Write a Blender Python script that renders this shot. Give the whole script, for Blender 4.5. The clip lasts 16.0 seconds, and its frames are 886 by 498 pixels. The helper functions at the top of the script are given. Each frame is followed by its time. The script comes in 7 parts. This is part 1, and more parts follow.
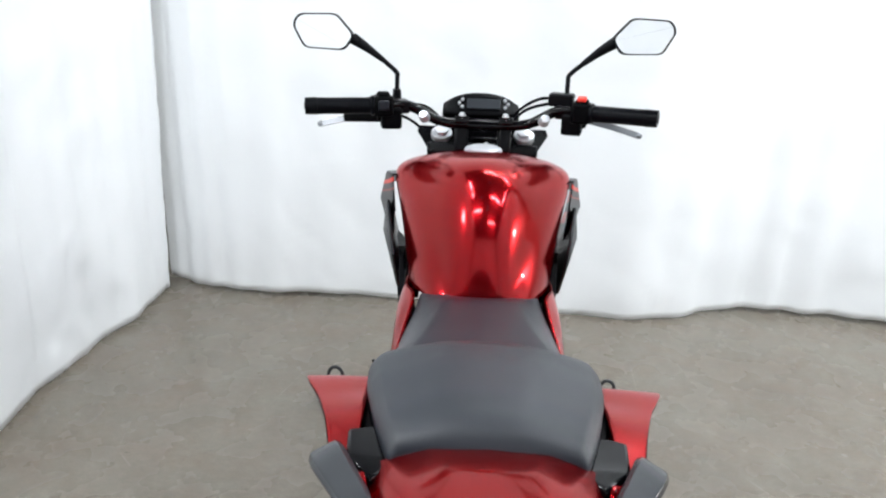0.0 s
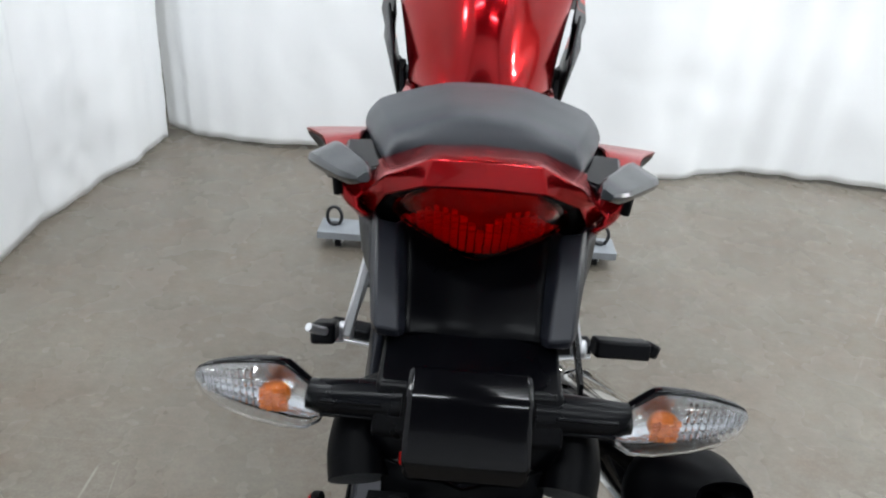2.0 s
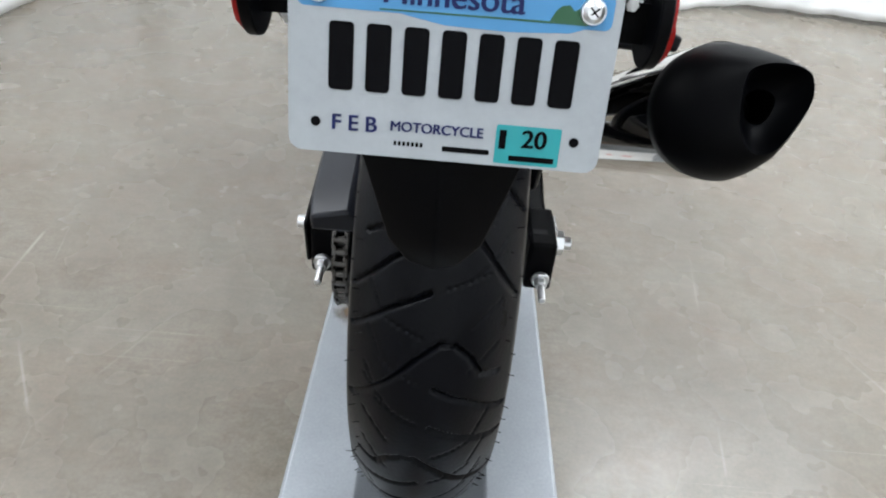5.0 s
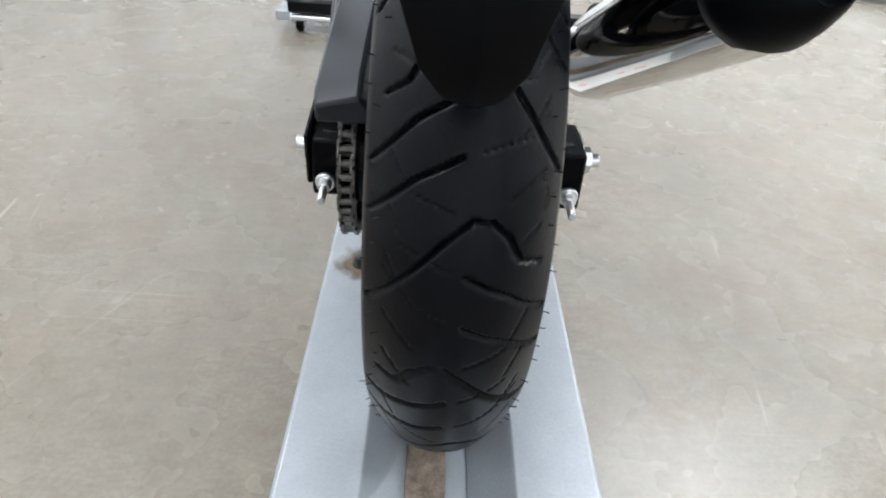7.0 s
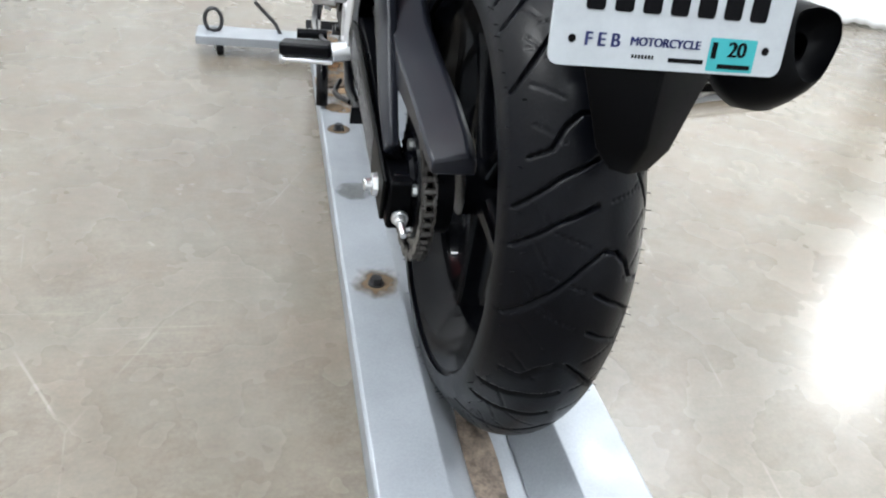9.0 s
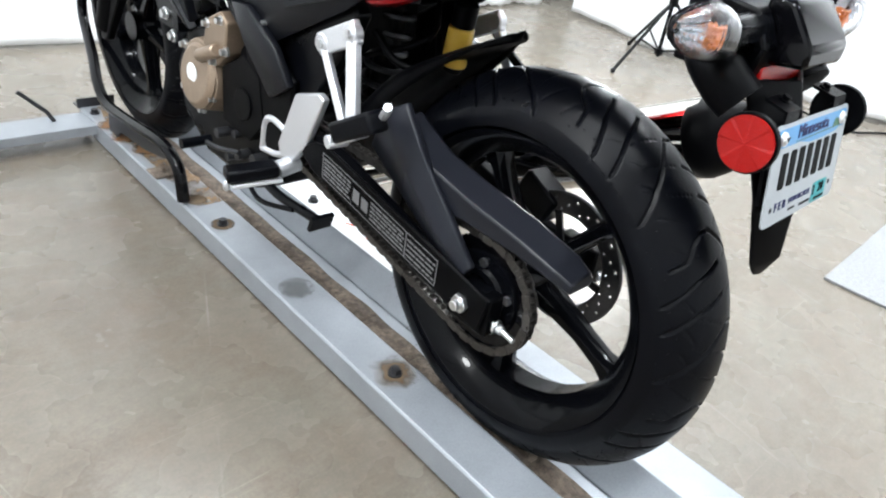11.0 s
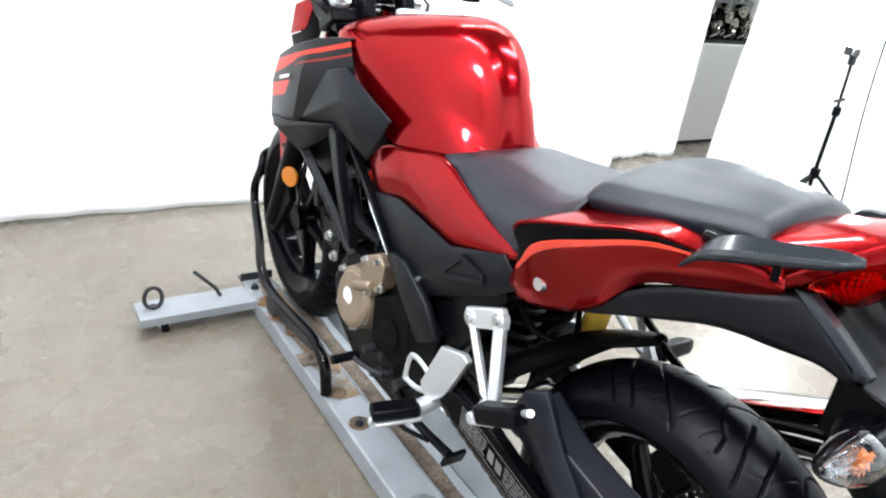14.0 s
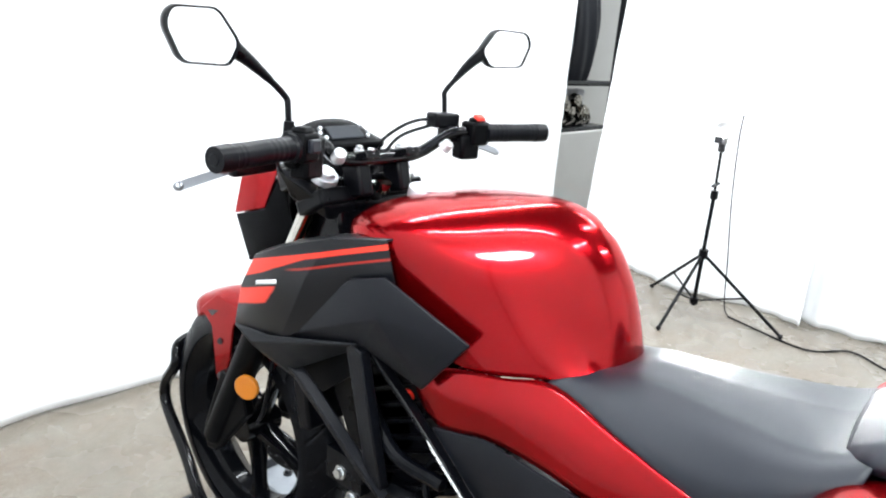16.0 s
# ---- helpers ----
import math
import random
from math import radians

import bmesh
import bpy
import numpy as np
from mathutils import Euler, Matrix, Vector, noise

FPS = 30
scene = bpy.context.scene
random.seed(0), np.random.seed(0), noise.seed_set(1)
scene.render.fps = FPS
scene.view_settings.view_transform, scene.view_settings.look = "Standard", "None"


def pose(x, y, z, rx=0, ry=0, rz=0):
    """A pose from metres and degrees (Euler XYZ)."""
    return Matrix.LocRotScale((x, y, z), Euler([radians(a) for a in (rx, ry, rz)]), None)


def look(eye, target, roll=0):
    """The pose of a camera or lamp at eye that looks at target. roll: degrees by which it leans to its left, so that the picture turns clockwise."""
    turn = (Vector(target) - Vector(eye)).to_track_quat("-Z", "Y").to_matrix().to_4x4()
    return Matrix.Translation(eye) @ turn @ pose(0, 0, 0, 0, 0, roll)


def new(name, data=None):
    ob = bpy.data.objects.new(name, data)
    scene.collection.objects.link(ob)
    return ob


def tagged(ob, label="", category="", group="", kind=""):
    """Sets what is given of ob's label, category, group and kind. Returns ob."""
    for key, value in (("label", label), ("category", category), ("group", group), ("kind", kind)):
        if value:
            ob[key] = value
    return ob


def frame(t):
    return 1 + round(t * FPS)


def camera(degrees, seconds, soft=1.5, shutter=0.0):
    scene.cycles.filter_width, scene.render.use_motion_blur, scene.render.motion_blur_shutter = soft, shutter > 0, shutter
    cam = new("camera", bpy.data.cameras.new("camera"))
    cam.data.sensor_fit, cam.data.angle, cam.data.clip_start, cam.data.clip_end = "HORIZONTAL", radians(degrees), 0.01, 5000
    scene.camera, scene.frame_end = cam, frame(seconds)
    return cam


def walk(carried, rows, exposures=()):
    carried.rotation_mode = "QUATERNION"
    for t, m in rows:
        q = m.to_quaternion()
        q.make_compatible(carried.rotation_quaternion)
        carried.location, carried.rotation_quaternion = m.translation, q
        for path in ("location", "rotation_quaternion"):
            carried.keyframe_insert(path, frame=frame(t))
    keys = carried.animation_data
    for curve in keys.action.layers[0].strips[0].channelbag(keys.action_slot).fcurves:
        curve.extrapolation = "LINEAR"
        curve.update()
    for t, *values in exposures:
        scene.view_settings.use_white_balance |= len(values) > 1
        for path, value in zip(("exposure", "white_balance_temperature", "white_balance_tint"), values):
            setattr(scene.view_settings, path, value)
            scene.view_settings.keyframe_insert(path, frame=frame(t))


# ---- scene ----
cam = camera(64.9, 16.0, soft=2.1)
PATH = [
    (0, (-0.029, -0.557, 1.266), (-0.091, 1.323, 0.588), 2.0),
    (0.5, (-0.031, -0.589, 1.229), (-0.079, 1.24, 0.422), 2.9),
    (1, (-0.025, -0.603, 1.193), (-0.074, 1.166, 0.262), 2.5),
    (1.5, (-0.018, -0.62, 1.154), (-0.071, 1.134, 0.194), 2.6),
    (2, (-0.017, -0.633, 1.11), (-0.059, 1.127, 0.161), 3.7),
    (2.5, (-0.023, -0.645, 1.06), (-0.052, 1.12, 0.121), 4.4),
    (3, (-0.012, -0.658, 0.997), (-0.053, 1.11, 0.064), 6.8),
    (3.5, (-0.001, -0.67, 0.931), (-0.031, 1.081, -0.034), 6.3),
    (4, (0.004, -0.677, 0.879), (-0.007, 1.005, -0.202), 7.5),
    (4.5, (0.002, -0.682, 0.837), (0.012, 0.991, -0.258), 6.7),
    (5, (-0.001, -0.668, 0.777), (0.029, 0.962, -0.381), 5.4),
    (5.2, (0.002, -0.655, 0.759), (0.03, 0.934, -0.456), 4.1),
    (7.3, (-0.033, -0.662, 0.646), (0.041, 0.995, -0.471), 5.0),
    (7.5, (-0.041, -0.666, 0.65), (0.037, 0.991, -0.467), 5.3),
    (8, (-0.071, -0.678, 0.645), (0.018, 0.98, -0.47), 5.5),
    (8.5, (-0.133, -0.702, 0.658), (0.134, 0.931, -0.465), 6.1),
    (9, (-0.264, -0.736, 0.723), (0.210, 0.880, -0.358), 8.7),
    (9.2, (-0.323, -0.743, 0.757), (0.291, 0.841, -0.299), 10.0),
    (11.3, (-0.764, -0.483, 0.877), (0.504, 0.669, -0.156), 9.1),
    (11.5, (-0.767, -0.477, 0.879), (0.486, 0.698, -0.145), 9.3),
    (12, (-0.765, -0.469, 0.917), (0.37, 0.817, -0.112), 7.9),
    (12.5, (-0.761, -0.471, 0.986), (0.3, 0.868, -0.054), 8.5),
    (13, (-0.744, -0.455, 1.035), (0.26, 0.926, -0.006), 7.6),
    (13.5, (-0.755, -0.441, 1.094), (0.241, 1.02, 0.159), 6.7),
    (14, (-0.76, -0.415, 1.137), (0.29, 1.072, 0.308), 7.7),
    (14.5, (-0.757, -0.293, 1.177), (0.34, 1.205, 0.433), 7.0),
    (15, (-0.751, -0.159, 1.223), (0.366, 1.363, 0.561), 5.8),
    (15.5, (-0.832, -0.022, 1.227), (0.497, 1.367, 0.675), 5.4),
    (16, (-0.856, 0.129, 1.208), (0.621, 1.351, 0.638), 4.6),
]
EXPOSURE = [(0.0, -0.68), (2.0, -0.75), (3.0, -0.74), (3.5, -0.63), (4.0, -0.49), (5.0, -0.29), (7.5, 0.09), (9.0, 0.17), (11.5, 0.16), (12.5, 0.21), (14.0, 0.25), (16.0, 0.18)]
walk(cam, [(t, look(eye, target, roll)) for t, eye, target, roll in PATH], EXPOSURE)

# ---------------------------------------------------------------- world and lamps
world = bpy.data.worlds.new("world")
scene.world = world
world.use_nodes = True
world.node_tree.nodes["Background"].inputs[0].default_value = (0.9, 0.95, 1.0, 1)
world.node_tree.nodes["Background"].inputs[1].default_value = 0.15


def area_lamp(name, x, y, z, sx, sy, watts, colour=(0.93, 0.985, 1.03)):
    data = bpy.data.lights.new(name, "AREA")
    data.shape, data.size, data.size_y, data.energy, data.color = "RECTANGLE", sx, sy, watts, colour
    ob = new(name, data)
    ob.location = (x, y, z)
    return ob


CEILING, LAMPS = 3.9, 3.1
# rows of fluorescent fittings under the ceiling: x, y, length along x, length along y
# all unseen; the rear and outer ones are added to even out the light
FITTINGS = [(0.62, 2.09, 1.25, 0.075), (1.92, 2.11, 1.25, 0.075), (1.0, 4.3, 1.25, 0.075), (-1.15, 0.6, 0.075, 1.25), (2.45, 0.6, 0.075, 1.25),
            (1.25, -0.05, 1.25, 0.075), (-0.9, -0.9, 1.25, 0.075), (1.25, -1.6, 1.25, 0.075), (4.3, 1.9, 0.075, 1.25), (-2.3, 0.5, 0.075, 1.25)]
for fx, fy, fsx, fsy in FITTINGS:
    area_lamp("fluorescent_lamp", fx, fy, LAMPS - 0.06, fsx, fsy, 48)

# two stand lamps, unseen themselves, inferred from glare on floor and tank
for lx, ly, lz, size, watts in ((2.385, 1.232, 0.92, 0.07, 26), (-1.20, 0.25, 1.55, 0.22, 14)):
    head = area_lamp("stand_lamp", 0, 0, 0, size, size, watts, (0.96, 0.99, 1.0))
    head.data.shape = "DISK"
    head.matrix_world = look((lx, ly, lz), (0.0, 0.45, 0.75))


# ---------------------------------------------------------------- materials
def material(name, base, rough=0.5, metal=0.0, coat=0.0, grain=0.0, grain_scale=200.0, bump=0.0, bump_scale=300.0,
             blotch=0.0, blotch_scale=8.0, specular=0.5, rough_var=0.0):
    m = bpy.data.materials.new(name)
    m.use_nodes = True
    n, l = m.node_tree.nodes, m.node_tree.links
    b = n["Principled BSDF"]
    b.inputs["Base Color"].default_value = (*base, 1)
    b.inputs["Roughness"].default_value = rough
    b.inputs["Metallic"].default_value = metal
    b.inputs["Coat Weight"].default_value = coat
    b.inputs["Coat Roughness"].default_value = 0.03
    b.inputs["Specular IOR Level"].default_value = specular
    co = n.new("ShaderNodeTexCoord")
    last = None
    for amount, scale, detail in ((blotch, blotch_scale, 6), (grain, grain_scale, 3)):
        if amount <= 0:
            continue
        tex = n.new("ShaderNodeTexNoise")
        tex.inputs["Scale"].default_value, tex.inputs["Detail"].default_value = scale, detail
        tex.inputs["Roughness"].default_value = 0.62
        l.new(co.outputs["Object"], tex.inputs["Vector"])
        ramp = n.new("ShaderNodeMapRange")
        ramp.inputs["From Min"].default_value, ramp.inputs["From Max"].default_value = 0.3, 0.7
        ramp.inputs["To Min"].default_value, ramp.inputs["To Max"].default_value = 1 - amount, 1 + amount
        l.new(tex.outputs["Fac"], ramp.inputs["Value"])
        mix = n.new("ShaderNodeMix")
        mix.data_type, mix.blend_type = "RGBA", "MULTIPLY"
        mix.inputs["Factor"].default_value = 1.0
        if last is None:
            mix.inputs["A"].default_value = (*base, 1)
        else:
            l.new(last, mix.inputs["A"])
        l.new(ramp.outputs["Result"], mix.inputs["B"])
        last = mix.outputs["Result"]
    if last is not None:
        l.new(last, b.inputs["Base Color"])
    if rough_var > 0:
        tex = n.new("ShaderNodeTexNoise")
        tex.inputs["Scale"].default_value, tex.inputs["Detail"].default_value = 14, 5
        l.new(co.outputs["Object"], tex.inputs["Vector"])
        ramp = n.new("ShaderNodeMapRange")
        ramp.inputs["From Min"].default_value, ramp.inputs["From Max"].default_value = 0.3, 0.7
        ramp.inputs["To Min"].default_value, ramp.inputs["To Max"].default_value = max(0.02, rough - rough_var), rough + rough_var
        l.new(tex.outputs["Fac"], ramp.inputs["Value"])
        l.new(ramp.outputs["Result"], b.inputs["Roughness"])
    if bump > 0:
        tex = n.new("ShaderNodeTexNoise")
        tex.inputs["Scale"].default_value, tex.inputs["Detail"].default_value = bump_scale, 4
        l.new(co.outputs["Object"], tex.inputs["Vector"])
        bp = n.new("ShaderNodeBump")
        bp.inputs["Strength"].default_value, bp.inputs["Distance"].default_value = bump, 0.002
        l.new(tex.outputs["Fac"], bp.inputs["Height"])
        l.new(bp.outputs["Normal"], b.inputs["Normal"])
    return m


def glass(name, colour, rough=0.02, ior=1.45, ribs=0.0):
    m = bpy.data.materials.new(name)
    m.use_nodes = True
    b = m.node_tree.nodes["Principled BSDF"]
    b.inputs["Base Color"].default_value = (*colour, 1)
    b.inputs["Roughness"].default_value = rough
    b.inputs["Transmission Weight"].default_value = 1.0
    b.inputs["IOR"].default_value = ior
    if ribs > 0:
        n, l = m.node_tree.nodes, m.node_tree.links
        co = n.new("ShaderNodeTexCoord")
        wave = n.new("ShaderNodeTexWave")
        wave.inputs["Scale"].default_value, wave.inputs["Distortion"].default_value = 55, 0.4
        bp = n.new("ShaderNodeBump")
        bp.inputs["Strength"].default_value, bp.inputs["Distance"].default_value = ribs, 0.002
        l.new(co.outputs["Object"], wave.inputs["Vector"])
        l.new(wave.outputs["Fac"], bp.inputs["Height"])
        l.new(bp.outputs["Normal"], b.inputs["Normal"])
    return m


RED = material("candy red paint", (0.265, 0.0014, 0.0042), 0.22, 0.86, 0.33, grain=0.03, grain_scale=900, blotch=0.04)
RED.node_tree.nodes["Principled BSDF"].inputs["Specular Tint"].default_value = (0.95, 0.40, 0.40, 1)
RED_LITE = material("bright red stripe", (0.75, 0.035, 0.012), 0.3, 0.0, 0.8)
BLACK = material("black textured plastic", (0.0008, 0.0009, 0.0014), 0.43, grain=0.2, grain_scale=500, bump=0.12, bump_scale=900, rough_var=0.06, specular=0.06)
FENDER = material("satin black fender plastic", (0.0008, 0.0009, 0.0015), 0.31, grain=0.15, grain_scale=500, bump=0.05, bump_scale=900, rough_var=0.06, specular=0.08)
RAILGREY = material("dark grey rail paint", (0.013, 0.0155, 0.019), 0.24, grain=0.1, grain_scale=500, specular=0.38, rough_var=0.05)
BAGVINYL = material("dark grey bag vinyl", (0.022, 0.024, 0.030), 0.34, grain=0.15, grain_scale=300, bump=0.2, bump_scale=60, specular=0.45)
GLOSS = material("gloss black paint", (0.0014, 0.0014, 0.0020), 0.14, coat=0.10, blotch=0.1, specular=0.14)
SATIN = material("satin black metal", (0.0016, 0.0018, 0.0027), 0.30, metal=0.0, grain=0.15, grain_scale=400, rough_var=0.05, specular=0.11)
RIMBLACK = material("gloss black wheel paint", (0.0016, 0.0018, 0.0026), 0.20, coat=0.12, grain=0.1, grain_scale=400, rough_var=0.05, specular=0.05)
GREYBLACK = material("dark grey swingarm paint", (0.0092, 0.0104, 0.0150), 0.34, metal=0.1, specular=0.26, grain=0.1, grain_scale=600)
SEAT = material("dark grey seat vinyl", (0.0080, 0.0105, 0.0165), 0.38, specular=0.44, grain=0.12, grain_scale=700, bump=0.25, bump_scale=1300, blotch=0.06)
RUBBER = material("tyre rubber", (0.0012, 0.0015, 0.0027), 0.35, grain=0.18, grain_scale=260, blotch=0.2, blotch_scale=18, bump=0.1, rough_var=0.08, specular=0.105)
ALU = material("cast aluminium", (0.60, 0.61, 0.635), 0.36, 0.68, grain=0.06, grain_scale=500, bump=0.05)
LEVER = material("brushed lever aluminium", (0.27, 0.28, 0.30), 0.30, 0.9, grain=0.08, grain_scale=500)
CHROME = material("chrome", (0.56, 0.53, 0.48), 0.05, 1.0, blotch=0.05, rough_var=0.02)
ZINC = material("zinc bolt", (0.66, 0.67, 0.68), 0.3, 1.0, grain=0.1)
BRONZE = material("bronze engine paint", (0.235, 0.175, 0.125), 0.40, 0.50, grain=0.1, grain_scale=400, blotch=0.12, blotch_scale=30)
GOLD = material("yellow spring paint", (0.75, 0.47, 0.06), 0.4, coat=0.3)
ORANGE = material("amber reflector", (0.44, 0.135, 0.004), 0.25, coat=0.15, bump=0.3, bump_scale=500)
ORANGEBULB = material("amber bulb", (0.72, 0.17, 0.01), 0.35, coat=0.3, bump=0.5, bump_scale=200)
LENSRED = material("red lens facets", (0.55, 0.014, 0.008), 0.25, coat=0.3, specular=0.3)
REDREF = material("red reflector", (0.27, 0.004, 0.003), 0.25, coat=0.12, specular=0.2, bump=0.3, bump_scale=700)
REDLENS = glass("red lens", (1.0, 0.045, 0.03), 0.06, 1.18)
CLEAR = glass("clear lens", (0.97, 0.98, 1.0), 0.04, ribs=0.045)
DISC = material("brushed brake steel", (0.075, 0.075, 0.078), 0.32, 0.9, grain=0.15, grain_scale=300)
MIRROR = material("mirror", (0.92, 0.93, 0.94), 0.015, 1.0)
SILVERIN = material("bright reflector", (0.85, 0.85, 0.86), 0.2, 0.9, bump=0.4, bump_scale=220)
STEELPAINT = material("grey painted steel", (0.28, 0.30, 0.325), 0.40, 0.25, grain=0.07, grain_scale=300, blotch=0.10, blotch_scale=9, rough_var=0.1)
CHAIN = material("oiled chain steel", (0.085, 0.080, 0.076), 0.38, 0.85, grain=0.3, grain_scale=300)
RUST = material("rusty steel", (0.135, 0.105, 0.082), 0.8, 0.1, grain=0.45, grain_scale=120, blotch=0.55, blotch_scale=22, bump=0.4, bump_scale=160)
WHITEPAINT = material("plate white", (0.335, 0.36, 0.38), 0.35, grain=0.03, blotch=0.06, blotch_scale=30)
PLATEBLUE = material("plate sky blue", (0.055, 0.235, 0.47), 0.35)
NAVY = material("navy print", (0.008, 0.013, 0.075), 0.4, specular=0.2)
PRINT = material("black print", (0.0022, 0.0022, 0.003), 0.5, specular=0.05)
TEAL = material("teal sticker", (0.008, 0.27, 0.29), 0.35)
PINE = material("green print", (0.014, 0.085, 0.035), 0.4)
KILL = material("red switch plastic", (0.80, 0.035, 0.02), 0.35)
LCD = material("display glass", (0.022, 0.025, 0.030), 0.3, specular=0.25)
GREYLABEL = material("grey print", (0.13, 0.13, 0.135), 0.4)
WHITELABEL = material("white label", (0.72, 0.73, 0.74), 0.4, grain=0.05)
CURTAIN = material("white curtain cloth", (0.86, 0.87, 0.88), 0.85, grain=0.02, grain_scale=600, bump=0.10, bump_scale=30, specular=0.2)
WALLPAINT = material("off-white wall paint", (0.82, 0.82, 0.79), 0.7, blotch=0.04, blotch_scale=2)
CEILPAINT = material("dark grey ceiling paint", (0.06, 0.062, 0.065), 0.8, blotch=0.03, blotch_scale=2)
DARKSTEEL = material("dark steel", (0.035, 0.036, 0.04), 0.4, 0.5, blotch=0.2)
LAMPWHITE = material("white enamel", (0.8, 0.8, 0.8), 0.4)


def floor_material():
    m = bpy.data.materials.new("polished concrete")
    m.use_nodes = True
    n, l = m.node_tree.nodes, m.node_tree.links
    b = n["Principled BSDF"]
    co = n.new("ShaderNodeTexCoord")

    def noise_tex(scale, detail, rough, stretch=(1, 1, 1)):
        mp = n.new("ShaderNodeMapping")
        mp.inputs["Scale"].default_value = stretch
        l.new(co.outputs["Object"], mp.inputs["Vector"])
        t = n.new("ShaderNodeTexNoise")
        t.inputs["Scale"].default_value, t.inputs["Detail"].default_value, t.inputs["Roughness"].default_value = scale, detail, rough
        l.new(mp.outputs["Vector"], t.inputs["Vector"])
        return t.outputs["Fac"]

    def mapped(value, lo, hi, a, bb):
        r = n.new("ShaderNodeMapRange")
        for key, v in (("From Min", lo), ("From Max", hi), ("To Min", a), ("To Max", bb)):
            r.inputs[key].default_value = v
        l.new(value, r.inputs["Value"])
        return r.outputs["Result"]

    def mix(kind, fac, a, bb):
        x = n.new("ShaderNodeMix")
        x.data_type, x.blend_type = "RGBA", kind
        for key, v in (("Factor", fac), ("A", a), ("B", bb)):
            if isinstance(v, (float, int)):
                x.inputs[key].default_value = v
            elif isinstance(v, tuple):
                x.inputs[key].default_value = (*v, 1)
            else:
                l.new(v, x.inputs[key])
        return x.outputs["Result"]

    big = mapped(noise_tex(2.2, 6, 0.58), 0.26, 0.74, 0, 1)
    col = mix("MIX", big, (0.130, 0.110, 0.085), (0.188, 0.173, 0.142))
    warm = mapped(noise_tex(4.5, 6, 0.6, (1, 1.3, 1)), 0.40, 0.80, 0, 0.8)
    col = mix("MIX", warm, col, (0.160, 0.122, 0.092))
    pale = mapped(noise_tex(16, 6, 0.68), 0.40, 0.85, 0, 0.34)
    col = mix("MIX", pale, col, (0.262, 0.245, 0.212))
    cloud = mapped(noise_tex(34, 5, 0.7, (1, 1.6, 1)), 0.35, 0.75, 0.86, 1.14)
    col = mix("MULTIPLY", 1.0, col, cloud)
    # fine straight scratches in two directions
    for turn, gate_scale in ((0.62, 1.7), (-0.95, 2.3)):
        mp = n.new("ShaderNodeMapping")
        mp.inputs["Rotation"].default_value = (0, 0, turn)
        mp.inputs["Scale"].default_value = (0.55, 75.0, 1.0)
        l.new(co.outputs["Object"], mp.inputs["Vector"])
        t = n.new("ShaderNodeTexNoise")
        t.inputs["Scale"].default_value, t.inputs["Detail"].default_value = 3.0, 1.0
        l.new(mp.outputs["Vector"], t.inputs["Vector"])
        hair, where = mapped(t.outputs["Fac"], 0.70, 0.74, 0, 1), mapped(noise_tex(gate_scale, 3, 0.6), 0.50, 0.62, 0, 0.42)
        both = n.new("ShaderNodeMath")
        both.operation = "MULTIPLY"
        l.new(hair, both.inputs[0]), l.new(where, both.inputs[1])
        col = mix("MIX", both.outputs["Value"], col, (0.33, 0.31, 0.27))
    fine = mapped(noise_tex(160, 4, 0.7), 0.3, 0.7, 0.85, 1.15)
    col = mix("MULTIPLY", 1.0, col, fine)
    dots = n.new("ShaderNodeTexVoronoi")
    dots.inputs["Scale"].default_value = 7.0
    l.new(co.outputs["Object"], dots.inputs["Vector"])
    speck = mapped(dots.outputs["Distance"], 0.02, 0.035, 1, 0)
    gate = mapped(noise_tex(3.1, 2, 0.5), 0.52, 0.56, 0, 0.7)
    sg = n.new("ShaderNodeMath")
    sg.operation = "MULTIPLY"
    l.new(speck, sg.inputs[0]), l.new(gate, sg.inputs[1])
    col = mix("MIX", sg.outputs["Value"], col, (0.07, 0.06, 0.05))
    wave = n.new("ShaderNodeTexVoronoi")
    wave.feature, wave.inputs["Scale"].default_value = "DISTANCE_TO_EDGE", 1.7
    warp = n.new("ShaderNodeVectorMath")
    warp.operation = "MULTIPLY"
    warp.inputs[1].default_value = (1.0, 0.35, 1.0)
    l.new(co.outputs["Object"], warp.inputs[0])
    l.new(warp.outputs["Vector"], wave.inputs["Vector"])
    line = mapped(wave.outputs["Distance"], 0.0006, 0.0022, 1, 0)
    lgate = mapped(noise_tex(4.3, 3, 0.6), 0.5, 0.62, 0, 0.7)
    lm = n.new("ShaderNodeMath")
    lm.operation = "MULTIPLY"
    l.new(line, lm.inputs[0]), l.new(lgate, lm.inputs[1])
    col = mix("MIX", lm.outputs["Value"], col, (0.30, 0.28, 0.25))
    l.new(col, b.inputs["Base Color"])
    l.new(mapped(noise_tex(7, 3, 0.5), 0.25, 0.75, 0.22, 0.32), b.inputs["Roughness"])
    bp = n.new("ShaderNodeBump")
    bp.inputs["Strength"].default_value, bp.inputs["Distance"].default_value = 0.10, 0.003
    l.new(noise_tex(40, 5, 0.6), bp.inputs["Height"])
    l.new(bp.outputs["Normal"], b.inputs["Normal"])
    return m


CONCRETE = floor_material()


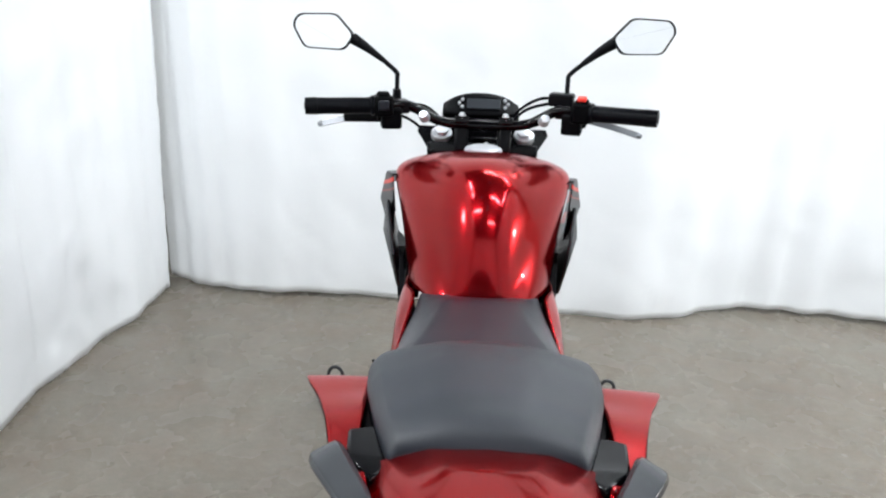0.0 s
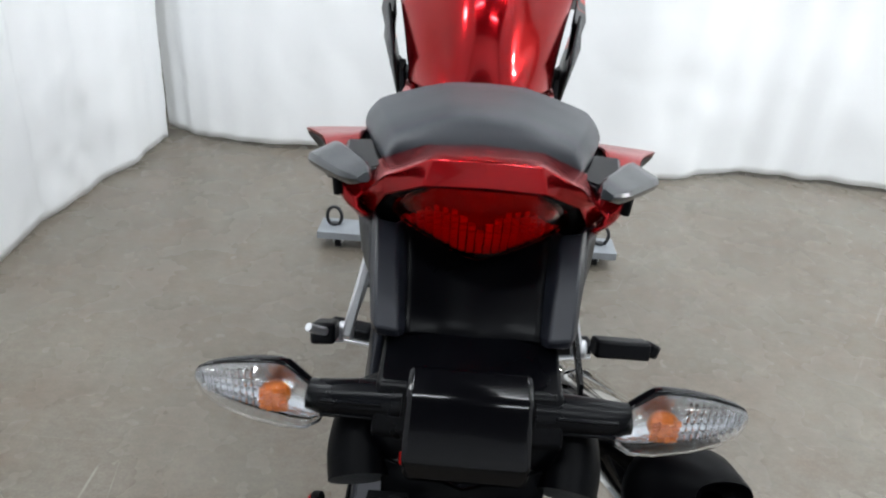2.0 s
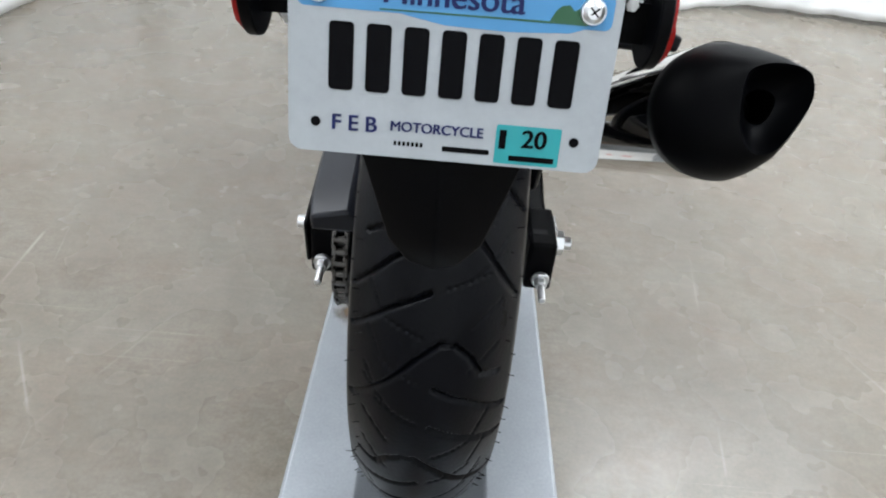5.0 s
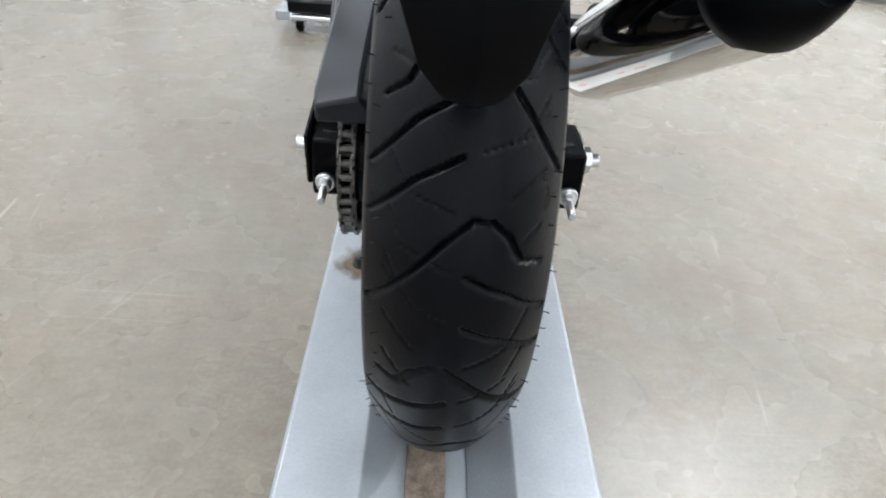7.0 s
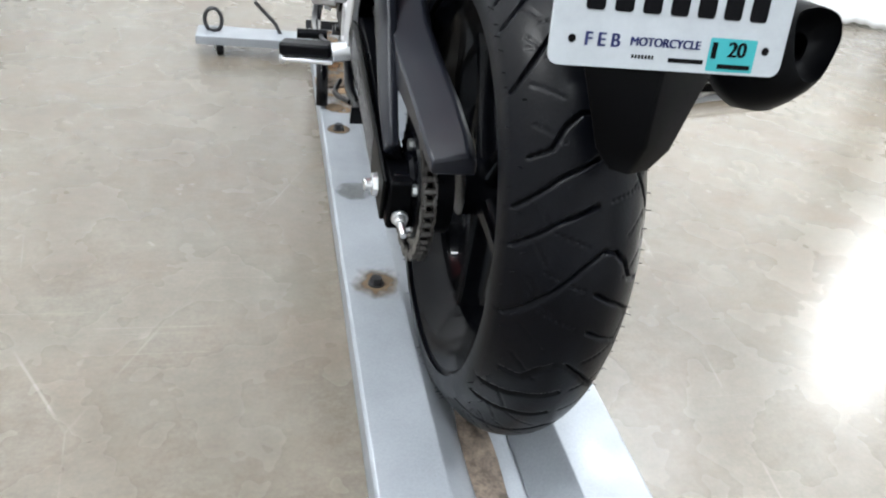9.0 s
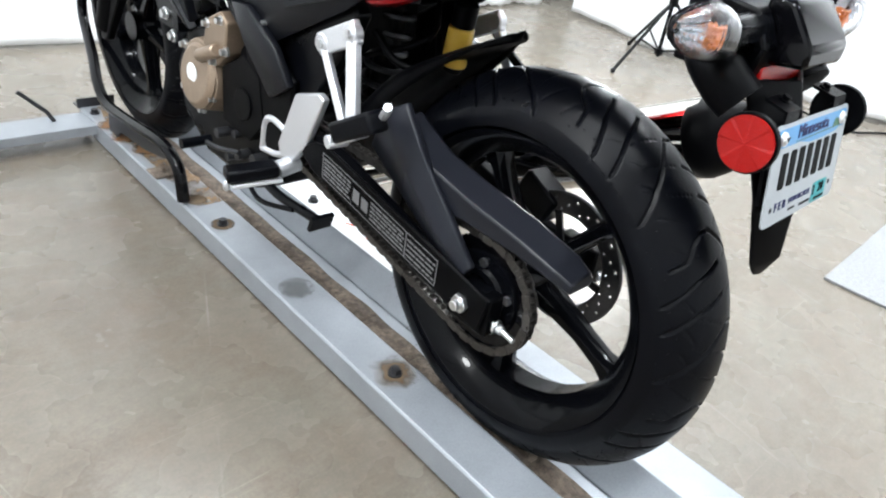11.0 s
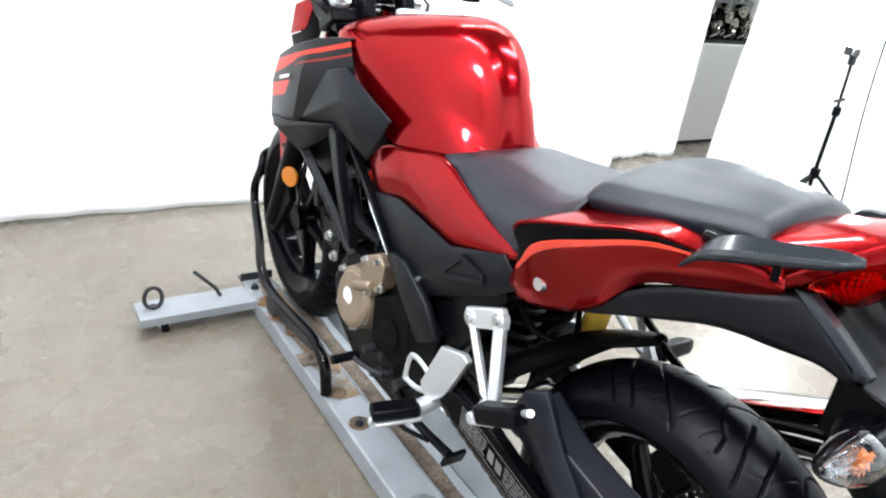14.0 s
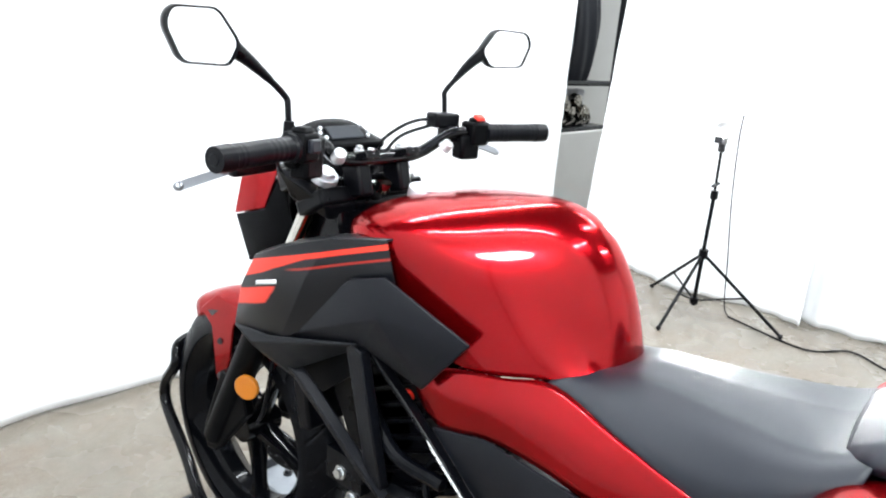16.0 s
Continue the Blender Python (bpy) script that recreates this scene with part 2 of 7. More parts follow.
def shroud_material():
    """Black plastic with a red stripe under its top edge and red streaks towards the front."""
    m = material("black plastic with red graphics", (0.0026, 0.0030, 0.0044), 0.34, coat=0.10, grain=0.15, grain_scale=500, specular=0.25)
    n, l = m.node_tree.nodes, m.node_tree.links
    bs = n["Principled BSDF"]
    was = bs.inputs["Base Color"].links[0].from_socket
    co, sep = n.new("ShaderNodeTexCoord"), n.new("ShaderNodeSeparateXYZ")
    l.new(co.outputs["Object"], sep.inputs[0])

    def calc(op, a, b, c=None):
        x = n.new("ShaderNodeMath")
        x.operation = op
        for i, v in enumerate((a, b, c)):
            if v is None:
                continue
            if isinstance(v, (int, float)):
                x.inputs[i].default_value = v
            else:
                l.new(v, x.inputs[i])
        return x.outputs["Value"]

    def ramp(v, lo, hi):
        r = n.new("ShaderNodeMapRange")
        r.inputs["From Min"].default_value, r.inputs["From Max"].default_value = lo, hi
        l.new(v, r.inputs["Value"])
        return r.outputs["Result"]

    y, z = sep.outputs["Y"], sep.outputs["Z"]
    below = calc("SUBTRACT", calc("MULTIPLY_ADD", y, -0.317, 1.183), z)
    comb = n.new("ShaderNodeCombineXYZ")
    l.new(calc("MULTIPLY", y, 6.0), comb.inputs[0])
    l.new(calc("MULTIPLY", below, 70.0), comb.inputs[1])
    tex = n.new("ShaderNodeTexNoise")
    tex.inputs["Scale"].default_value, tex.inputs["Detail"].default_value = 1.0, 3
    l.new(comb.outputs[0], tex.inputs["Vector"])
    wob = calc("MULTIPLY_ADD", tex.outputs["Fac"], 0.018, -0.009)
    widen = calc("MULTIPLY_ADD", ramp(y, 0.93, 1.10), 0.024, 0.012)
    stripe = calc("MULTIPLY", ramp(below, 0.004, 0.0055), ramp(calc("SUBTRACT", calc("ADD", below, calc("MULTIPLY", wob, ramp(y, 0.93, 1.05))), widen), 0.002, 0.0))
    slant = calc("MULTIPLY_ADD", below, -0.9, y)
    tail = calc("MULTIPLY", ramp(calc("ADD", slant, wob), 0.955, 0.963), calc("MULTIPLY", ramp(calc("ADD", below, wob), 0.052, 0.055), ramp(calc("ADD", below, wob), 0.084, 0.080)))
    thin = calc("MULTIPLY", ramp(below, 0.0255, 0.0265), calc("MULTIPLY", ramp(below, 0.0305, 0.0295), ramp(y, 0.985, 0.955)))
    mask = calc("MAXIMUM", calc("MAXIMUM", stripe, tail), calc("MULTIPLY", thin, 0.35))
    mix = n.new("ShaderNodeMix")
    mix.data_type = "RGBA"
    l.new(mask, mix.inputs["Factor"])
    l.new(was, mix.inputs["A"])
    mix.inputs["B"].default_value = (0.62, 0.030, 0.014, 1)
    l.new(mix.outputs["Result"], bs.inputs["Base Color"])
    return m


SHROUD = shroud_material()
# fender plastic made lighter and bluish: the curtain's reflection is in the colour
RIB = material("charcoal plastic with sheen in its colour", (0.0085, 0.0096, 0.0145), 0.38, specular=0.34, grain=0.15, grain_scale=600, bump=0.08, bump_scale=900, rough_var=0.06)
PANEL = material("matt charcoal plastic", (0.0028, 0.0034, 0.0054), 0.38, specular=0.20, grain=0.18, grain_scale=600, bump=0.18, bump_scale=1100, rough_var=0.07)
TAILBOWL = material("dark red reflector bowl", (0.30, 0.007, 0.005), 0.25, 0.4, bump=0.5, bump_scale=260)


# ---------------------------------------------------------------- mesh helpers
def mesh_object(name, bm, mat, parent=None, label="", sharp=32, bevel=0.0, thick=0.0, subdiv=0):
    bmesh.ops.recalc_face_normals(bm, faces=bm.faces)
    me = bpy.data.meshes.new(name)
    bm.to_mesh(me)
    bm.free()
    me.polygons.foreach_set("use_smooth", [True] * len(me.polygons))
    if sharp < 180:
        me.set_sharp_from_angle(angle=radians(sharp))
    me.materials.append(mat)
    ob = new(name, me)
    if parent is not None:
        ob.parent = parent
        ob.matrix_parent_inverse = Matrix.Translation(-world_place(parent))
    if label:
        ob["label"] = label
    if thick:
        md = ob.modifiers.new("thickness", "SOLIDIFY")
        md.thickness, md.offset = thick, 0
    if bevel:
        md = ob.modifiers.new("edges", "BEVEL")
        md.width, md.segments, md.limit_method, md.angle_limit = bevel, 2, "ANGLE", radians(30)
    if subdiv:
        md = ob.modifiers.new("smooth", "SUBSURF")
        md.levels = md.render_levels = subdiv
    return ob


def world_place(ob):
    place = Vector((0, 0, 0))
    if ob.parent is None:
        place = Vector(ob.location)
    return place


def part(name, bm, mat, parent, label="", **kw):
    return mesh_object(name, bm, mat, parent, label, **kw)


def thing(name, x, y, z, label, category, group="", kind=""):
    ob = new(name)
    ob.location = (x, y, z)
    ob.empty_display_size = 0.05
    return tagged(ob, label, category, group, kind)


def box(bm, c, s, rot=(0, 0, 0), taper=1.0):
    m = Matrix.Translation(c) @ Euler([radians(a) for a in rot]).to_matrix().to_4x4()
    vs = []
    for k in (-1, 1):
        f = taper if k > 0 else 1.0
        for i, j in ((-1, -1), (1, -1), (1, 1), (-1, 1)):
            vs.append(bm.verts.new(m @ Vector((i * s[0] / 2 * f, j * s[1] / 2 * f, k * s[2] / 2))))
    for f in ((3, 2, 1, 0), (4, 5, 6, 7), (0, 1, 5, 4), (1, 2, 6, 5), (2, 3, 7, 6), (3, 0, 4, 7)):
        bm.faces.new([vs[i] for i in f])
    return bm


def frame_of(d):
    d = Vector(d).normalized()
    a = Vector((0, 0, 1)) if abs(d.z) < 0.9 else Vector((0, 1, 0))
    u = d.cross(a).normalized()
    return u, d.cross(u).normalized()


def cyl(bm, p0, p1, r0, r1=None, seg=20, caps=True):
    r1 = r0 if r1 is None else r1
    p0, p1 = Vector(p0), Vector(p1)
    u, v = frame_of(p1 - p0)
    rings = []
    for p, r in ((p0, r0), (p1, r1)):
        rings.append([bm.verts.new(p + r * (math.cos(a) * u + math.sin(a) * v)) for a in (2 * math.pi * i / seg for i in range(seg))])
    for i in range(seg):
        j = (i + 1) % seg
        bm.faces.new((rings[0][i], rings[0][j], rings[1][j], rings[1][i]))
    if caps:
        bm.faces.new(rings[0][::-1])
        bm.faces.new(rings[1])
    return bm


def bolt(bm, p, axis, r, h, seg=6):
    p, axis = Vector(p), Vector(axis).normalized()
    cyl(bm, p - axis * 0.002, p + axis * h * 0.25, r * 1.35, seg=16)
    cyl(bm, p + axis * h * 0.25, p + axis * h, r, r * 0.93, seg=seg)


def spline(points, n):
    """n + 1 points on a smooth curve through the points."""
    p = [np.array(q, float) for q in points]
    if len(p) == 2:
        return [p[0] + (p[1] - p[0]) * i / n for i in range(n + 1)]
    p = [2 * p[0] - p[1]] + p + [2 * p[-1] - p[-2]]
    out = []
    for i in range(n + 1):
        s = i / n * (len(p) - 3)
        k = min(int(s), len(p) - 4)
        t = s - k
        a, b, c, d = p[k:k + 4]
        out.append(0.5 * (2 * b + (c - a) * t + (2 * a - 5 * b + 4 * c - d) * t * t + (3 * b - a - 3 * c + d) * t ** 3))
    return out


def tube(bm, points, r, seg=12, n=None, caps=True, r_end=None):
    pts = [Vector(q) for q in (spline(points, n) if n else points)]
    u = None
    rings = []
    for i, p in enumerate(pts):
        d = (pts[min(i + 1, len(pts) - 1)] - pts[max(i - 1, 0)]).normalized()
        if u is None:
            u, _ = frame_of(d)
        u = (u - d * u.dot(d)).normalized()
        v = d.cross(u)
        rr = r if r_end is None else r + (r_end - r) * i / (len(pts) - 1)
        rings.append([bm.verts.new(p + rr * (math.cos(a) * u + math.sin(a) * v)) for a in (2 * math.pi * k / seg for k in range(seg))])
    for a, b in zip(rings, rings[1:]):
        for k in range(seg):
            j = (k + 1) % seg
            bm.faces.new((a[k], a[j], b[j], b[k]))
    if caps:
        bm.faces.new(rings[0][::-1])
        bm.faces.new(rings[-1])
    return bm


def sweep_flat(bm, points, width_dir, w, t, n=None):
    """A flat bar of width w along width_dir and thickness t along a path."""
    pts = [Vector(q) for q in (spline(points, n) if n else points)]
    wd = Vector(width_dir).normalized()
    rings = []
    for i, p in enumerate(pts):
        d = (pts[min(i + 1, len(pts) - 1)] - pts[max(i - 1, 0)]).normalized()
        nn = d.cross(wd).normalized()
        rings.append([bm.verts.new(p + wd * w / 2 * a + nn * t / 2 * b) for a, b in ((-1, -1), (1, -1), (1, 1), (-1, 1))])
    for a, b in zip(rings, rings[1:]):
        for k in range(4):
            j = (k + 1) % 4
            bm.faces.new((a[k], a[j], b[j], b[k]))
    bm.faces.new(rings[0][::-1])
    bm.faces.new(rings[-1])
    return bm


def prism(bm, outline, x0, x1, s=1):
    """A plate with an outline in (y, z) between x0 and x1."""
    a = [bm.verts.new((s * x0, y, z)) for y, z in outline]
    b = [bm.verts.new((s * x1, y, z)) for y, z in outline]
    k = len(outline)
    for i in range(k):
        j = (i + 1) % k
        bm.faces.new((a[i], a[j], b[j], b[i]))
    bm.faces.new(a[::-1])
    bm.faces.new(b)
    return bm


def revolve(bm, profile, c, seg=64, closed=True):
    """A ring about an axis along x through c, from a profile of (radius, x)."""
    rings = []
    for i in range(seg):
        a = 2 * math.pi * i / seg
        rings.append([bm.verts.new((c[0] + x, c[1] + r * math.cos(a), c[2] + r * math.sin(a))) for r, x in profile])
    k = len(profile)
    for i in range(seg):
        p, q = rings[i], rings[(i + 1) % seg]
        for j in range(k if closed else k - 1):
            jj = (j + 1) % k
            bm.faces.new((p[j], p[jj], q[jj], q[j]))
    return bm


def skin(bm, rows, n, m, mirror=False, close_ends=False):
    """A smooth sheet through rows of control points: n steps along the rows' order, m steps across each."""
    across = [spline(r, m) for r in rows]
    cols = [spline([a[j] for a in across], n) for j in range(m + 1)]
    grid = [[cols[j][i] for j in range(m + 1)] for i in range(n + 1)]
    if mirror:
        grid = [g + [np.array((-p[0], p[1], p[2])) for p in g[-2::-1]] for g in grid]
    vs = [[bm.verts.new(p) for p in g] for g in grid]
    for a, b in zip(vs, vs[1:]):
        for j in range(len(a) - 1):
            bm.faces.new((a[j], a[j + 1], b[j + 1], b[j]))
    if close_ends:
        bm.faces.new(vs[0])
        bm.faces.new(vs[-1][::-1])
    return bm


def facets(bm, verts, faces, s=1):
    vs = [bm.verts.new((s * x, y, z)) for x, y, z in verts]
    for f in faces:
        bm.faces.new([vs[i] for i in f])
    return bm


def ellipsoid(bm, c, r, seg=24, rings=14):
    bmesh.ops.create_uvsphere(bm, u_segments=seg, v_segments=rings, radius=1.0,
                              matrix=Matrix.Translation(c) @ Matrix.Diagonal((*r, 1)))
    return bm


def B():
    return bmesh.new()


def lettering(text, size, mat, m, parent, name, depth=0.0004, align="CENTER", shear=0.0, bold=0.0):
    cu = bpy.data.curves.new(name, "FONT")
    cu.body, cu.size, cu.extrude, cu.align_x, cu.align_y, cu.shear = text, size, depth, align, "CENTER", shear
    tmp = new(name + "_curve", cu)
    bpy.context.view_layer.update()
    me = bpy.data.meshes.new_from_object(tmp.evaluated_get(bpy.context.evaluated_depsgraph_get()))
    bpy.data.objects.remove(tmp)
    if bold:
        # heavier strokes: the letters laid twice, a little apart
        bm = bmesh.new()
        bm.from_mesh(me)
        twin = bmesh.ops.duplicate(bm, geom=bm.verts[:] + bm.edges[:] + bm.faces[:])
        bmesh.ops.translate(bm, verts=[v for v in twin["geom"] if isinstance(v, bmesh.types.BMVert)], vec=(2 * bold, 0.6 * bold, 0.00005))
        bm.to_mesh(me)
        bm.free()
    me.transform(m)
    me.materials.clear()
    me.materials.append(mat)
    ob = new(name, me)
    ob.parent = parent
    ob.matrix_parent_inverse = Matrix.Translation(-world_place(parent))
    return ob


# ---------------------------------------------------------------- the room
bm = B()
box(bm, (1.2, 0.6, -0.1), (11.6, 12.2, 0.2))
tagged(mesh_object("floor", bm, CONCRETE), "mottled polished tan-grey concrete floor with specks", "floor", kind="structure")
for nm, c, s in (("wall_west", (-3.1, 0.6, 1.65), (0.2, 9.2, 3.3)), ("wall_east", (6.1, 0.6, 1.65), (0.2, 9.2, 3.3)),
                 ("wall_north", (1.5, 5.3, 1.65), (9.4, 0.2, 3.3)), ("wall_south", (1.5, -4.1, 1.65), (9.4, 0.2, 3.3))):
    bm = B()
    box(bm, c, s)
    tagged(mesh_object(nm, bm, WALLPAINT), "plain off-white painted wall closing the workshop", "wall", kind="structure")
bm = B()
box(bm, (1.5, 0.6, CEILING + 0.1), (9.6, 9.6, 0.2))
tagged(mesh_object("ceiling", bm, CEILPAINT), "plain dark grey workshop ceiling", "ceiling", kind="structure")


def ceiling_light(x, y, sx, sy):
    t = thing("ceiling_light", x, y, LAMPS, "white enamelled fluorescent batten light on rods, unseen overhead", "ceiling light", "ceiling lights")
    b = B()
    box(b, (x, y, LAMPS), (sx + 0.04, sy + 0.04, 0.08))
    part("housing", b, LAMPWHITE, t, bevel=0.01)
    for k in (-0.4, 0.4):
        b = B()
        cyl(b, (x + k * (sx if sx > sy else 0), y + k * (sy if sy > sx else 0), LAMPS + 0.03), (x + k * (sx if sx > sy else 0), y + k * (sy if sy > sx else 0), CEILING + 0.01), 0.006, seg=8)
        part("rod", b, LAMPWHITE, t)


for f in FITTINGS:
    ceiling_light(*f)


def curtain(path, top, fold, seed, label, waves=9, hem=0.012, lift=0.0, lean=(0, 0), pull=0.0, deep=0.0):
    """A hanging cloth along a plan path, with soft folds, creases and an uneven hem."""
    rnd = random.Random(seed)
    n, k = 220, 90
    base = spline([(x, y, 0) for x, y in path], n)
    ph = [rnd.uniform(0, 6.28) for _ in range(6)]
    amp = [rnd.uniform(0.5, 1.0) for _ in range(6)]
    vs = []
    b = B()
    for i, p in enumerate(base):
        q = base[min(i + 1, n)] - base[max(i - 1, 0)]
        q = q / (np.linalg.norm(q) + 1e-9)
        nrm = np.array((-q[1], q[0], 0))
        u = i / n
        col = []
        for j in range(k + 1):
            h = j / k
            z = lift + hem * (0.7 * math.sin(u * 13 + ph[3]) + 0.3 * math.sin(u * 47 + ph[4])) * (1 - h) + hem + (top - hem) * h
            d = fold * (1 + deep * u * u) * (amp[0] * math.sin(u * waves * 2.1 + ph[0] + 0.8 * h) + 0.6 * amp[1] * math.sin(u * waves * 4.7 + ph[1] - 1.3 * h)
                        + (0.28 + 0.12 * deep) * amp[2] * math.sin(u * waves * 12.5 + ph[2] + 0.9 * math.sin(u * 9) + 0.5 * h))
            w = p + nrm * d * (1.0 - 0.25 * h)
            w = w + nrm * 0.005 * noise.noise(Vector((w[0] * 5 + seed, w[1] * 5, z * 4)))
            w = w + nrm * 0.0035 * (1 - abs(noise.noise(Vector((w[0] * 4 + z * 3 + seed, w[1] * 4 - z * 2, z * 5))) * 4)) * (1 if abs(noise.noise(Vector((w[0] * 4 + z * 3 + seed, w[1] * 4 - z * 2, z * 5)))) < 0.25 else 0)
            w = w + nrm * 0.0018 * noise.noise(Vector((w[0] * 19 + seed, w[1] * 19, z * 15)))
            w = w + np.array((lean[0], lean[1], 0)) * h + q * pull * h * (1 - u) ** 2
            col.append(b.verts.new((w[0], w[1], z)))
        vs.append(col)
    for a, c in zip(vs, vs[1:]):
        for j in range(k):
            b.faces.new((a[j], c[j], c[j + 1], a[j + 1]))
    return tagged(mesh_object("curtain", b, CURTAIN, sharp=180, thick=0.003), label, "curtain", "curtains round the stand")


curtain([(-1.40, -2.2), (-1.37, -0.6), (-1.385, 1.1), (-1.394, 1.44), (-1.38, 1.70), (-1.345, 1.96), (-1.335, 2.18), (-1.36, 2.33)], 2.75, 0.012, 3, "white cloth backdrop curtain hanging beside the motorcycle", 6, lean=(0.10, 0))
curtain([(-1.40, 2.41), (-1.2, 2.32), (-0.95, 2.255), (-0.5, 2.245), (0.1, 2.255), (0.72, 2.18), (1.17, 2.29), (1.54, 2.29), (2.0, 2.24), (2.24, 2.25)], 2.75, 0.010, 8,
        "white cloth backdrop curtain hanging behind the motorcycle", 9, deep=2.2)
curtain([(2.30, 2.37), (2.6, 2.40), (2.89, 2.37)], 2.75, 0.004, 5, "narrow white cloth curtain beside the gap", 3)
curtain([(2.92, 2.15), (2.86, 1.68), (2.72, 1.41), (2.82, 1.03), (2.70, 0.80)], 2.75, 0.006, 12, "white cloth curtain hanging behind the light stand", 4, pull=0.17)
curtain([(2.88, 0.95), (2.80, 0.6), (2.86, 0.2), (2.84, -0.8), (2.86, -2.4)], 2.75, 0.02, 17, "wrinkled white cloth curtain trailing on the floor", 9)
curtain([(-1.4, -2.6), (0.6, -2.75), (2.8, -2.6)], 2.75, 0.02, 21, "white cloth curtain closing the stand", 9)


# ---------------------------------------------------------------- the motorcycle
bike = thing("motorcycle", 0, 0.68, 0.01, "candy red and black naked motorcycle standing on a grey steel dolly", "motorcycle")
REAR, FRONT = Vector((0.004, 0.0, 0.325)), Vector((0.0, 1.362, 0.322))


def tread_depth(theta, x, grooves, period):
    """Depth of the tread pattern at an angle in degrees and a place across the tyre."""
    best = 0.0
    for (t0, x0, t1, x1, half, deep) in grooves:
        for k in (-1, 0, 1):
            a = theta - period * k
            if a < min(t0, t1) - 1.5 or a > max(t0, t1) + 1.5:
                continue
            ax, ay = (a - t0) * 5.45, (x - x0) * 1000
            bx, by = (t1 - t0) * 5.45, (x1 - x0) * 1000
            f = max(0.0, min(1.0, (ax * bx + ay * by) / (bx * bx + by * by)))
            d = math.hypot(ax - f * bx, ay - f * by)
            if d < half:
                best = max(best, deep * min(1.0, 1.6 * (1 - d / half)))
    return best


def groove_set():
    out = []
    for side, ths in ((1, (33.0, 25.5, 18.0)), (-1, (10.5, 3.0, -4.5))):
        for k, th in enumerate(ths):
            if k < 2:
                pts = [(th - 8.5, -0.0635), (th - 3.2, -0.034), (th, -0.004)]
            else:
                pts = [(th - 16, -0.0635), (th - 9, -0.038), (th - 3.0, -0.012), (th, 0.006), (th - 0.2, 0.018), (th - 2.2, 0.030), (th - 5.8, 0.040), (th - 6.8, 0.054)]
            for (a, b), (c, d) in zip(pts, pts[1:]):
                out.append((a, b * side, c, d * side, 2.6, 0.0042))
            out.append((th - 6.3, -0.051 * side, th - 10.8, -0.040 * side, 0.9, 0.0018))
            out.append((th - 5.0, 0.030 * side, th - 1.0, 0.052 * side, 0.9, 0.0018))
            out.append((th - 12.0, -0.040 * side, th - 14.5, -0.006 * side, 0.9, 0.0016))
    return out


def tyre(name, c, radius, half, parent, steps, cols, scale=1.0, crown=0.047):
    grooves = groove_set()
    b = B()
    rim_r = 0.219
    prof = []
    for j in range(cols + 1):
        v = -1 + 2 * j / cols
        prof.append((radius - crown * abs(v) ** 2.3, v * half * 0.955))
    side = [(radius - crown - 0.012, 1.0), (radius - crown - 0.024, 0.995), (rim_r + 0.016, 0.93), (rim_r + 0.006, 0.86), (rim_r, 0.80)]
    left = [(r, -k * half) for r, k in side[::-1]]
    right = [(r, k * half) for r, k in side]
    table = []
    per = steps // 8
    for i in range(per):
        th = 45.0 * i / per
        table.append([tread_depth(th, x / scale, grooves, 45.0) for r, x in prof])
    rings = []
    for i in range(steps):
        a = math.radians(180 - 360.0 * i / steps)
        row = []
        for r, x in left + [(r - table[i % per][j], x) for j, (r, x) in enumerate(prof)] + right:
            row.append(b.verts.new((c[0] + x, c[1] + r * math.cos(a), c[2] + r * math.sin(a))))
        rings.append(row)
    for i in range(steps):
        p, q = rings[i], rings[(i + 1) % steps]
        for j in range(len(p) - 1):
            b.faces.new((p[j], q[j], q[j + 1], p[j + 1]))
    return part(name, b, RUBBER, parent, "black rubber tyre with slanted tread grooves", sharp=40)


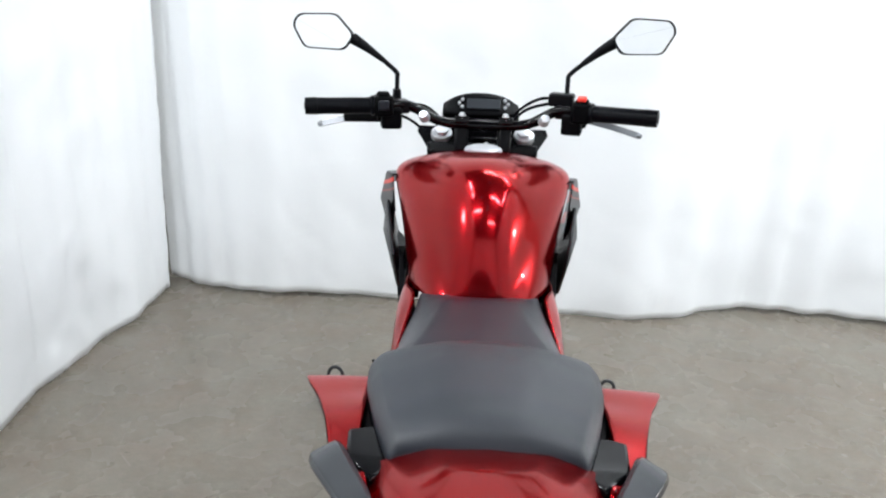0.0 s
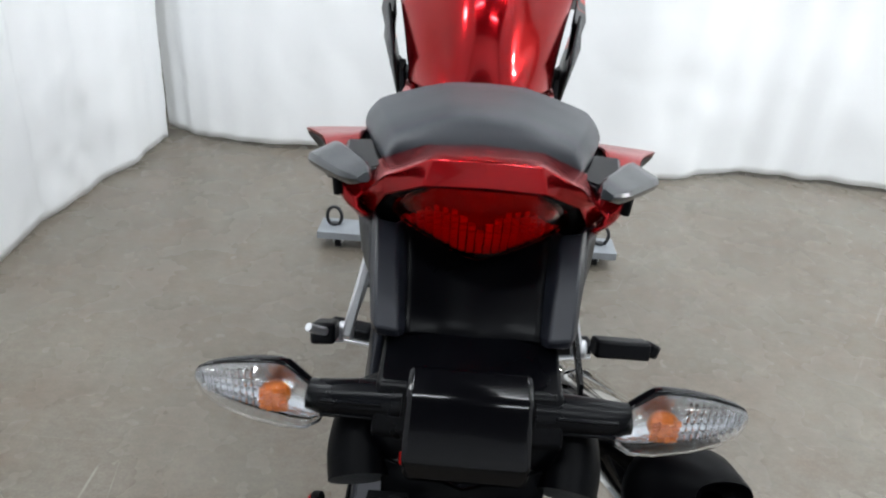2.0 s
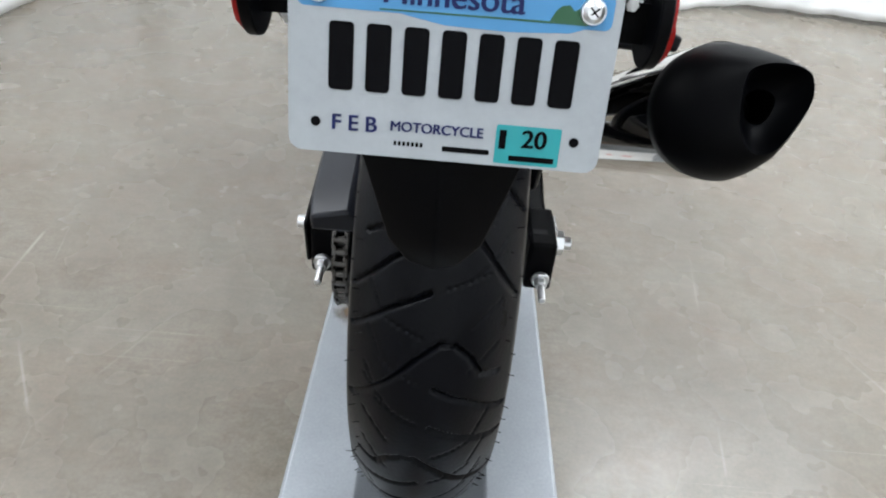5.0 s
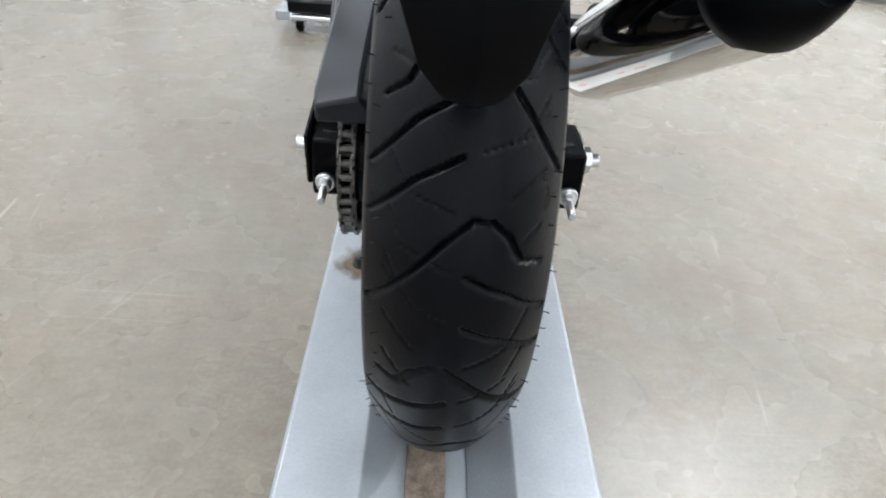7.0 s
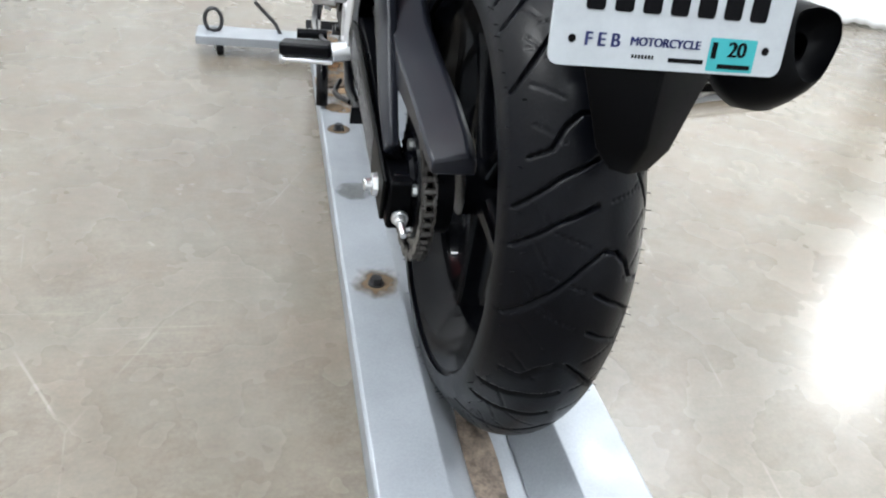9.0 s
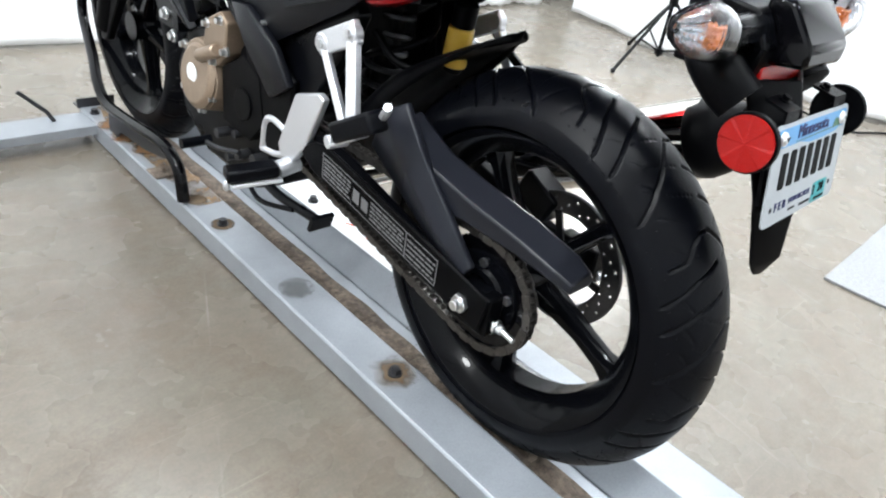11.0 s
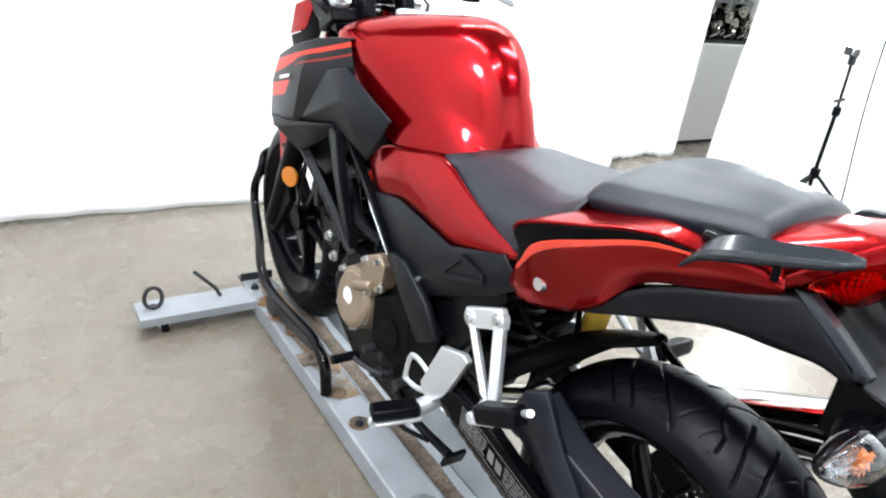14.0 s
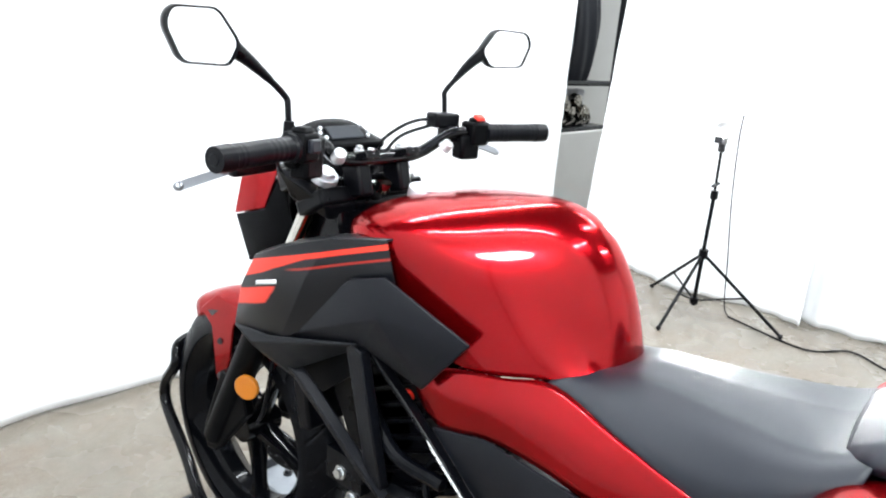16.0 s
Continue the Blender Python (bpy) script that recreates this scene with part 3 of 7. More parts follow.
def wheel(name, c, radius, half, label, disc_x, disc_r, steps, cols, scale, twist):
    b = B()
    w = half * 0.80
    prof = [(0.219, -w - 0.004), (0.226, -w - 0.008), (0.226, -w - 0.002), (0.212, -w + 0.010), (0.200, -w + 0.022), (0.196, 0.0), (0.200, w - 0.022),
            (0.212, w - 0.010), (0.226, w + 0.002), (0.226, w + 0.008), (0.219, w + 0.004), (0.205, w - 0.006), (0.186, 0.018), (0.186, -0.018), (0.205, -w + 0.006)]
    revolve(b, prof, c, 96)
    cyl(b, (c[0] - 0.045, c[1], c[2]), (c[0] + 0.045, c[1], c[2]), 0.036, seg=28)
    rim = part(name, b, RIMBLACK, bike, label, sharp=30)
    for k in range(5):
        a = radians(72 * k + twist)
        d, n = Vector((0, math.cos(a), math.sin(a))), Vector((0, -math.sin(a), math.cos(a)))
        b = B()
        rings = []
        for f, wd, tk, off in ((0.028, 0.034, 0.026, 0.0), (0.07, 0.026, 0.022, -0.002), (0.12, 0.021, 0.018, -0.003), (0.165, 0.024, 0.018, -0.001), (0.194, 0.044, 0.022, 0.0)):
            p = Vector(c) + d * f + n * off
            rings.append([b.verts.new(p + n * wd / 2 * i + Vector((tk * j, 0, 0))) for i, j in ((-1, -0.5), (-0.55, -1), (0.55, -1), (1, -0.5), (1, 0.5), (0.55, 1), (-0.55, 1), (-1, 0.5))])
        for r0, r1 in zip(rings, rings[1:]):
            for i in range(8):
                b.faces.new((r0[i], r0[(i + 1) % 8], r1[(i + 1) % 8], r1[i]))
        b.faces.new(rings[0][::-1]), b.faces.new(rings[-1])
        part("spoke", b, RIMBLACK, rim, sharp=35)
    rubber = tyre("tyre", c, radius, half, rim, steps, cols, scale)
    b = B()
    rnd = random.Random(11)
    for k in range(90):
        for s in (-1, 1):
            a = radians(4 * k + rnd.uniform(-0.6, 0.6))
            sink = rnd.choice((0.030, 0.036, 0.046))
            r = radius - sink
            p = Vector((c[0] + s * half * 0.955 * (sink / 0.047) ** (1 / 2.3), c[1] + r * math.cos(a), c[2] + r * math.sin(a)))
            out = Vector((s * 1.0, 0.25 * math.cos(a) + rnd.uniform(-0.2, 0.2), 0.25 * math.sin(a) + rnd.uniform(-0.2, 0.2)))
            cyl(b, p, p + out * rnd.uniform(0.003, 0.006), 0.0005, seg=4)
    tagged(part("moulding_hairs", b, RUBBER, rim, "fine rubber moulding hairs"), kind="stuff")
    b = B()
    # drilled ring: small cells of the grid are left open
    levels = [disc_r - 0.034 + 0.034 * i / 8 for i in range(9)]
    grid = [[b.verts.new((c[0] + disc_x + 0.002, c[1] + r * math.cos(2 * math.pi * k / 120), c[2] + r * math.sin(2 * math.pi * k / 120))) for r in levels] for k in range(120)]
    for k in range(120):
        for i in range(8):
            if i in (1, 3, 5) and k % 8 == {1: 0, 3: 3, 5: 6}[i]:
                continue
            b.faces.new((grid[k][i], grid[(k + 1) % 120][i], grid[(k + 1) % 120][i + 1], grid[k][i + 1]))
    part("brake_disc", b, DISC, rim, "drilled steel brake disc", thick=0.004)
    for k in range(6):
        b = B()
        a = radians(60 * k + 10)
        box(b, (c[0] + disc_x, c[1] + (disc_r - 0.055) * math.cos(a), c[2] + (disc_r - 0.055) * math.sin(a)), (0.004, 0.05, 0.012), (math.degrees(a), 0, 0))
        part("disc_carrier_arm", b, SATIN, rim)
    return rim


rear_wheel = wheel("rear_wheel", REAR, 0.302, 0.070, "satin black five-spoke cast rear wheel", 0.075, 0.110, 960, 84, 1.0, 57)
front_wheel = wheel("front_wheel", FRONT, 0.299, 0.056, "satin black five-spoke cast front wheel", 0.064, 0.148, 640, 56, 0.8, 50)

# sprocket, chain and axle
b = B()
teeth = 38
outer = []
for i in range(teeth * 4):
    a = 2 * math.pi * i / (teeth * 4)
    r = (0.083, 0.0875, 0.0875, 0.083)[i % 4]
    outer.append((r * math.cos(a), r * math.sin(a)))
prism(b, [(REAR.y + y, REAR.z + z) for y, z in outer], -0.100, -0.093)
part("sprocket", b, GLOSS, rear_wheel, "black rear sprocket")
b = B()
revolve(b, [(0.066, -0.100), (0.064, -0.1045), (0.045, -0.1050), (0.040, -0.1095), (0.030, -0.1095), (0.028, -0.100)], (0, REAR.y, REAR.z), 48)
part("sprocket_hub", b, RIMBLACK, rear_wheel, "black stepped sprocket hub", sharp=30)
for k in range(5):
    b = B()
    a = radians(72 * k + 15)
    bolt(b, (-0.100, 0.052 * math.cos(a), REAR.z + 0.052 * math.sin(a)), (-1, 0, 0), 0.0075, 0.009)
    part("sprocket_bolt", b, ZINC, rear_wheel, "zinc sprocket bolt")
b = B()
cyl(b, (-0.093, 0, REAR.z), (-0.106, 0, REAR.z), 0.040, 0.034, seg=30)
cyl(b, (-0.06, 0, REAR.z), (-0.093, 0, REAR.z), 0.058, seg=30)
part("hub", b, SATIN, rear_wheel)

P0 = Vector((-0.0965, 0.60, 0.385))
chain_path = []
for a in np.linspace(90, 270, 22):
    chain_path.append((REAR.y + 0.086 * math.cos(radians(a)), REAR.z + 0.086 * math.sin(radians(a))))
low = [(y, z) for y, z in zip(np.linspace(0.02, 0.60, 46), np.linspace(REAR.z - 0.086, P0.z - 0.036, 46))]
high = [(y, z) for y, z in zip(np.linspace(0.60, 0.02, 46), np.linspace(P0.z + 0.036, REAR.z + 0.086, 46))]
loop_pts = high + chain_path + low
seglen = [0.0]
for (a, c), (d, e) in zip(loop_pts, loop_pts[1:]):
    seglen.append(seglen[-1] + math.hypot(d - a, e - c))
b = B()
pitch = 0.0132
k = 0
while k * pitch < seglen[-1] - 0.01:
    s0 = k * pitch
    i = max(j for j in range(len(seglen)) if seglen[j] <= s0)
    i = min(i, len(loop_pts) - 2)
    f = (s0 - seglen[i]) / max(1e-6, seglen[i + 1] - seglen[i])
    y = loop_pts[i][0] + (loop_pts[i + 1][0] - loop_pts[i][0]) * f
    z = loop_pts[i][1] + (loop_pts[i + 1][1] - loop_pts[i][1]) * f
    ang = math.degrees(math.atan2(loop_pts[i + 1][1] - loop_pts[i][1], loop_pts[i + 1][0] - loop_pts[i][0]))
    off = 0.0072 if k % 2 else 0.0052
    for sx in (-1, 1):
        box(b, (-0.0965 + sx * off, y, z), (0.0020, 0.0172, 0.0128), (ang, 0, 0))
    cyl(b, (-0.0965 - 0.008, y, z), (-0.0965 + 0.008, y, z), 0.0046, seg=8)
    k += 1
tagged(part("drive_chain", b, CHAIN, bike, "dark oiled steel drive chain"), kind="stuff")

# swingarm: two arms, one upper brace on the drive side, chain pullers
swing = None
for s in (-1, 1):
    b = B()
    x0, x1 = (0.104, 0.130)
    prism(b, [(0.47, 0.43), (0.47, 0.375), (0.32, 0.350), (0.06, 0.300), (-0.025, 0.295), (-0.03, 0.352), (0.06, 0.346), (0.30, 0.405)], x0, x1, s)
    arm = part("swingarm", b, SATIN, bike, "satin black steel swingarm with brace", bevel=0.005)
    b = B()
    prism(b, [(0.275, 0.495), (0.245, 0.545), (0.20, 0.548), (0.155, 0.50), (0.055, 0.388), (0.005, 0.372), (0.0, 0.345), (0.045, 0.345), (0.13, 0.42), (0.22, 0.475)], x0 - 0.002, x1 - 0.004, s)
    if s < 0:
        b.free()
        b = B()
        edge_l = [(-0.112, 0.253, 0.453), (-0.112, 0.168, 0.404), (-0.114, 0.092, 0.361), (-0.116, 0.018, 0.347)]
        ridge = [(-0.128, 0.212, 0.524), (-0.129, 0.150, 0.456), (-0.130, 0.078, 0.396), (-0.130, 0.010, 0.362)]
        edge_r = [(-0.118, 0.178, 0.546), (-0.119, 0.132, 0.489), (-0.122, 0.060, 0.425), (-0.124, 0.004, 0.374)]
        k = 4
        faces = [(i, i + 1, k + i + 1, k + i) for i in range(3)] + [(k + i, k + i + 1, 2 * k + i + 1, 2 * k + i) for i in range(3)]
        facets(b, edge_l + ridge + edge_r, faces)
        part("brace", b, GREYBLACK, arm, "dark grey brace plate with a ridge", thick=0.014, bevel=0.004)
        # guard over the chain: outer face, sloping top and inner face along its length
        b = B()
        rings = []
        for y, top, mid, bot, xo in ((0.196, 0.522, 0.512, 0.470, -0.118), (0.120, 0.487, 0.474, 0.420, -0.119), (0.040, 0.474, 0.458, 0.424, -0.118), (-0.055, 0.462, 0.446, 0.423, -0.117), (-0.120, 0.448, 0.434, 0.417, -0.116), (-0.143, 0.436, 0.428, 0.413, -0.113)):
            rings.append([b.verts.new(p) for p in ((xo, y, bot), (xo - 0.001, y, mid), (-0.078, y, top), (-0.068, y, top - 0.010), (-0.068, y, bot))])
        for p, q in zip(rings, rings[1:]):
            for i in range(5):
                b.faces.new((p[i], p[(i + 1) % 5], q[(i + 1) % 5], q[i]))
        b.faces.new(rings[0][::-1]), b.faces.new(rings[-1])
        part("upper_chain_guard", b, GREYBLACK, arm, "dark grey upper chain guard", bevel=0.003, sharp=18)
    else:
        b.free()
    b = B()
    box(b, (s * 0.120, -0.006, 0.320), (0.031, 0.078, 0.062))
    part("chain_puller", b, BLACK, arm, bevel=0.004)
    b = B()
    cyl(b, (s * 0.121, -0.03, 0.312), (s * 0.121, -0.085, 0.305), 0.0042, seg=10)
    bolt(b, (s * 0.121, -0.052, 0.309), (0, -1, -0.1), 0.0075, 0.012)
    bolt(b, (s * 0.135, 0.0, REAR.z), (s, 0, 0), 0.015, 0.014)
    cyl(b, (s * 0.140, 0.0, REAR.z), (s * 0.158, 0.0, REAR.z), 0.0075, seg=14)
    box(b, (s * 0.1365, 0.004, 0.325), (0.003, 0.036, 0.046))
    part("axle_bolt", b, ZINC, arm, "zinc axle nut and adjuster bolt", bevel=0.001)
# lower chain guard with warning label
b = B()
prism(b, [(0.410, 0.385), (0.372, 0.414), (0.324, 0.420), (0.060, 0.374), (-0.046, 0.354), (-0.036, 0.296), (0.035, 0.308), (0.128, 0.322), (0.368, 0.361)], -0.1425, -0.1365)
guard = part("chain_guard", b, BLACK, bike, "black chain guard with printed warning label", bevel=0.003)


def on_guard(y, f):
    """Height on the guard at a place along it, f from its lower to its upper edge."""
    lo = np.interp(y, (0.035, 0.128, 0.368), (0.308, 0.322, 0.361))
    hi = np.interp(y, (0.060, 0.324), (0.374, 0.420))
    return float(lo + (hi - lo) * f)


b = B()
rnd = random.Random(5)


def printed(y0, y1, f, h):
    prism(b, [(y0, on_guard(y0, f)), (y1, on_guard(y1, f)), (y1, on_guard(y1, f) + h), (y0, on_guard(y0, f) + h)], -0.1436, -0.1430)


for y0, y1, rows, bold in ((0.335, 0.262, 5, 0.0), (0.255, 0.128, 5, 0.045), (0.120, 0.058, 4, 0.0)):
    for k in range(rows):
        y = y0 - bold
        while y > y1 + 0.004:
            w = min(rnd.uniform(0.006, 0.020), y - y1)
            printed(y, y - w, 0.24 + 0.52 * k / rows, 0.0031)
            y -= w + rnd.uniform(0.001, 0.003)
    if bold:
        printed(y0, y0 - 0.016, 0.30, 0.022)
        printed(y0 - 0.022, y0 - 0.038, 0.30, 0.020)
    for f in (0.14, 0.80):
        printed(y0 + 0.003, y1 - 0.003, f, 0.0012)
    for y in (y0 + 0.004, y1 - 0.003):
        prism(b, [(y, on_guard(y, 0.14)), (y - 0.0014, on_guard(y, 0.14)), (y - 0.0014, on_guard(y, 0.82)), (y, on_guard(y, 0.82))], -0.1436, -0.1430)
tagged(part("label_print", b, GREYLABEL, guard, "small white unreadable print"), kind="stuff")

# hugger over the rear tyre
b = B()
rows = []
for y, z, w, drop in ((0.400, 0.432, 0.070, 0.10), (0.335, 0.495, 0.080, 0.085), (0.275, 0.552, 0.084, 0.070), (0.215, 0.592, 0.080, 0.048), (0.160, 0.622, 0.064, 0.026), (0.122, 0.641, 0.038, 0.010), (0.096, 0.654, 0.010, 0.003)):
    rows.append([(-w, y + 0.014, z - drop), (-w * 0.99, y + 0.006, z - drop * 0.45), (-w * 0.80, y, z - 0.006), (-w * 0.3, y, z + 0.001), (0, y, z + 0.004)])
skin(b, rows, 16, 8, mirror=True)
part("hugger", b, BLACK, bike, "black plastic rear hugger", thick=0.004)

# tank
b = B()
# guide lines from the steering head back and down to the seat: middle of the top, shoulder crease, lower edge
MIDDLE = [(0, 0.955, 0.935), (0, 0.90, 0.962), (0, 0.83, 0.980), (0, 0.76, 0.991), (0, 0.69, 1.000), (0, 0.622, 1.006), (0, 0.560, 0.988), (0, 0.513, 0.932), (0, 0.486, 0.865), (0, 0.474, 0.796)]
SHOULDER = [(0.090, 0.950, 0.915), (0.160, 0.905, 0.934), (0.186, 0.84, 0.942), (0.174, 0.775, 0.940), (0.146, 0.705, 0.926), (0.116, 0.640, 0.905), (0.090, 0.585, 0.879), (0.069, 0.543, 0.853), (0.058, 0.512, 0.824), (0.053, 0.488, 0.796)]
EDGE = [(0.060, 0.950, 0.880), (0.130, 0.905, 0.868), (0.143, 0.84, 0.846), (0.140, 0.775, 0.812), (0.137, 0.700, 0.764), (0.129, 0.640, 0.767), (0.116, 0.590, 0.776), (0.102, 0.552, 0.785), (0.087, 0.518, 0.793), (0.073, 0.493, 0.795)]
SWELL = [(0.006, 0, 0), (0.006, 0, 0), (0.005, 0, 0), (0.005, 0, 0), (0.005, 0, 0), (0.005, 0, 0), (0.004, 0, 0), (0.003, 0, 0), (0.002, 0, 0), (0.002, 0, 0)]


def cubic(points, n):
    """n + 1 points on a cubic B-spline near its control points, from the first to the last."""
    points = [np.array(p, float) for p in points]
    p = [2 * points[0] - points[1], *points, 2 * points[-1] - points[-2]]
    out = []
    for i in range(n + 1):
        u = i / n * (len(p) - 3)
        k = min(int(u), len(p) - 4)
        t = u - k
        out.append(((1 - t) ** 3 * p[k] + (3 * t ** 3 - 6 * t * t + 4) * p[k + 1] + (-3 * t ** 3 + 3 * t * t + 3 * t + 1) * p[k + 2] + t ** 3 * p[k + 3]) / 6)
    return np.array(out)


grid = []
for mid, crease, edge, swell in zip(*(cubic(g, 84) for g in (MIDDLE, SHOULDER, EDGE, SWELL))):
    half = []
    for f in np.linspace(0, 1, 25)[:-1]:
        q = edge + (crease - edge) * f
        q[0] += 4 * swell[0] * f * (1 - f) * (1.35 - 0.7 * f)
        half.append(q)
    for f in np.linspace(1, 0, 33):
        q = mid + (crease - mid) * (0.50 * f ** 2 + 0.50 * f ** 3.8)
        q[0] = crease[0] * f
        half.append(q)
    row = np.array(half + [q * (-1, 1, 1) for q in half[-2::-1]])
    for _ in range(20):
        row[1:-1] = (row[:-2] + 2 * row[1:-1] + row[2:]) / 4
    grid.append([b.verts.new(q * (-1, 1, 1)) for q in row])
for r0, r1 in zip(grid, grid[1:]):
    for k in range(len(r0) - 1):
        b.faces.new((r0[k], r0[k + 1], r1[k + 1], r1[k]))
tank = part("fuel_tank", b, RED, bike, "glossy candy red fuel tank", sharp=60)
b = B()
cyl(b, (0, 0.872, 0.955), (0, 0.870, 0.975), 0.040, 0.039, seg=40)
cyl(b, (0, 0.870, 0.975), (0, 0.870, 0.978), 0.036, 0.033, seg=40)
part("filler_cap", b, ALU, tank, "brushed aluminium filler cap", bevel=0.002)

def creased(row, k, f, g=None):
    """The row with its k-th point split in two close ones, for a crisp crease."""
    a, p, c = (np.array(row[i], float) for i in (k - 1, k, k + 1))
    return [*row[:k], tuple(p + (a - p) * f), tuple(p + (c - p) * (g or f)), *row[k + 1:]]


# seats
b = B()
RIDER = [
    [(-0.098, 0.560, 0.768), (-0.100, 0.552, 0.780), (-0.088, 0.535, 0.792), (-0.056, 0.50, 0.804), (-0.03, 0.486, 0.807), (0, 0.480, 0.808)],
    [(-0.108, 0.50, 0.752), (-0.108, 0.495, 0.770), (-0.092, 0.475, 0.791), (-0.060, 0.455, 0.814), (-0.03, 0.451, 0.818), (0, 0.450, 0.820)],
    [(-0.122, 0.42, 0.735), (-0.120, 0.42, 0.760), (-0.099, 0.41, 0.790), (-0.066, 0.40, 0.817), (-0.033, 0.40, 0.821), (0, 0.40, 0.823)],
    [(-0.132, 0.33, 0.722), (-0.131, 0.33, 0.760), (-0.112, 0.325, 0.796), (-0.083, 0.32, 0.820), (-0.04, 0.32, 0.825), (0, 0.32, 0.827)],
    [(-0.135, 0.25, 0.730), (-0.142, 0.245, 0.783), (-0.130, 0.236, 0.813), (-0.104, 0.23, 0.829), (-0.05, 0.23, 0.835), (0, 0.23, 0.838)],
    [(-0.130, 0.19, 0.770), (-0.138, 0.18, 0.825), (-0.128, 0.175, 0.846), (-0.105, 0.172, 0.855), (-0.05, 0.17, 0.860), (0, 0.17, 0.862)],
]
skin(b, [creased(r, 3, 0.22) for r in RIDER], 40, 36, mirror=True)
seat = part("rider_seat", b, SEAT, bike, "dark grey vinyl rider seat", thick=0.004, sharp=60)
b = B()
PILLION = [
    [(-0.098, 0.196, 0.833), (-0.101, 0.200, 0.837), (-0.092, 0.203, 0.842), (-0.066, 0.205, 0.847), (-0.038, 0.206, 0.850), (0, 0.206, 0.851)],
    [(-0.1224, 0.166, 0.840), (-0.1290, 0.170, 0.853), (-0.1170, 0.166, 0.872), (-0.078, 0.160, 0.886), (-0.042, 0.156, 0.8955), (0, 0.154, 0.898)],
    [(-0.1214, 0.105, 0.850), (-0.1265, 0.105, 0.866), (-0.1140, 0.105, 0.884), (-0.077, 0.105, 0.897), (-0.041, 0.105, 0.9085), (0, 0.105, 0.911)],
    [(-0.1111, 0.050, 0.860), (-0.1150, 0.050, 0.875), (-0.1035, 0.050, 0.892), (-0.071, 0.050, 0.903), (-0.038, 0.050, 0.9135), (0, 0.050, 0.916)],
    [(-0.0997, 0.002, 0.866), (-0.1025, 0.000, 0.882), (-0.0920, 0.000, 0.898), (-0.063, 0.000, 0.908), (-0.034, 0.000, 0.9170), (0, 0.000, 0.919)],
    [(-0.0866, -0.036, 0.872), (-0.0880, -0.042, 0.882), (-0.0800, -0.036, 0.897), (-0.054, -0.037, 0.906), (-0.030, -0.036, 0.9130), (0, -0.036, 0.915)],
    [(-0.0846, -0.040, 0.868), (-0.0835, -0.046, 0.872), (-0.0760, -0.047, 0.880), (-0.052, -0.052, 0.885), (-0.028, -0.055, 0.8890), (0, -0.056, 0.890)],
]
skin(b, [creased(r, 2, 0.20) for r in PILLION], 48, 36, mirror=True)
part("pillion_seat", b, SEAT, bike, "dark grey vinyl pillion seat", thick=0.004, sharp=60)
for s in (-1, 1):
    b = B()
    tube(b, [(s * 0.116, 0.196, 0.822), (s * 0.131, 0.158, 0.834), (s * 0.130, 0.105, 0.846), (s * 0.119, 0.05, 0.856), (s * 0.107, 0.0, 0.862), (s * 0.093, -0.04, 0.867), (s * 0.05, -0.055, 0.872)], 0.006, seg=8, n=20)
    part("seat_base", b, BLACK, bike)

def horn(b, path, radii, seg=16):
    """A closed tapering body along a path, with an ellipse of its own at each point."""
    path = [Vector(p) for p in spline(path, 14)]
    sizes = spline([(x, z, 0) for x, z in radii], 14)
    rings = []
    for i, p in enumerate(path):
        d = (path[min(i + 1, len(path) - 1)] - path[max(i - 1, 0)]).normalized()
        side = d.cross(Vector((0, 0, 1))).normalized()
        up = side.cross(d)
        rings.append([b.verts.new(p + side * sizes[i][0] * math.cos(2 * math.pi * k / seg) + up * sizes[i][1] * math.sin(2 * math.pi * k / seg)) for k in range(seg)])
    for r0, r1 in zip(rings, rings[1:]):
        for k in range(seg):
            b.faces.new((r0[k], r0[(k + 1) % seg], r1[(k + 1) % seg], r1[k]))
    b.faces.new(rings[0][::-1]), b.faces.new(rings[-1])


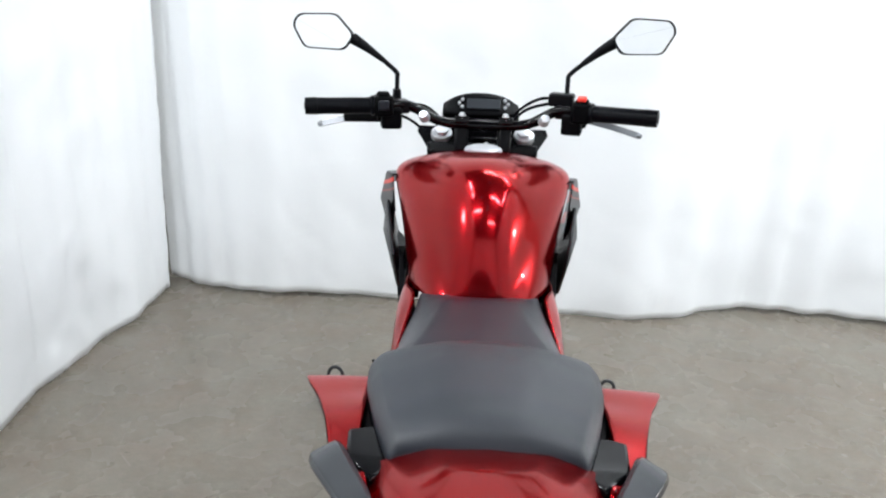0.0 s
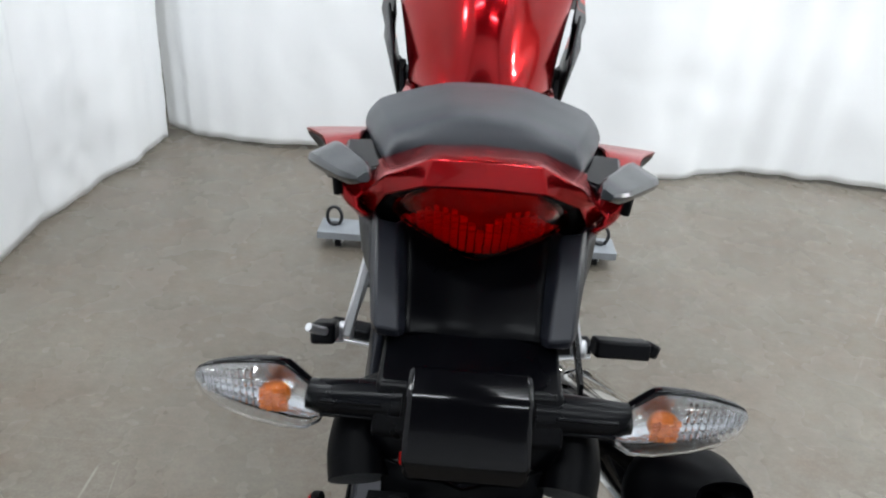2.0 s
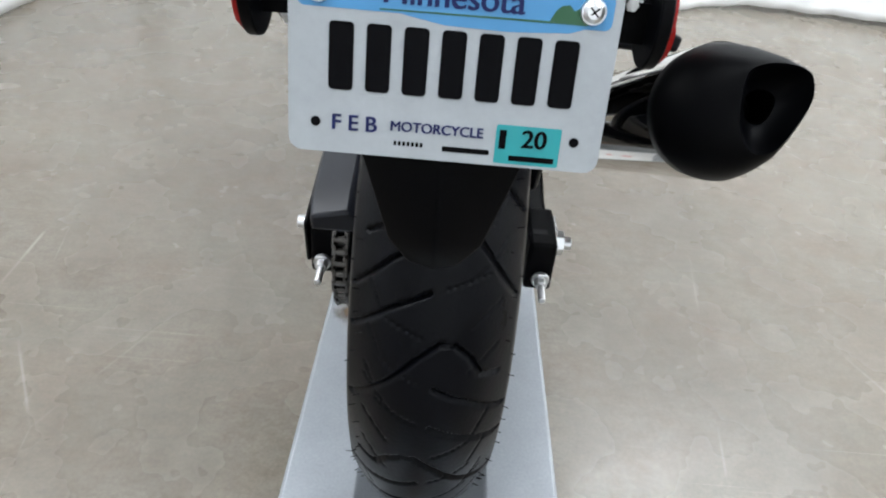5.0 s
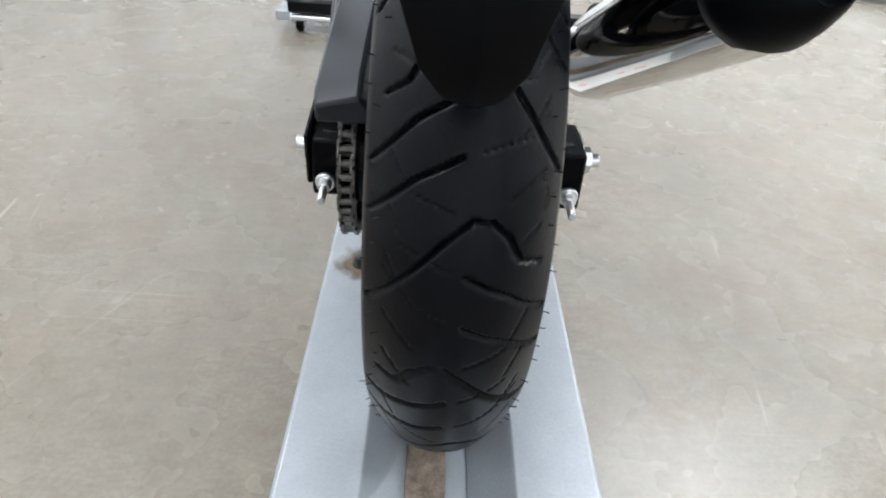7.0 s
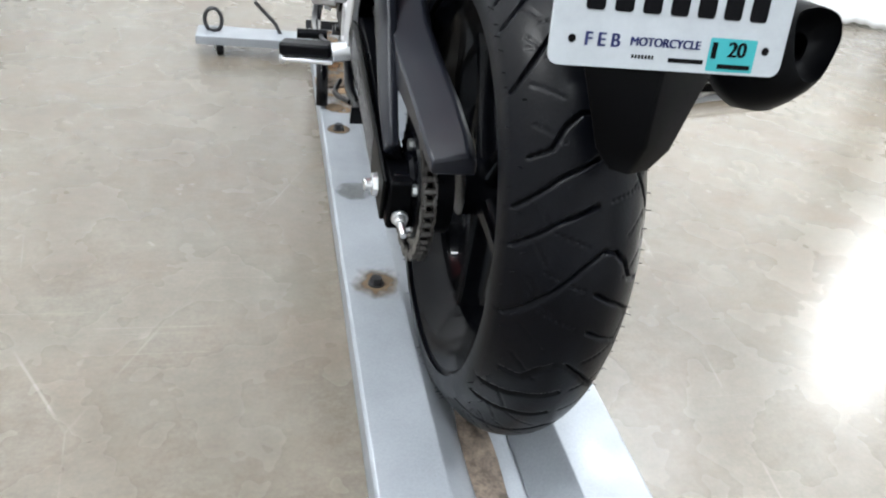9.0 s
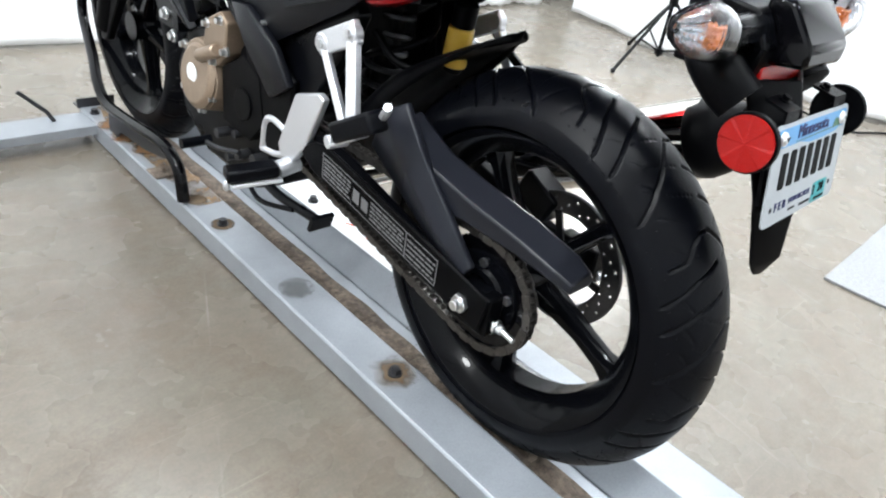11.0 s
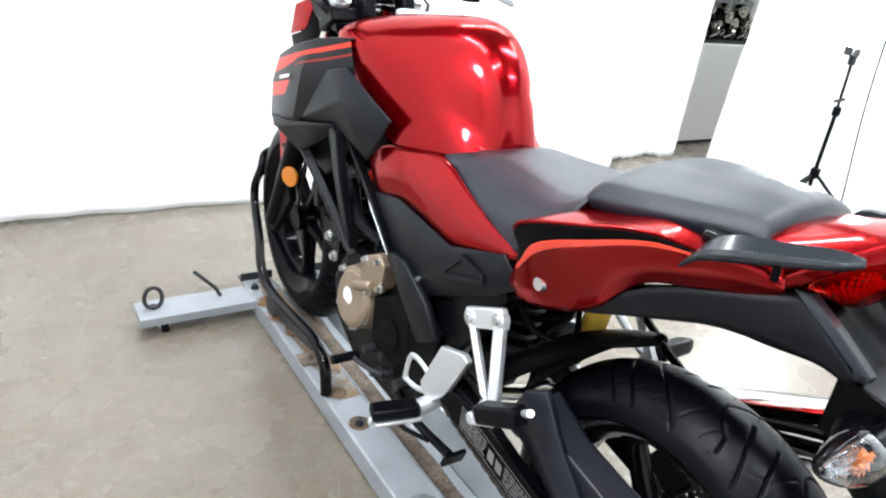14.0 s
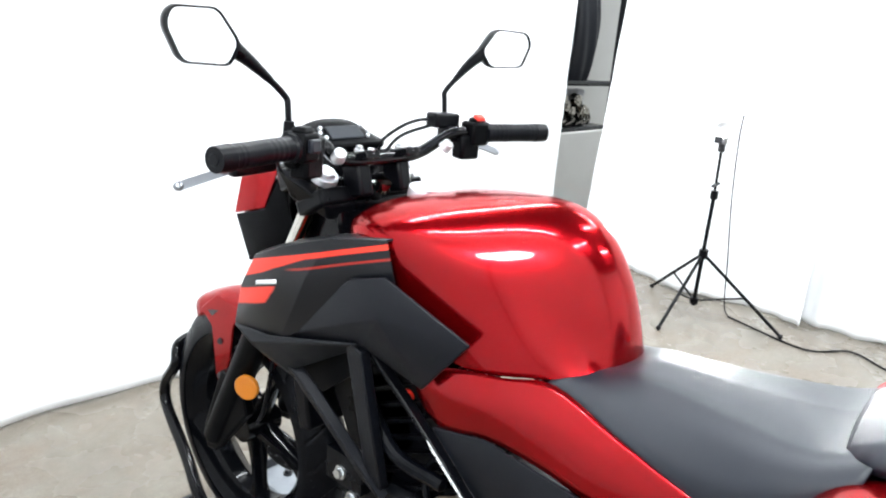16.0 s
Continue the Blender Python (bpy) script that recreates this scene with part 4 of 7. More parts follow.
# tail fairing
for s in (-1, 1):
    b = B()
    TAIL = [
        [(0.126, 0.292, 0.676), (0.132, 0.292, 0.674), (0.132, 0.292, 0.670), (0.131, 0.290, 0.664), (0.124, 0.286, 0.658)],
        [(0.128, 0.235, 0.768), (0.168, 0.238, 0.752), (0.160, 0.245, 0.728), (0.147, 0.255, 0.697), (0.128, 0.262, 0.655)],
        [(0.128, 0.190, 0.825), (0.214, 0.203, 0.814), (0.180, 0.190, 0.780), (0.156, 0.198, 0.737), (0.128, 0.195, 0.675)],
        [(0.128, 0.120, 0.848), (0.181, 0.108, 0.846), (0.166, 0.113, 0.814), (0.152, 0.120, 0.773), (0.128, 0.122, 0.718)],
        [(0.124, 0.050, 0.868), (0.160, 0.044, 0.862), (0.153, 0.048, 0.839), (0.146, 0.055, 0.812), (0.128, 0.062, 0.785)],
        [(0.120, -0.020, 0.868), (0.143, -0.018, 0.863), (0.141, -0.015, 0.853), (0.137, -0.012, 0.838), (0.118, -0.012, 0.814)],
        [(0.106, -0.060, 0.876), (0.127, -0.065, 0.867), (0.124, -0.068, 0.857), (0.118, -0.070, 0.848), (0.104, -0.070, 0.834)],
        [(0.099, -0.082, 0.864), (0.107, -0.088, 0.859), (0.106, -0.089, 0.854), (0.105, -0.090, 0.850), (0.094, -0.088, 0.842)],
    ]
    TAIL = [[(s * x, y, z) for x, y, z in creased(r, 1, 0.10)] for r in TAIL]
    skin(b, TAIL, 48, 40)
    tail = part("tail_fairing", b, RED, bike, "candy red tail fairing with a sharp upper edge", thick=0.004, sharp=50)
    # black and bright red stripes under the sharp edge
    across = [spline(r, 40) for r in TAIL]
    cols = [spline([a[j] for a in across], 48) for j in range(41)]
    for nm, mat, lo, hi, i0, i1 in (("black_stripe", BLACK, (15.0, 15.4), (23.2, 18.2), 6, 35), ("bright_stripe", RED_LITE, (23.2, 18.2), (26.2, 20.6), 6, 34)):
        b = B()
        grid = []
        for i in range(i0, i1 + 1):
            f = (i - i0) / (i1 - i0)
            row = []
            for k in range(7):
                j = (lo[0] + (lo[1] - lo[0]) * f) * (1 - k / 6) + (hi[0] + (hi[1] - hi[0]) * f) * k / 6
                j0 = int(j)
                p = Vector(cols[j0][i]).lerp(Vector(cols[j0 + 1][i]), j - j0)
                nn = (Vector(cols[j0 + 1][i]) - Vector(cols[j0 - 1][i])).cross(Vector(cols[j0][i + 1]) - Vector(cols[j0][i - 1])).normalized()
                if nn.x * s < 0:
                    nn = -nn
                row.append(b.verts.new(p + nn * 0.0030))
            grid.append(row)
        for r0, r1 in zip(grid, grid[1:]):
            for j in range(len(r0) - 1):
                b.faces.new((r0[j], r0[j + 1], r1[j + 1], r1[j]))
        part(nm, b, mat, tail, thick=0.0012)
    b = B()
    cyl(b, (s * 0.146, 0.209, 0.712), (s * 0.1535, 0.209, 0.712), 0.0115, 0.0095, seg=20)
    part("screw", b, ZINC, tail, "round aluminium screw")
    # grab rail
    b = B()
    way = spline([(0.148, 0.006, 0.838), (0.148, -0.014, 0.861), (0.143, -0.040, 0.878), (0.119, -0.090, 0.890), (0.101, -0.127, 0.899), (0.092, -0.147, 0.904)], 16)
    size = spline([(0.003, 0.004, 0), (0.0120, 0.0110, 0), (0.0165, 0.0145, 0), (0.0145, 0.0120, 0), (0.0120, 0.0100, 0), (0.0050, 0.0045, 0)], 16)
    rings = []
    for k, p in enumerate(way):
        d = Vector(way[min(k + 1, 16)] - way[max(k - 1, 0)]).normalized()
        side = d.cross(Vector((0, 0, 1))).normalized()
        side = side if side.x > 0 else -side
        up = Vector((0, 0, 1)) - d * d.z
        ring = [Vector(p) + side * (x * size[k][0]) + up * (z * size[k][1]) for x, z in ((1.0, -0.15), (0.86, 0.25), (-0.55, 0.95), (-0.86, 0.75), (-1.0, -0.1), (-0.75, -0.8), (0.55, -0.85), (0.9, -0.5))]
        rings.append([b.verts.new((s * q.x, q.y, q.z)) for q in ring])
    for r0, r1 in zip(rings, rings[1:]):
        for k in range(8):
            b.faces.new((r0[k], r0[(k + 1) % 8], r1[(k + 1) % 8], r1[k]))
    b.faces.new(rings[0][::-1]), b.faces.new(rings[-1])
    bmesh.ops.recalc_face_normals(b, faces=b.faces)
    rail = part("grab_rail", b, RAILGREY, bike, "glossy dark grey grab rail", bevel=0.002, sharp=35)
    b = B()
    top = [(0.132, 0.002, 0.881), (0.108, 0.012, 0.879), (0.084, -0.022, 0.879), (0.084, -0.050, 0.877), (0.102, -0.066, 0.877), (0.126, -0.044, 0.881)]
    facets(b, top + [(x * 0.98, y, z - 0.026) for x, y, z in top], [(0, 1, 2, 3, 4, 5), (11, 10, 9, 8, 7, 6)] + [(i, (i + 1) % 6, 6 + (i + 1) % 6, 6 + i) for i in range(6)], s)
    part("mount", b, GLOSS, rail, "black rail mount", bevel=0.004)
    b = B()
    tube(b, [(s * 0.125, -0.085, 0.886), (s * 0.123, -0.086, 0.862)], 0.0045, seg=10)
    part("luggage_hook", b, BLACK, rail)
    # black under-tail panel
    b = B()
    UNDER = [
        [(0.128, 0.150, 0.708), (0.124, 0.145, 0.700), (0.108, 0.143, 0.698)],
        [(0.126, 0.060, 0.778), (0.118, 0.055, 0.745), (0.100, 0.05, 0.738)],
        [(0.116, -0.010, 0.812), (0.110, -0.02, 0.780), (0.092, -0.025, 0.768)],
        [(0.104, -0.070, 0.836), (0.098, -0.085, 0.796), (0.080, -0.09, 0.776)],
        [(0.094, -0.092, 0.846), (0.088, -0.128, 0.812), (0.076, -0.135, 0.782)],
        [(0.088, -0.098, 0.846), (0.080, -0.170, 0.793), (0.072, -0.168, 0.776)],
    ]
    skin(b, [[(s * x, y, z) for x, y, z in r] for r in UNDER], 24, 8)
    part("undertail_panel", b, PANEL, bike, "black plastic under-tail panel", thick=0.005, sharp=60)

# red cover between seat and tail light
b = B()
half = [(0, -0.050, 0.900), (0.052, -0.048, 0.896), (0.090, -0.042, 0.879), (0.110, -0.036, 0.866),
        (0, -0.158, 0.9275), (0.040, -0.150, 0.923), (0.078, -0.116, 0.893), (0.105, -0.082, 0.858),
        (0, -0.164, 0.909), (0.046, -0.154, 0.903), (0.078, -0.117, 0.878), (0.093, -0.086, 0.846),
        (0.030, -0.110, 0.9165), (0, -0.112, 0.9180)]
for s in (-1, 1):
    facets(b, half, [(0, 1, 12, 13), (13, 12, 5, 4), (1, 5, 12), (1, 2, 6, 5), (2, 3, 7, 6), (4, 5, 9, 8), (5, 6, 10, 9), (6, 7, 11, 10)], s)
bmesh.ops.remove_doubles(b, verts=b.verts, dist=0.0005)
cover = part("tail_cover", b, RED, bike, "faceted candy red tail cover", thick=0.004, bevel=0.002, sharp=25)
# tail light
b = B()
rows = [
    [(-0.044, -0.148, 0.901), (-0.024, -0.156, 0.905), (0, -0.160, 0.907)],
    [(-0.064, -0.122, 0.881), (-0.038, -0.147, 0.885), (0, -0.159, 0.887)],
    [(-0.075, -0.090, 0.850), (-0.046, -0.130, 0.857), (0, -0.149, 0.860)],
    [(-0.045, -0.101, 0.838), (-0.026, -0.122, 0.838), (0, -0.132, 0.838)],
    [(-0.010, -0.113, 0.825), (-0.005, -0.114, 0.824), (0, -0.115, 0.823)],
]
skin(b, rows, 16, 12, mirror=True)
light = part("tail_light", b, REDLENS, bike, "dark red tail light lens", thick=0.003)
b = B()
skin(b, [[(x * 0.96, y + 0.018, z) for x, y, z in r] for r in rows], 16, 12, mirror=True)
part("reflector_bowl", b, TAILBOWL, light)
b = B()
for i in range(21):
    for j in range(11):
        x = -0.070 + 0.007 * i
        z = 0.834 + 0.0058 * j
        yb = -0.133 + 7.0 * x * x + 0.75 * max(0.0, 0.857 - z)
        if 1.2 * max(0.0, z - 0.862) <= abs(x) < 0.068 - abs(z - 0.853) * (2.4 if z < 0.853 else 1.5) and z < 0.876:
            box(b, (x, yb, z), (0.0056, 0.004, 0.0042), (20, 0, -800 * x))
tagged(part("lamp_facets", b, LENSRED, light, "red lens facets"), kind="stuff")
b = B()
for s in (-1, 1):
    facets(b, [(0, -0.157, 0.9085), (0.046, -0.149, 0.9025), (0.077, -0.112, 0.878), (0.091, -0.080, 0.846), (0, -0.150, 0.903), (0.040, -0.141, 0.897), (0.061, -0.112, 0.874), (0.071, -0.080, 0.846), (0.040, -0.09, 0.835), (0.086, -0.084, 0.838)],
           [(0, 1, 5, 4), (1, 2, 6, 5), (2, 3, 7, 6), (3, 9, 8, 7)], s)
part("lens_surround", b, BLACK, light, thick=0.002)

# rear fender
b = B()
rows = [
    [(-0.091, -0.090, 0.850), (-0.085, -0.106, 0.850), (-0.071, -0.106, 0.847), (-0.065, -0.086, 0.842), (-0.03, -0.090, 0.826), (0, -0.100, 0.820)],
    [(-0.087, -0.133, 0.822), (-0.081, -0.147, 0.822), (-0.066, -0.146, 0.820), (-0.060, -0.126, 0.813), (-0.03, -0.122, 0.805), (0, -0.126, 0.804)],
    [(-0.081, -0.170, 0.796), (-0.076, -0.183, 0.795), (-0.061, -0.182, 0.792), (-0.056, -0.168, 0.787), (-0.03, -0.162, 0.783), (0, -0.164, 0.782)],
    [(-0.080, -0.170, 0.788), (-0.075, -0.181, 0.787), (-0.061, -0.180, 0.784), (-0.056, -0.168, 0.779), (-0.03, -0.160, 0.775), (0, -0.162, 0.774)],
]
skin(b, [r[3:] for r in rows], 12, 8, mirror=True)
fender = part("rear_fender", b, FENDER, bike, "black plastic rear fender", thick=0.005, sharp=30)
for s in (-1, 1):
    b = B()
    for r0, r1 in zip(rows, rows[1:]):
        for p, q, u, v in zip(r0[:3], r0[1:4], r1[1:4], r1[:3]):
            facets(b, [p, q, u, v], [(0, 1, 2, 3)], s)
    bmesh.ops.remove_doubles(b, verts=b.verts, dist=0.0005)
    part("side_rib", b, RIB, fender, "satin side rib with bluish sheen in its colour", thick=0.005, bevel=0.002, sharp=20)
b = B()
facets(b, [(-0.072, -0.168, 0.780), (0.072, -0.168, 0.780), (0.070, -0.226, 0.774), (-0.070, -0.226, 0.774),
           (-0.073, -0.246, 0.742), (0.073, -0.246, 0.742), (-0.066, -0.236, 0.705), (0.066, -0.236, 0.705),
           (-0.060, -0.150, 0.705), (0.060, -0.150, 0.705), (-0.060, -0.15, 0.78), (0.060, -0.15, 0.78)],
       [(0, 1, 2, 3), (3, 2, 5, 4), (4, 5, 7, 6), (6, 7, 9, 8), (0, 3, 4, 6, 8, 10), (1, 11, 9, 7, 5, 2), (10, 8, 9, 11), (0, 10, 11, 1)])
part("fender_stay", b, FENDER, fender, bevel=0.004)
b = B()
facets(b, [(-0.046, -0.222, 0.792), (0.046, -0.222, 0.792), (0.046, -0.248, 0.783), (-0.046, -0.248, 0.783), (-0.047, -0.277, 0.748), (0.047, -0.277, 0.748),
           (-0.044, -0.277, 0.728), (0.044, -0.277, 0.728), (-0.044, -0.23, 0.722), (0.044, -0.23, 0.722), (-0.046, -0.22, 0.76), (0.046, -0.22, 0.76)],
       [(0, 1, 2, 3), (3, 2, 5, 4), (4, 5, 7, 6), (6, 7, 9, 8), (8, 9, 11, 10), (10, 11, 1, 0), (0, 3, 4, 6, 8, 10), (1, 11, 9, 7, 5, 2)])
part("plate_lamp_box", b, GLOSS, fender, "glossy black plate lamp box", bevel=0.005)
b = B()
box(b, (0, -0.238, 0.711), (0.100, 0.010, 0.020), (-14, 0, 0))
part("rear_reflector", b, REDREF, fender, "dark red bar reflector", bevel=0.002)
b = B()
facets(b, [(-0.064, -0.235, 0.71), (0.064, -0.235, 0.71), (-0.058, -0.283, 0.60), (0.058, -0.283, 0.60), (-0.030, -0.297, 0.520), (0.030, -0.297, 0.520), (0, -0.300, 0.500), (-0.016, -0.299, 0.504), (0.016, -0.299, 0.504),
           (0, -0.262, 0.71), (0, -0.303, 0.60), (0, -0.312, 0.53)],
       [(0, 9, 10, 2), (9, 1, 3, 10), (2, 10, 11, 4), (10, 3, 5, 11), (4, 11, 6, 7), (11, 5, 8, 6)])
part("mud_flap", b, BLACK, fender, "black plastic mud flap", thick=0.005, bevel=0.002)
for s in (-1, 1):
    b = B()
    tube(b, [(s * 0.055, -0.192, 0.728), (s * 0.076, -0.200, 0.724), (s * 0.083, -0.224, 0.706), (s * 0.080, -0.244, 0.692)], 0.027, seg=18, n=12, r_end=0.024)
    part("fender_lug", b, BLACK, fender, "rounded black fender lug")
    # turn signal
    b = B()
    horn(b, [(s * 0.050, -0.222, 0.754), (s * 0.080, -0.222, 0.754), (s * 0.105, -0.222, 0.753), (s * 0.122, -0.220, 0.753)], [(0.017, 0.0165), (0.0155, 0.0150), (0.0145, 0.0142), (0.012, 0.012)], 20)
    sig = part("turn_signal", b, SATIN, bike, "turn signal with clear lens and amber bulb on a black stalk")
    for dz in (-0.006, 0.007):
        b = B()
        box(b, (s * 0.088, -0.2362, 0.754 + dz), (0.046, 0.003, 0.003))
        part("stalk_rib", b, SATIN, sig, bevel=0.001)
    # distance out, top, bottom, depth
    SIG = [(0.1085, -0.010, -0.014, 0.006), (0.113, -0.003, -0.023, 0.014), (0.122, 0.007, -0.0275, 0.021), (0.138, 0.0225, -0.0265, 0.026), (0.145, 0.0245, -0.0245, 0.0265), (0.163, 0.0240, -0.0205, 0.025),
           (0.184, 0.0210, -0.0135, 0.020), (0.198, 0.0175, -0.006, 0.014), (0.2045, 0.0145, 0.001, 0.008), (0.2075, 0.0105, 0.0055, 0.002)]
    for nm, mat, lo, hi, deep, grow in (("shell", GLOSS, -95, 95, 0.75, 1.03), ("lens", CLEAR, 85, 275, 1.0, 1.0)):
        b = B()
        rings = []
        for x, zt, zb, ry in SIG:
            rings.append([b.verts.new((s * x, -0.222 + ry * deep * math.cos(radians(a)), 0.757 + (zt + zb) / 2 + (zt - zb) / 2 * grow * math.copysign(abs(math.sin(radians(a))) ** 0.8, math.sin(radians(a))))) for a in np.linspace(lo, hi, 17)])
        for p, q in zip(rings, rings[1:]):
            for i in range(16):
                b.faces.new((p[i], p[i + 1], q[i + 1], q[i]))
        part(nm, b, mat, sig, thick=0.0018, sharp=28)
    b = B()
    ellipsoid(b, (s * 0.147, -0.224, 0.754), (0.0118, 0.009, 0.0118), 16, 10)
    rnd = random.Random(9)
    for i in range(4):
        for j in range(4):
            box(b, (s * (0.1392 + 0.0052 * i), -0.2325 + 0.0005 * abs(2 * i - 3), 0.7468 + 0.0048 * j), (0.0046, 0.004, 0.0040), (rnd.uniform(-25, 25), rnd.uniform(-20, 20), rnd.uniform(-20, 20)))
    part("bulb", b, ORANGEBULB, sig, "amber bulb")
    b = B()
    rings = []
    for x, zt, zb, ry in SIG[1:-1]:
        rings.append([b.verts.new((s * x, -0.222 + 0.35 * ry * math.cos(radians(a)), 0.757 + (zt + zb) / 2 + (zt - zb) * 0.465 * math.sin(radians(a)))) for a in np.linspace(-95, 95, 15)])
    for p, q in zip(rings, rings[1:]):
        for i in range(14):
            b.faces.new((p[i], p[i + 1], q[i + 1], q[i]))
    part("bowl", b, SILVERIN, sig, "bright reflector bowl")
    b = B()
    rnd = random.Random(5)
    for k in range(9):
        x = 0.163 + 0.0048 * k
        zt, zb = np.interp(x, [r[0] for r in SIG], [r[1] for r in SIG]), np.interp(x, [r[0] for r in SIG], [r[2] for r in SIG])
        for j in range(4):
            f = 0.2 + 0.2 * j
            ellipsoid(b, (s * x, -0.226, 0.757 + zb + (zt - zb) * f), (0.0021, 0.003, 0.11 * (zt - zb)), 8, 5)
    tagged(part("lens_facets", b, CLEAR, sig, "clear ribs in the lens"), kind="stuff")
    # side reflector disc on its bracket
    b = B()
    cyl(b, (s * 0.106, -0.276, 0.668), (s * 0.113, -0.276, 0.668), 0.029, seg=36)
    disc = part("side_reflector", b, BLACK, bike, "round red reflector on a black bracket", bevel=0.001)
    b = B()
    # pleated face: wedges that tilt by turns
    ring = [Vector((s * (0.1161 if k % 12 < 6 else 0.1150), -0.276 + 0.0265 * math.cos(radians(7.5 * k)), 0.668 + 0.0265 * math.sin(radians(7.5 * k)))) for k in range(48)]
    mid, back = b.verts.new((s * 0.1168, -0.276, 0.668)), [b.verts.new((s * 0.113, p.y, p.z)) for p in ring]
    face = [b.verts.new(p) for p in ring]
    for k in range(48):
        b.faces.new((mid, face[k], face[(k + 1) % 48])), b.faces.new((face[k], back[k], back[(k + 1) % 48], face[(k + 1) % 48]))
    b.faces.new(back)
    part("lens", b, REDREF, disc, "round red lens with pleated wedges", sharp=3)
    b = B()
    box(b, (s * 0.094, -0.280, 0.664), (0.026, 0.003, 0.022))
    cyl(b, (s * 0.098, -0.272, 0.668), (s * 0.107, -0.274, 0.668), 0.008, seg=12)
    part("bracket", b, BLACK, disc)
    b = B()
    bolt(b, (s * 0.097, -0.277, 0.674), (-s * 0.3, -1, 0), 0.004, 0.006)
    part("bracket_bolt", b, ZINC, disc)

# licence plate
plate_m = Matrix.Translation((0.0005, -0.2985, 0.6345)) @ Euler((radians(90 - 12), 0, 0)).to_matrix().to_4x4()
PW, PH = 0.1778, 0.1016


def plate_prism(outline, z0, z1):
    b = B()
    lo = [b.verts.new(plate_m @ Vector((x, y, z0))) for x, y in outline]
    hi = [b.verts.new(plate_m @ Vector((x, y, z1))) for x, y in outline]
    k = len(outline)
    for i in range(k):
        b.faces.new((lo[i], lo[(i + 1) % k], hi[(i + 1) % k], hi[i]))
    b.faces.new(lo[::-1]), b.faces.new(hi)
    return b


def rounded(w, h, r, cx=0, cy=0, n=5):
    out = []
    for qx, qy, a0 in ((1, 1, 0), (-1, 1, 90), (-1, -1, 180), (1, -1, 270)):
        for i in range(n + 1):
            a = radians(a0 + 90 * i / n)
            out.append((cx + qx * (w / 2 - r) + r * math.cos(a), cy + qy * (h / 2 - r) + r * math.sin(a)))
    return out


plate = part("licence_plate", plate_prism(rounded(PW, PH, 0.008), 0, 0.0016), WHITEPAINT, bike, "white and sky blue motorcycle licence plate with dark bars")
part("blue_band", plate_prism(rounded(PW - 0.010, 0.0185, 0.004, 0, 0.0375), 0.0016, 0.0019), PLATEBLUE, plate, "sky blue header band")
part("blue_shore", plate_prism([(-0.03, 0.0283), (0.07, 0.0283), (0.062, 0.0255), (0.03, 0.0235), (-0.005, 0.0240), (-0.018, 0.0262)], 0.0016, 0.0018), PLATEBLUE, plate)
part("green_trees", plate_prism([(0.050, 0.0300), (0.071, 0.0300), (0.070, 0.0362), (0.066, 0.0385), (0.063, 0.0370), (0.060, 0.0398), (0.056, 0.0390), (0.053, 0.036)], 0.0019, 0.0022), PINE, plate, "dark green tree print")
part("green_shore", plate_prism([(-0.04, 0.0292), (0.052, 0.0298), (0.052, 0.0310), (-0.04, 0.0300)], 0.0019, 0.0021), PINE, plate)
lettering("Minnesota", 0.0182, NAVY, plate_m @ Matrix.Translation((-0.0015, 0.0385, 0.0021)), bike, "state_name", bold=0.0004)
lettering("F E B", 0.0125, NAVY, plate_m @ Matrix.Translation((-0.0520, -0.0335, 0.0018)), bike, "month_print", bold=0.0003)
lettering("MOTORCYCLE", 0.0080, NAVY, plate_m @ Matrix.Translation((-0.005, -0.0330, 0.0018)), bike, "kind_print", bold=0.00022)
xs = np.linspace(-0.060, 0.062, 7)
for k in range(7):
    part("number_bar", plate_prism(rounded(0.0135, 0.0365, 0.0025, float(xs[k]), 0.0035), 0.0016, 0.0022), PRINT, plate, "plain black bar" if k == 0 else "")
for k in range(7):
    part("small_bar", plate_prism(rounded(0.0016, 0.0026, 0.0004, -0.028 + 0.0025 * k, -0.0425, 2), 0.0016, 0.0018), PRINT, plate)
part("serial_bar", plate_prism(rounded(0.027, 0.003, 0.0005, 0.0125, -0.0435, 2), 0.0016, 0.0018), PRINT, plate)
part("year_sticker", plate_prism(rounded(0.037, 0.0225, 0.001, 0.0475, -0.0378, 2), 0.0016, 0.0019), TEAL, plate, "teal registration sticker")
lettering("20", 0.0145, PRINT, plate_m @ Matrix.Translation((0.0505, -0.0345, 0.0021)), bike, "year_print", bold=0.0004)
part("sticker_bar", plate_prism(rounded(0.026, 0.0032, 0.0005, 0.0505, -0.0455, 2), 0.0019, 0.0021), PRINT, plate)
part("sticker_bar", plate_prism(rounded(0.004, 0.011, 0.0005, 0.0330, -0.0350, 2), 0.0019, 0.0021), PRINT, plate)
for sx in (-1, 1):
    b = B()
    p = plate_m @ Vector((sx * 0.0728, 0.0375, 0.0019))
    nrm = (plate_m.to_3x3() @ Vector((0, 0, 1)))
    cyl(b, p, p + nrm * 0.0022, 0.0072, 0.0066, seg=20)
    cyl(b, p + nrm * 0.0022, p + nrm * 0.0042, 0.0060, 0.0036, seg=20)
    screw = part("plate_screw", b, ZINC, plate, "zinc plate screw")
    b = B()
    for r in (0, 90):
        box(b, p + nrm * 0.0044, (0.0008, 0.0008, 0.0066), (8, 45 + r, 0))
    part("slot", b, PRINT, screw)
    b = B()
    p = plate_m @ Vector((sx * 0.0735, -0.0335, 0.0017))
    cyl(b, p, p + nrm * 0.0004, 0.0028, seg=14)
    part("plate_hole", b, PRINT, plate)
b = B()
